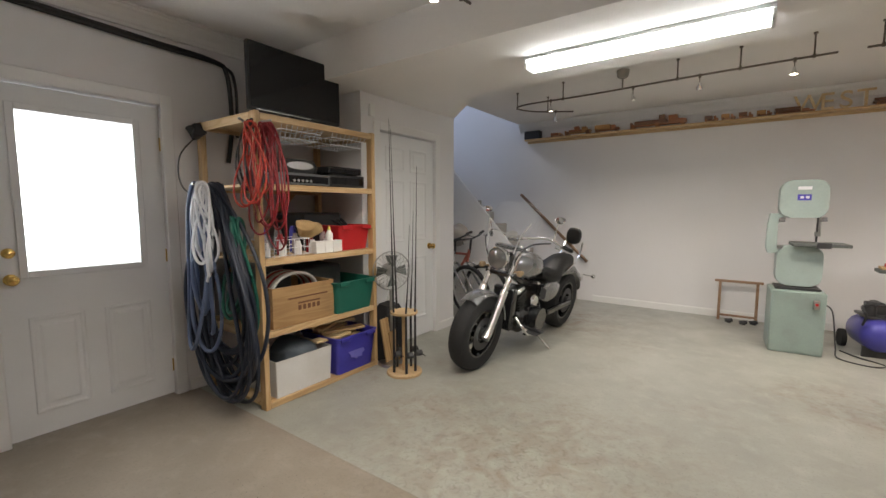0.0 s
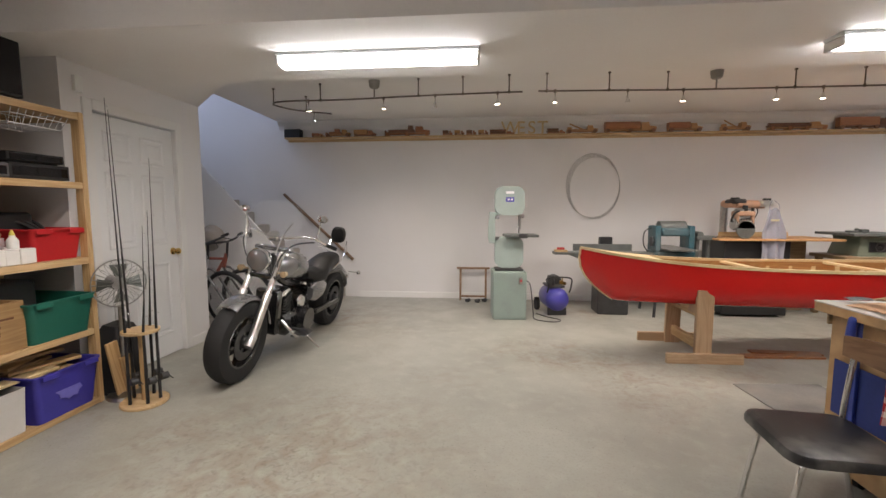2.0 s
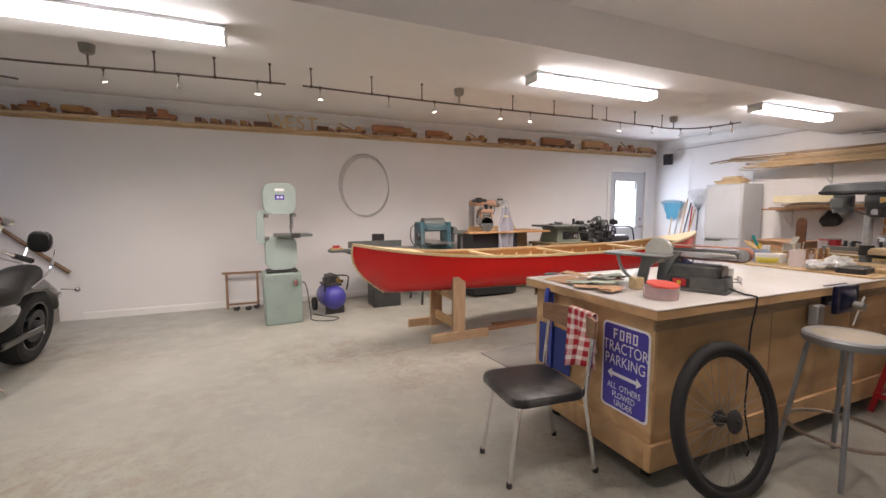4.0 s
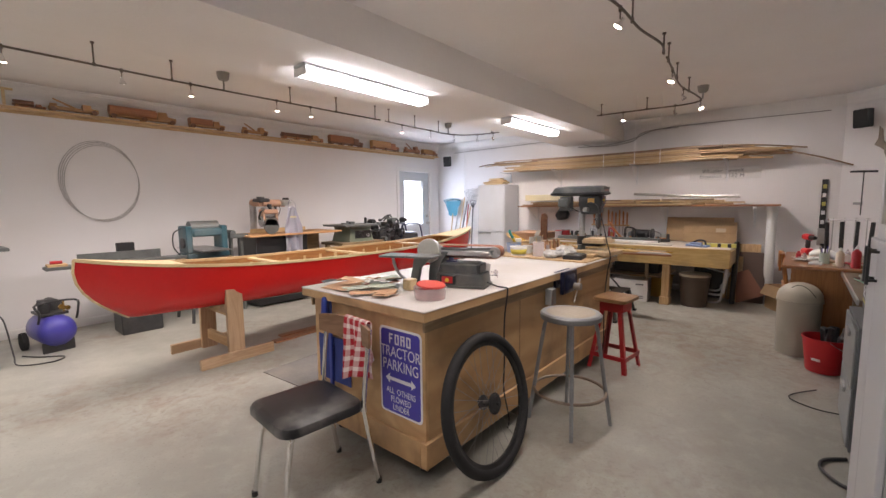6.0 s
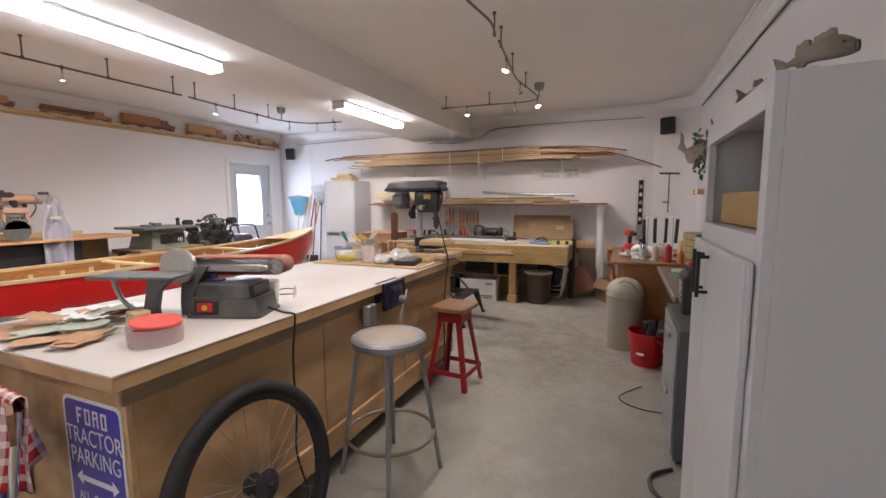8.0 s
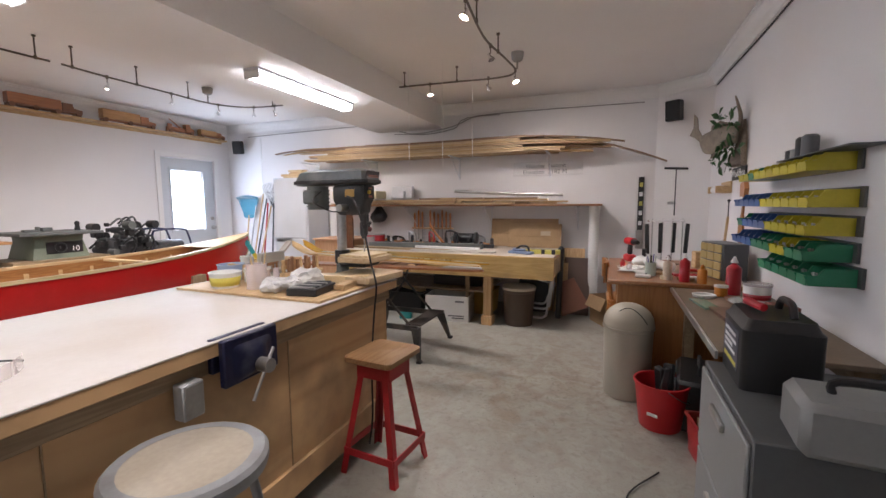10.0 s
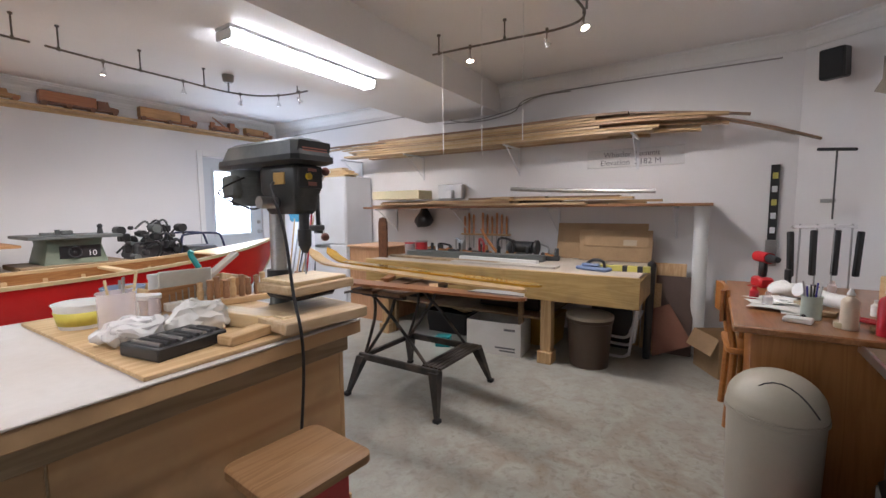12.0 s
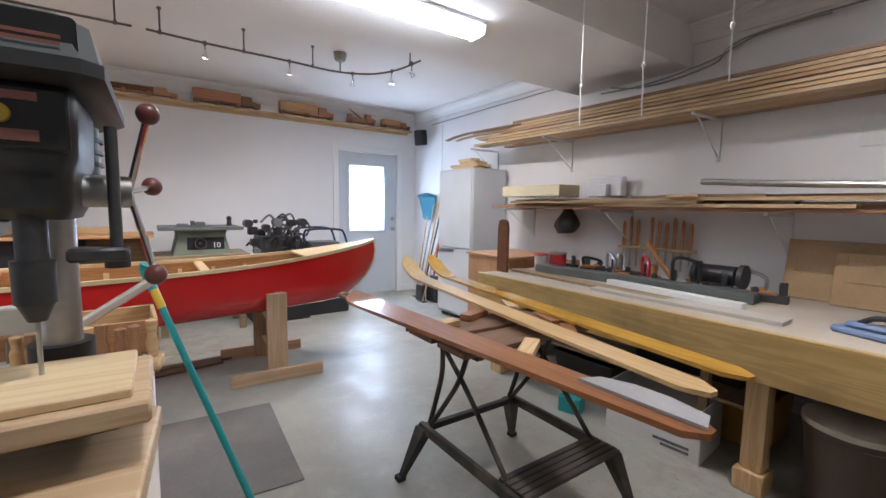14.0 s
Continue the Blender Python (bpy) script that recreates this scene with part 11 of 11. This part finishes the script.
for k in range(24):
    a = 2 * math.pi * k / 24
    for yy in (-0.07, 0.03):
        tube(bm, [(0.03 * math.cos(a), yy - 0.015, 0.82 + 0.03 * math.sin(a)), (0.12 * math.cos(a), yy, 0.82 + 0.12 * math.sin(a)), (0.165 * math.cos(a), -0.02, 0.82 + 0.165 * math.sin(a))], 0.0018, 4)
torus(bm, (0, 0, 0), 0.165, 0.005, 36, 6, Matrix.Translation((0, -0.02, 0.82)) @ RX)
part("cage", bm, STEEL, fn)
bm = B()
for k in range(4):
    a = math.pi / 2 * k
    loft(bm, [[Vector((r * math.cos(a + q), -0.02 + (0.02 if q > 0 else -0.02) + dd, 0.82 + r * math.sin(a + q))) for q, dd in ((-0.35, 0), (0.35, 0), (0.35, 0.002), (-0.35, 0.002))] for r in (0.04, 0.09, 0.14)])
bmesh.ops.recalc_face_normals(bm, faces=bm.faces)
part("blade", bm, mat("fan_grey", (0.12, 0.13, 0.12), 0.5), fn)
bm = B(); loft(bm, [[Vector((x, y, z)) for x, y in rounded(w, d, 0.05, 4)] for z, w, d in ((0, 0.22, 0.24), (0.1, 0.26, 0.28), (0.4, 0.24, 0.24), (0.5, 0.16, 0.16))]); crumple(bm, 0.015, 10, 9)
solo("black_pack", bm, mat("black_nylon", (0.02, 0.02, 0.022), 0.7, fine=200), "black nylon pack standing by the rack", "bag", at(-0.62, 4.72, 0))
for i in range(2):
    bm = B(); box(bm, -0.04, 0.04, -0.01, 0.01, 0, 0.42 - 0.12 * i, 0.002)
    solo("standing_board", bm, PINE, "short board leaning on the rack", "board", pose(-0.5 + 0.03 * i, 4.6 + 0.05 * i, 0, 0, -9, 80), "standing boards")
bm = B(); box(bm, 0, 0.03, -0.03, 0.03, -0.055, 0.055, 0.004)
solo("wall_thermostat", bm, WHITEP, "small white control box above the closet door", "control box", at(CX, 4.68, 2.2))

# ---- motorcycle ----
MSIL = mat("bike_silver", (0.3, 0.3, 0.31), 0.25, 0.7, var=0.06, coat=0.5)
MBLK = mat("bike_black", (0.012, 0.012, 0.013), 0.18, var=0.1, coat=0.6)
LEATH = mat("seat_leather", (0.008, 0.008, 0.008), 0.42, var=0.2, scale=12)
lean = Matrix.Rotation(radians(8), 4, "Y")     # leans to its left, on the stand
mo = thing("motorcycle", "black and silver cruiser motorcycle leaning on its kickstand", "motorcycle", at(0.125, 4.94, 0, -3.0) @ lean)
def wheel(name, y, r, w, rimr, parent, spokes):
    wv = new(name); wv.parent = parent; wv.matrix_basis = Matrix.Translation((0, y, r)) @ RY
    bm = B()
    prof = [(rimr, -w * 0.42), (r - w * 0.3, -w * 0.5), (r - w * 0.12, -w * 0.42), (r - w * 0.02, -w * 0.2), (r, 0), (r - w * 0.02, w * 0.2), (r - w * 0.12, w * 0.42), (r - w * 0.3, w * 0.5), (rimr, w * 0.42)]
    lathe(bm, prof, 48, cap=False)
    part("tyre", bm, RUBBER, wv)
    bm = B(); lathe(bm, [(rimr + 0.004, -w * 0.42), (rimr - 0.015, -w * 0.4), (rimr - 0.03, -w * 0.2), (rimr - 0.03, w * 0.2), (rimr - 0.015, w * 0.4), (rimr + 0.004, w * 0.42)], 48, cap=False)
    part("rim", bm, MBLK, wv)
    bm = B(); rod(bm, (0, 0, -w * 0.55), (0, 0, w * 0.55), 0.05, n=18)
    part("hub", bm, DARKST, wv)
    for k in range(spokes):
        a = 2 * math.pi * k / spokes
        c, s = math.cos(a), math.sin(a)
        bm = B()
        loft(bm, [[Vector((c * rr - s * ww, s * rr + c * ww, zz)) for ww, zz in ((-hw, -0.018), (hw, -0.018), (hw, 0.018), (-hw, 0.018))] for rr, hw in ((0.04, 0.022), (rimr * 0.6, 0.014), (rimr - 0.02, 0.026))])
        bmesh.ops.recalc_face_normals(bm, faces=bm.faces)
        part("spoke", bm, MBLK, wv)
    for zz in (-w * 0.42, w * 0.42):
        bm = B(); lathe(bm, [(0.08, zz - 0.003), (0.14, zz - 0.003), (0.14, zz + 0.003), (0.08, zz + 0.003), (0.08, zz - 0.003)], 32, cap=False)
        part("brake_disc", bm, DARKST, wv)
    return wv
wheel("front_wheel", 0, 0.325, 0.15, 0.205, mo, 5)
wheel("rear_wheel", 1.68, 0.325, 0.2, 0.21, mo, 5)
for s in (-1, 1):
    bm = B(); rod(bm, (s * 0.105, 0.0, 0.325), (s * 0.105, 0.19, 0.68), 0.031, n=16); rod(bm, (s * 0.105, -0.03, 0.3), (s * 0.105, 0.03, 0.37), 0.035, n=14)
    part("fork_lower", bm, ALU, mo)
    bm = B(); rod(bm, (s * 0.105, 0.19, 0.68), (s * 0.105, 0.38, 1.04), 0.024, n=16)
    part("fork_tube", bm, CHROME, mo)
for z, y in ((0.8, 0.265), (1.02, 0.37)):
    bm = B(); box(bm, -0.14, 0.14, y - 0.035, y + 0.045, z - 0.018, z + 0.018, 0.01)
    part("fork_yoke", bm, MBLK, mo)
bm = B(); rings = []
for i in range(17):
    t = radians(58 + 112 * i / 16)
    wv_ = 0.082
    rings.append([Vector((wv_ * math.sin(q) * 1.0, 0.345 * -math.cos(t) * (1 - 0.0) * (1 - 0.06 * (1 - math.cos(q))), 0.325 + 0.365 * math.sin(t) * (1 - 0.09 * (1 - math.cos(q))))) for q in [radians(-85 + 170 * k / 8) for k in range(9)]] +
                 [Vector((wv_ * 0.94 * math.sin(q), 0.338 * -math.cos(t) * (1 - 0.06 * (1 - math.cos(q))), 0.325 + 0.355 * math.sin(t) * (1 - 0.09 * (1 - math.cos(q))))) for q in [radians(85 - 170 * k / 8) for k in range(9)]])
loft(bm, rings); bmesh.ops.recalc_face_normals(bm, faces=bm.faces)
part("front_fender", bm, MSIL, mo, "silver front fender")
bm = B(); lathe(bm, [(0.0, -0.08), (0.06, -0.075), (0.1, -0.03), (0.112, 0.02), (0.117, 0.05), (0.117, 0.062), (0.108, 0.066)], 30, Matrix.Translation((0, 0.22, 0.94)) @ RX @ Matrix.Scale(0.84, 4), cap=False)
part("headlight_shell", bm, CHROME, mo)
bm = B(); lathe(bm, [(0.0, 0.075), (0.06, 0.072), (0.106, 0.06), (0.104, 0.055), (0.0, 0.05)], 30, Matrix.Translation((0, 0.22, 0.94)) @ RX @ Matrix.Scale(0.84, 4))
part("headlight_lens", bm, mat("lens_glass", (0.3, 0.3, 0.3), 0.08, 0.7, var=0.1), mo, "round headlight lens")
for s in (-1, 1):
    bm = B(); lathe(bm, [(0.0, -0.03), (0.03, -0.02), (0.036, 0.02), (0.0, 0.03)], 16, Matrix.Translation((s * 0.19, 0.26, 0.84)) @ RX @ Matrix.Diagonal((0.75, 0.75, 1, 1))); rod(bm, (s * 0.1, 0.28, 0.84), (s * 0.17, 0.26, 0.84), 0.008, n=8)
    part("turn_signal", bm, mat("amber_lens", (0.45, 0.33, 0.2), 0.15, 0.4) if s < 0 else bpy.data.materials["amber_lens"], mo, "amber turn signal")
    bm = B(); tube(bm, spline([(0, 0.42, 1.08), (s * 0.12, 0.43, 1.12), (s * 0.27, 0.5, 1.14), (s * 0.38, 0.64, 1.07)], 6), 0.012, 10)
    part("handlebar", bm, CHROME, mo)
    bm = B(); rod(bm, (s * 0.365, 0.62, 1.08), (s * 0.42, 0.72, 1.04), 0.018, n=12)
    part("grip", bm, RUBBER, mo)
    bm = B(); tube(bm, spline([(s * 0.31, 0.55, 1.11), (s * 0.33, 0.52, 1.2), (s * 0.35, 0.5, 1.29)], 5), 0.006, 8)
    part("mirror_stem", bm, CHROME, mo)
    bm = B(); lathe(bm, [(0.0, -0.02), (0.05, -0.016), (0.062, 0.0), (0.062, 0.008), (0.0, 0.008)], 20, Matrix.Translation((s * 0.36, 0.5, 1.31)) @ Matrix.Rotation(radians(-90), 4, "X") @ Matrix.Diagonal((0.8, 0.5, 1, 1)))
    part("mirror", bm, CHROME, mo)
    bm = B(); rod(bm, (s * 0.33, 0.55, 1.07), (s * 0.44, 0.57, 1.04), 0.005, n=6)
    part("lever", bm, CHROME, mo)
# clear windscreen
bm = B()
loft(bm, [[Vector((u * w, y + 0.05 * u * u + t, z)) for u, t in [(-1 + k / 4, 0) for k in range(9)] + [(1 - k / 4, 0.004) for k in range(9)]] for z, y, w in ((1.0, 0.2, 0.2), (1.12, 0.25, 0.25), (1.27, 0.32, 0.25), (1.38, 0.37, 0.2), (1.42, 0.39, 0.1))])
bmesh.ops.recalc_face_normals(bm, faces=bm.faces)
part("windscreen", bm, mat("clear_screen", (0.8, 0.82, 0.84), 0.1, var=0.02, alpha=0.04, bump=0), mo, "clear windscreen")
# tank, seats, engine
def blob(secs, n=16):
    """Loft of rounded cross-sections along y: (y, half width, bottom, top)."""
    b2 = B()
    loft(b2, [[Vector((w * math.copysign(abs(math.cos(t)) ** 0.75, math.cos(t)), y, (z0 + z1) / 2 + (z1 - z0) / 2 * math.copysign(abs(math.sin(t)) ** 0.8, math.sin(t)))) for t in [2 * math.pi * k / n for k in range(n)]] for y, w, z0, z1 in secs])
    bmesh.ops.recalc_face_normals(b2, faces=b2.faces)
    return b2
part("fuel_tank", blob([(0.46, 0.05, 0.76, 0.88), (0.52, 0.115, 0.73, 0.94), (0.64, 0.15, 0.71, 0.97), (0.79, 0.145, 0.71, 0.94), (0.92, 0.1, 0.71, 0.86), (1.0, 0.05, 0.71, 0.78)]), MSIL, mo, "silver teardrop fuel tank")
part("seat", blob([(0.96, 0.08, 0.66, 0.76), (1.05, 0.14, 0.6, 0.75), (1.25, 0.155, 0.58, 0.74), (1.35, 0.13, 0.62, 0.82), (1.5, 0.12, 0.64, 0.86), (1.68, 0.1, 0.7, 0.86)]), LEATH, mo)
part("backrest", blob([(1.8, 0.07, 0.98, 1.12), (1.815, 0.085, 0.95, 1.14), (1.845, 0.085, 0.95, 1.14), (1.86, 0.07, 0.98, 1.12)]), LEATH, mo, "black padded backrest")
for s in (-1, 1):
    bm = B(); tube(bm, spline([(s * 0.12, 1.45, 0.7), (s * 0.11, 1.76, 0.8), (s * 0.1, 1.87, 0.98)], 5), 0.01, 8)
    part("backrest_bar", bm, CHROME, mo)
part("rear_fender", blob([(1.3, 0.1, 0.6, 0.72), (1.5, 0.115, 0.62, 0.76), (1.75, 0.115, 0.6, 0.74), (1.95, 0.11, 0.48, 0.64), (2.03, 0.1, 0.38, 0.5)]), MBLK, mo)
for s in (-1, 1):
    part("side_cover", (lambda b2: (bmesh.ops.translate(b2, vec=(s * 0.13, 0, 0), verts=b2.verts), b2)[1])(blob([(0.92, 0.03, 0.48, 0.6), (1.0, 0.045, 0.44, 0.64), (1.16, 0.045, 0.46, 0.64), (1.26, 0.02, 0.52, 0.6)])), MSIL, mo)
bm = B()
box(bm, -0.12, 0.12, 0.55, 1.0, 0.2, 0.42, 0.04); rod(bm, (0.1, 0.8, 0.32), (0.2, 0.8, 0.32), 0.11, n=24); rod(bm, (-0.2, 0.8, 0.32), (-0.1, 0.8, 0.32), 0.1, n=24)
part("crankcase", bm, MBLK, mo)
for y0, ang in ((0.62, 22), (0.86, -22)):
    M_ = Matrix.Translation((0, y0 + 0.03, 0.4)) @ Matrix.Rotation(radians(ang), 4, "X")
    for k in range(6):
        bm = B(); box(bm, -0.085, 0.085, -0.075, 0.075, 0.02 + 0.03 * k, 0.036 + 0.03 * k, 0.004, M_)
        part("cylinder_fin", bm, MBLK, mo)
    bm = B(); box(bm, -0.065, 0.065, -0.055, 0.055, 0.0, 0.2, 0.0, M_)
    part("cylinder", bm, MBLK, mo)
    bm = B(); box(bm, -0.08, 0.08, -0.07, 0.07, 0.2, 0.25, 0.02, M_)
    part("cylinder_head", bm, CHROME, mo)
bm = B(); box(bm, -0.11, 0.11, 0.36, 0.43, 0.27, 0.66, 0.015)
part("radiator", bm, MBLK, mo)
for k, z in enumerate((0.2, 0.28)):
    bm = B(); P_ = spline([(-0.12, 0.6, 0.4), (-0.2, 0.55, z + 0.05), (-0.2, 0.8, z), (-0.21, 1.2, z), (-0.22, 2.05, z + 0.06)], 6)
    tube(bm, P_, [0.024 if i < 18 else 0.042 for i in range(len(P_))], 12)
    part("exhaust", bm, CHROME, mo)
bm = B(); tube(bm, spline([(0, 0.38, 0.96), (0, 0.55, 0.72), (0, 1.0, 0.6), (0, 1.4, 0.56), (0, 1.65, 0.34)], 6), 0.035, 8); box(bm, 0.1, 0.14, 1.1, 1.7, 0.28, 0.34, 0.01); box(bm, -0.14, -0.1, 1.1, 1.7, 0.28, 0.34, 0.01)
part("frame", bm, MBLK, mo)
bm = B(); rod(bm, (0.13, 0.78, 0.22), (0.36, 0.9, -0.03), 0.011, n=10); box(bm, 0.33, 0.4, 0.86, 0.94, -0.042, -0.034, 0.002)
part("kickstand", bm, CHROME, mo)
for s in (-1, 1):
    bm = B(); rod(bm, (s * 0.12, 0.62, 0.27), (s * 0.3, 0.6, 0.27), 0.014, n=10); box(bm, s * 0.24 - 0.06, s * 0.24 + 0.06, 0.52, 0.7, 0.25, 0.262, 0.004)
    part("footboard", bm, DARKST, mo)
bm = B(); box(bm, 0.06, 0.1, 2.02, 2.08, 0.5, 0.56, 0.01); rod(bm, (0.12, 1.98, 0.6), (0.22, 2.0, 0.6), 0.006, n=6); ball(bm, (0.24, 2.0, 0.6), 0.025)
part("tail_lamp", bm, CHROME, mo)
for s in (-1, 1):
    bm = B(); tube(bm, spline([(s * 0.3, 0.52, 1.1), (s * 0.22, 0.3, 1.08), (s * 0.14, 0.24, 0.95), (s * 0.1, 0.34, 0.82)], 5), 0.006, 6)
    part("control_cable", bm, BLACK, mo)

for s in (-1, 1):
    bm = B(); lathe(bm, [(0.0, 0.0), (0.055, 0.0), (0.062, 0.012), (0.05, 0.03), (0.0, 0.036)], 22, Matrix.Translation((s * 0.115, 0.74, 0.5)) @ Matrix.Rotation(radians(90 * s), 4, "Y"))
    part("air_cleaner", bm, CHROME, mo)
    bm = B(); tube(bm, spline([(s * 0.13, 0.2, 1.0), (s * 0.16, 0.24, 1.16), (s * 0.2, 0.3, 1.26)], 5), 0.006, 8)
    part("screen_stay", bm, CHROME, mo)
    bm = B(); tube(bm, spline([(s * 0.12, 0.42, 0.4), (s * 0.2, 0.46, 0.3), (s * 0.21, 0.56, 0.22), (s * 0.14, 0.6, 0.2)], 5), 0.013, 8)
    part("engine_guard", bm, CHROME, mo)
bm = B(); lathe(bm, [(0.0, 0.0), (0.045, 0.0), (0.05, 0.008), (0.044, 0.02), (0.0, 0.022)], 22, Matrix.Translation((0, 0.66, 0.968)))
part("fuel_cap", bm, CHROME, mo)
bm = B(); lathe(bm, [(0.0, -0.03), (0.045, -0.028), (0.055, 0.0), (0.05, 0.012), (0.0, 0.014)], 22, Matrix.Translation((0, 0.37, 1.13)) @ Matrix.Rotation(radians(30), 4, "X"))
part("speedometer", bm, CHROME, mo)

# ---- bicycles behind the motorcycle ----
def bicycle(m, paint, label):
    bi = thing("bicycle", label, "bicycle", m, "bicycles")
    for y in (0.0, 1.02):
        wv = new("bike_wheel"); wv.parent = bi; wv.matrix_basis = Matrix.Translation((0, y, 0.34)) @ RY
        bm = B(); torus(bm, (0, 0, 0), 0.312, 0.026, 40, 8); part("tyre", bm, RUBBER, wv)
        bm = B(); torus(bm, (0, 0, 0), 0.283, 0.009, 40, 6); part("rim", bm, ALU, wv)
        bm = B()
        for k in range(24):
            a = 2 * math.pi * k / 24
            rod(bm, (0.02 * math.cos(a), 0.02 * math.sin(a), 0.02 * (-1) ** k), (0.28 * math.cos(a), 0.28 * math.sin(a), 0), 0.0012, n=4)
        part("spokes", bm, STEEL, wv)
        bm = B(); rod(bm, (0, 0, -0.05), (0, 0, 0.05), 0.02, n=12); part("hub", bm, DARKST, wv)
    hd, bb_, st_ = Vector((0, 0.24, 0.78)), Vector((0, 0.62, 0.3)), Vector((0, 0.76, 0.78))
    for p, q, r in ((hd, bb_, 0.019), (hd, st_, 0.016), (bb_, st_, 0.016), (bb_ + Vector((0.04, 0, 0)), Vector((0.05, 1.02, 0.34)), 0.01), (bb_ - Vector((0.04, 0, 0)), Vector((-0.05, 1.02, 0.34)), 0.01),
                    (st_, Vector((0.05, 1.02, 0.34)), 0.009), (st_, Vector((-0.05, 1.02, 0.34)), 0.009), (hd + Vector((0, -0.03, 0.06)), hd + Vector((0, 0.03, -0.1)), 0.022)):
        bm = B(); rod(bm, p, q, r, n=10); part("frame_tube", bm, paint, bi)
    for s in (-1, 1):
        bm = B(); tube(bm, spline([hd + Vector((s * 0.0, 0.03, -0.1)), Vector((s * 0.055, 0.2, 0.64)), Vector((s * 0.055, 0.0, 0.34))], 4), 0.014, 8); part("fork_blade", bm, MSIL, bi)
        bm = B(); tube(bm, spline([(0, 0.17, 0.98), (s * 0.12, 0.15, 1.0), (s * 0.3, 0.2, 1.02)], 4), 0.012, 8); part("handlebar", bm, BLACK, bi)
        bm = B(); rod(bm, (s * 0.2, 0.175, 1.015), (s * 0.31, 0.205, 1.02), 0.017, n=10); part("grip", bm, RUBBER, bi)
        bm = B(); rod(bm, (s * 0.19, 0.16, 1.0), (s * 0.26, 0.09, 0.97), 0.005, n=6); part("brake_lever", bm, BLACK, bi)
    bm = B(); rod(bm, (0, 0.21, 0.8), (0, 0.17, 0.99), 0.014, n=8); part("stem", bm, BLACK, bi)
    bm = B(); rod(bm, st_, (0, 0.8, 0.93), 0.013, n=8); part("seat_post", bm, ALU, bi)
    part("saddle", blob([(0.66, 0.02, 0.92, 0.95), (0.78, 0.04, 0.92, 0.965), (0.9, 0.085, 0.915, 0.975), (0.95, 0.08, 0.92, 0.97)]), BLACK, bi)
    bm = B(); rod(bm, (0.03, 0.62, 0.3), (0.04, 0.62, 0.3), 0.09, n=24); rod(bm, (0.05, 0.62, 0.3), (0.06, 0.66, 0.14), 0.009, n=8); rod(bm, (-0.05, 0.62, 0.3), (-0.06, 0.58, 0.46), 0.009, n=8); box(bm, 0.06, 0.14, 0.62, 0.7, 0.125, 0.15, 0.005)
    part("crankset", bm, DARKST, bi)
    return bi
bicycle(at(-0.71, 6.3, 0, 76) @ Matrix.Rotation(radians(-7), 4, "Y"), mat("bike_white", (0.5, 0.5, 0.52), 0.3), "white and black mountain bicycle leaning on the wall")
bicycle(at(-0.62, 6.54, 0, 84) @ Matrix.Rotation(radians(-8), 4, "Y"), mat("bike_red", (0.35, 0.1, 0.07), 0.3), "red and grey mountain bicycle leaning on another")
bm = B(); bmesh.ops.create_icosphere(bm, subdivisions=4, radius=0.2); bmesh.ops.scale(bm, vec=(1.1, 0.8, 0.7), verts=bm.verts); crumple(bm, 0.06, 7, 8)
solo("plastic_cover", bm, mat("beige_cloth", (0.36, 0.33, 0.3), 0.7, var=0.15), "crumpled pale plastic cover over the bicycles", "cover", at(-1.2, 6.62, 1.0))
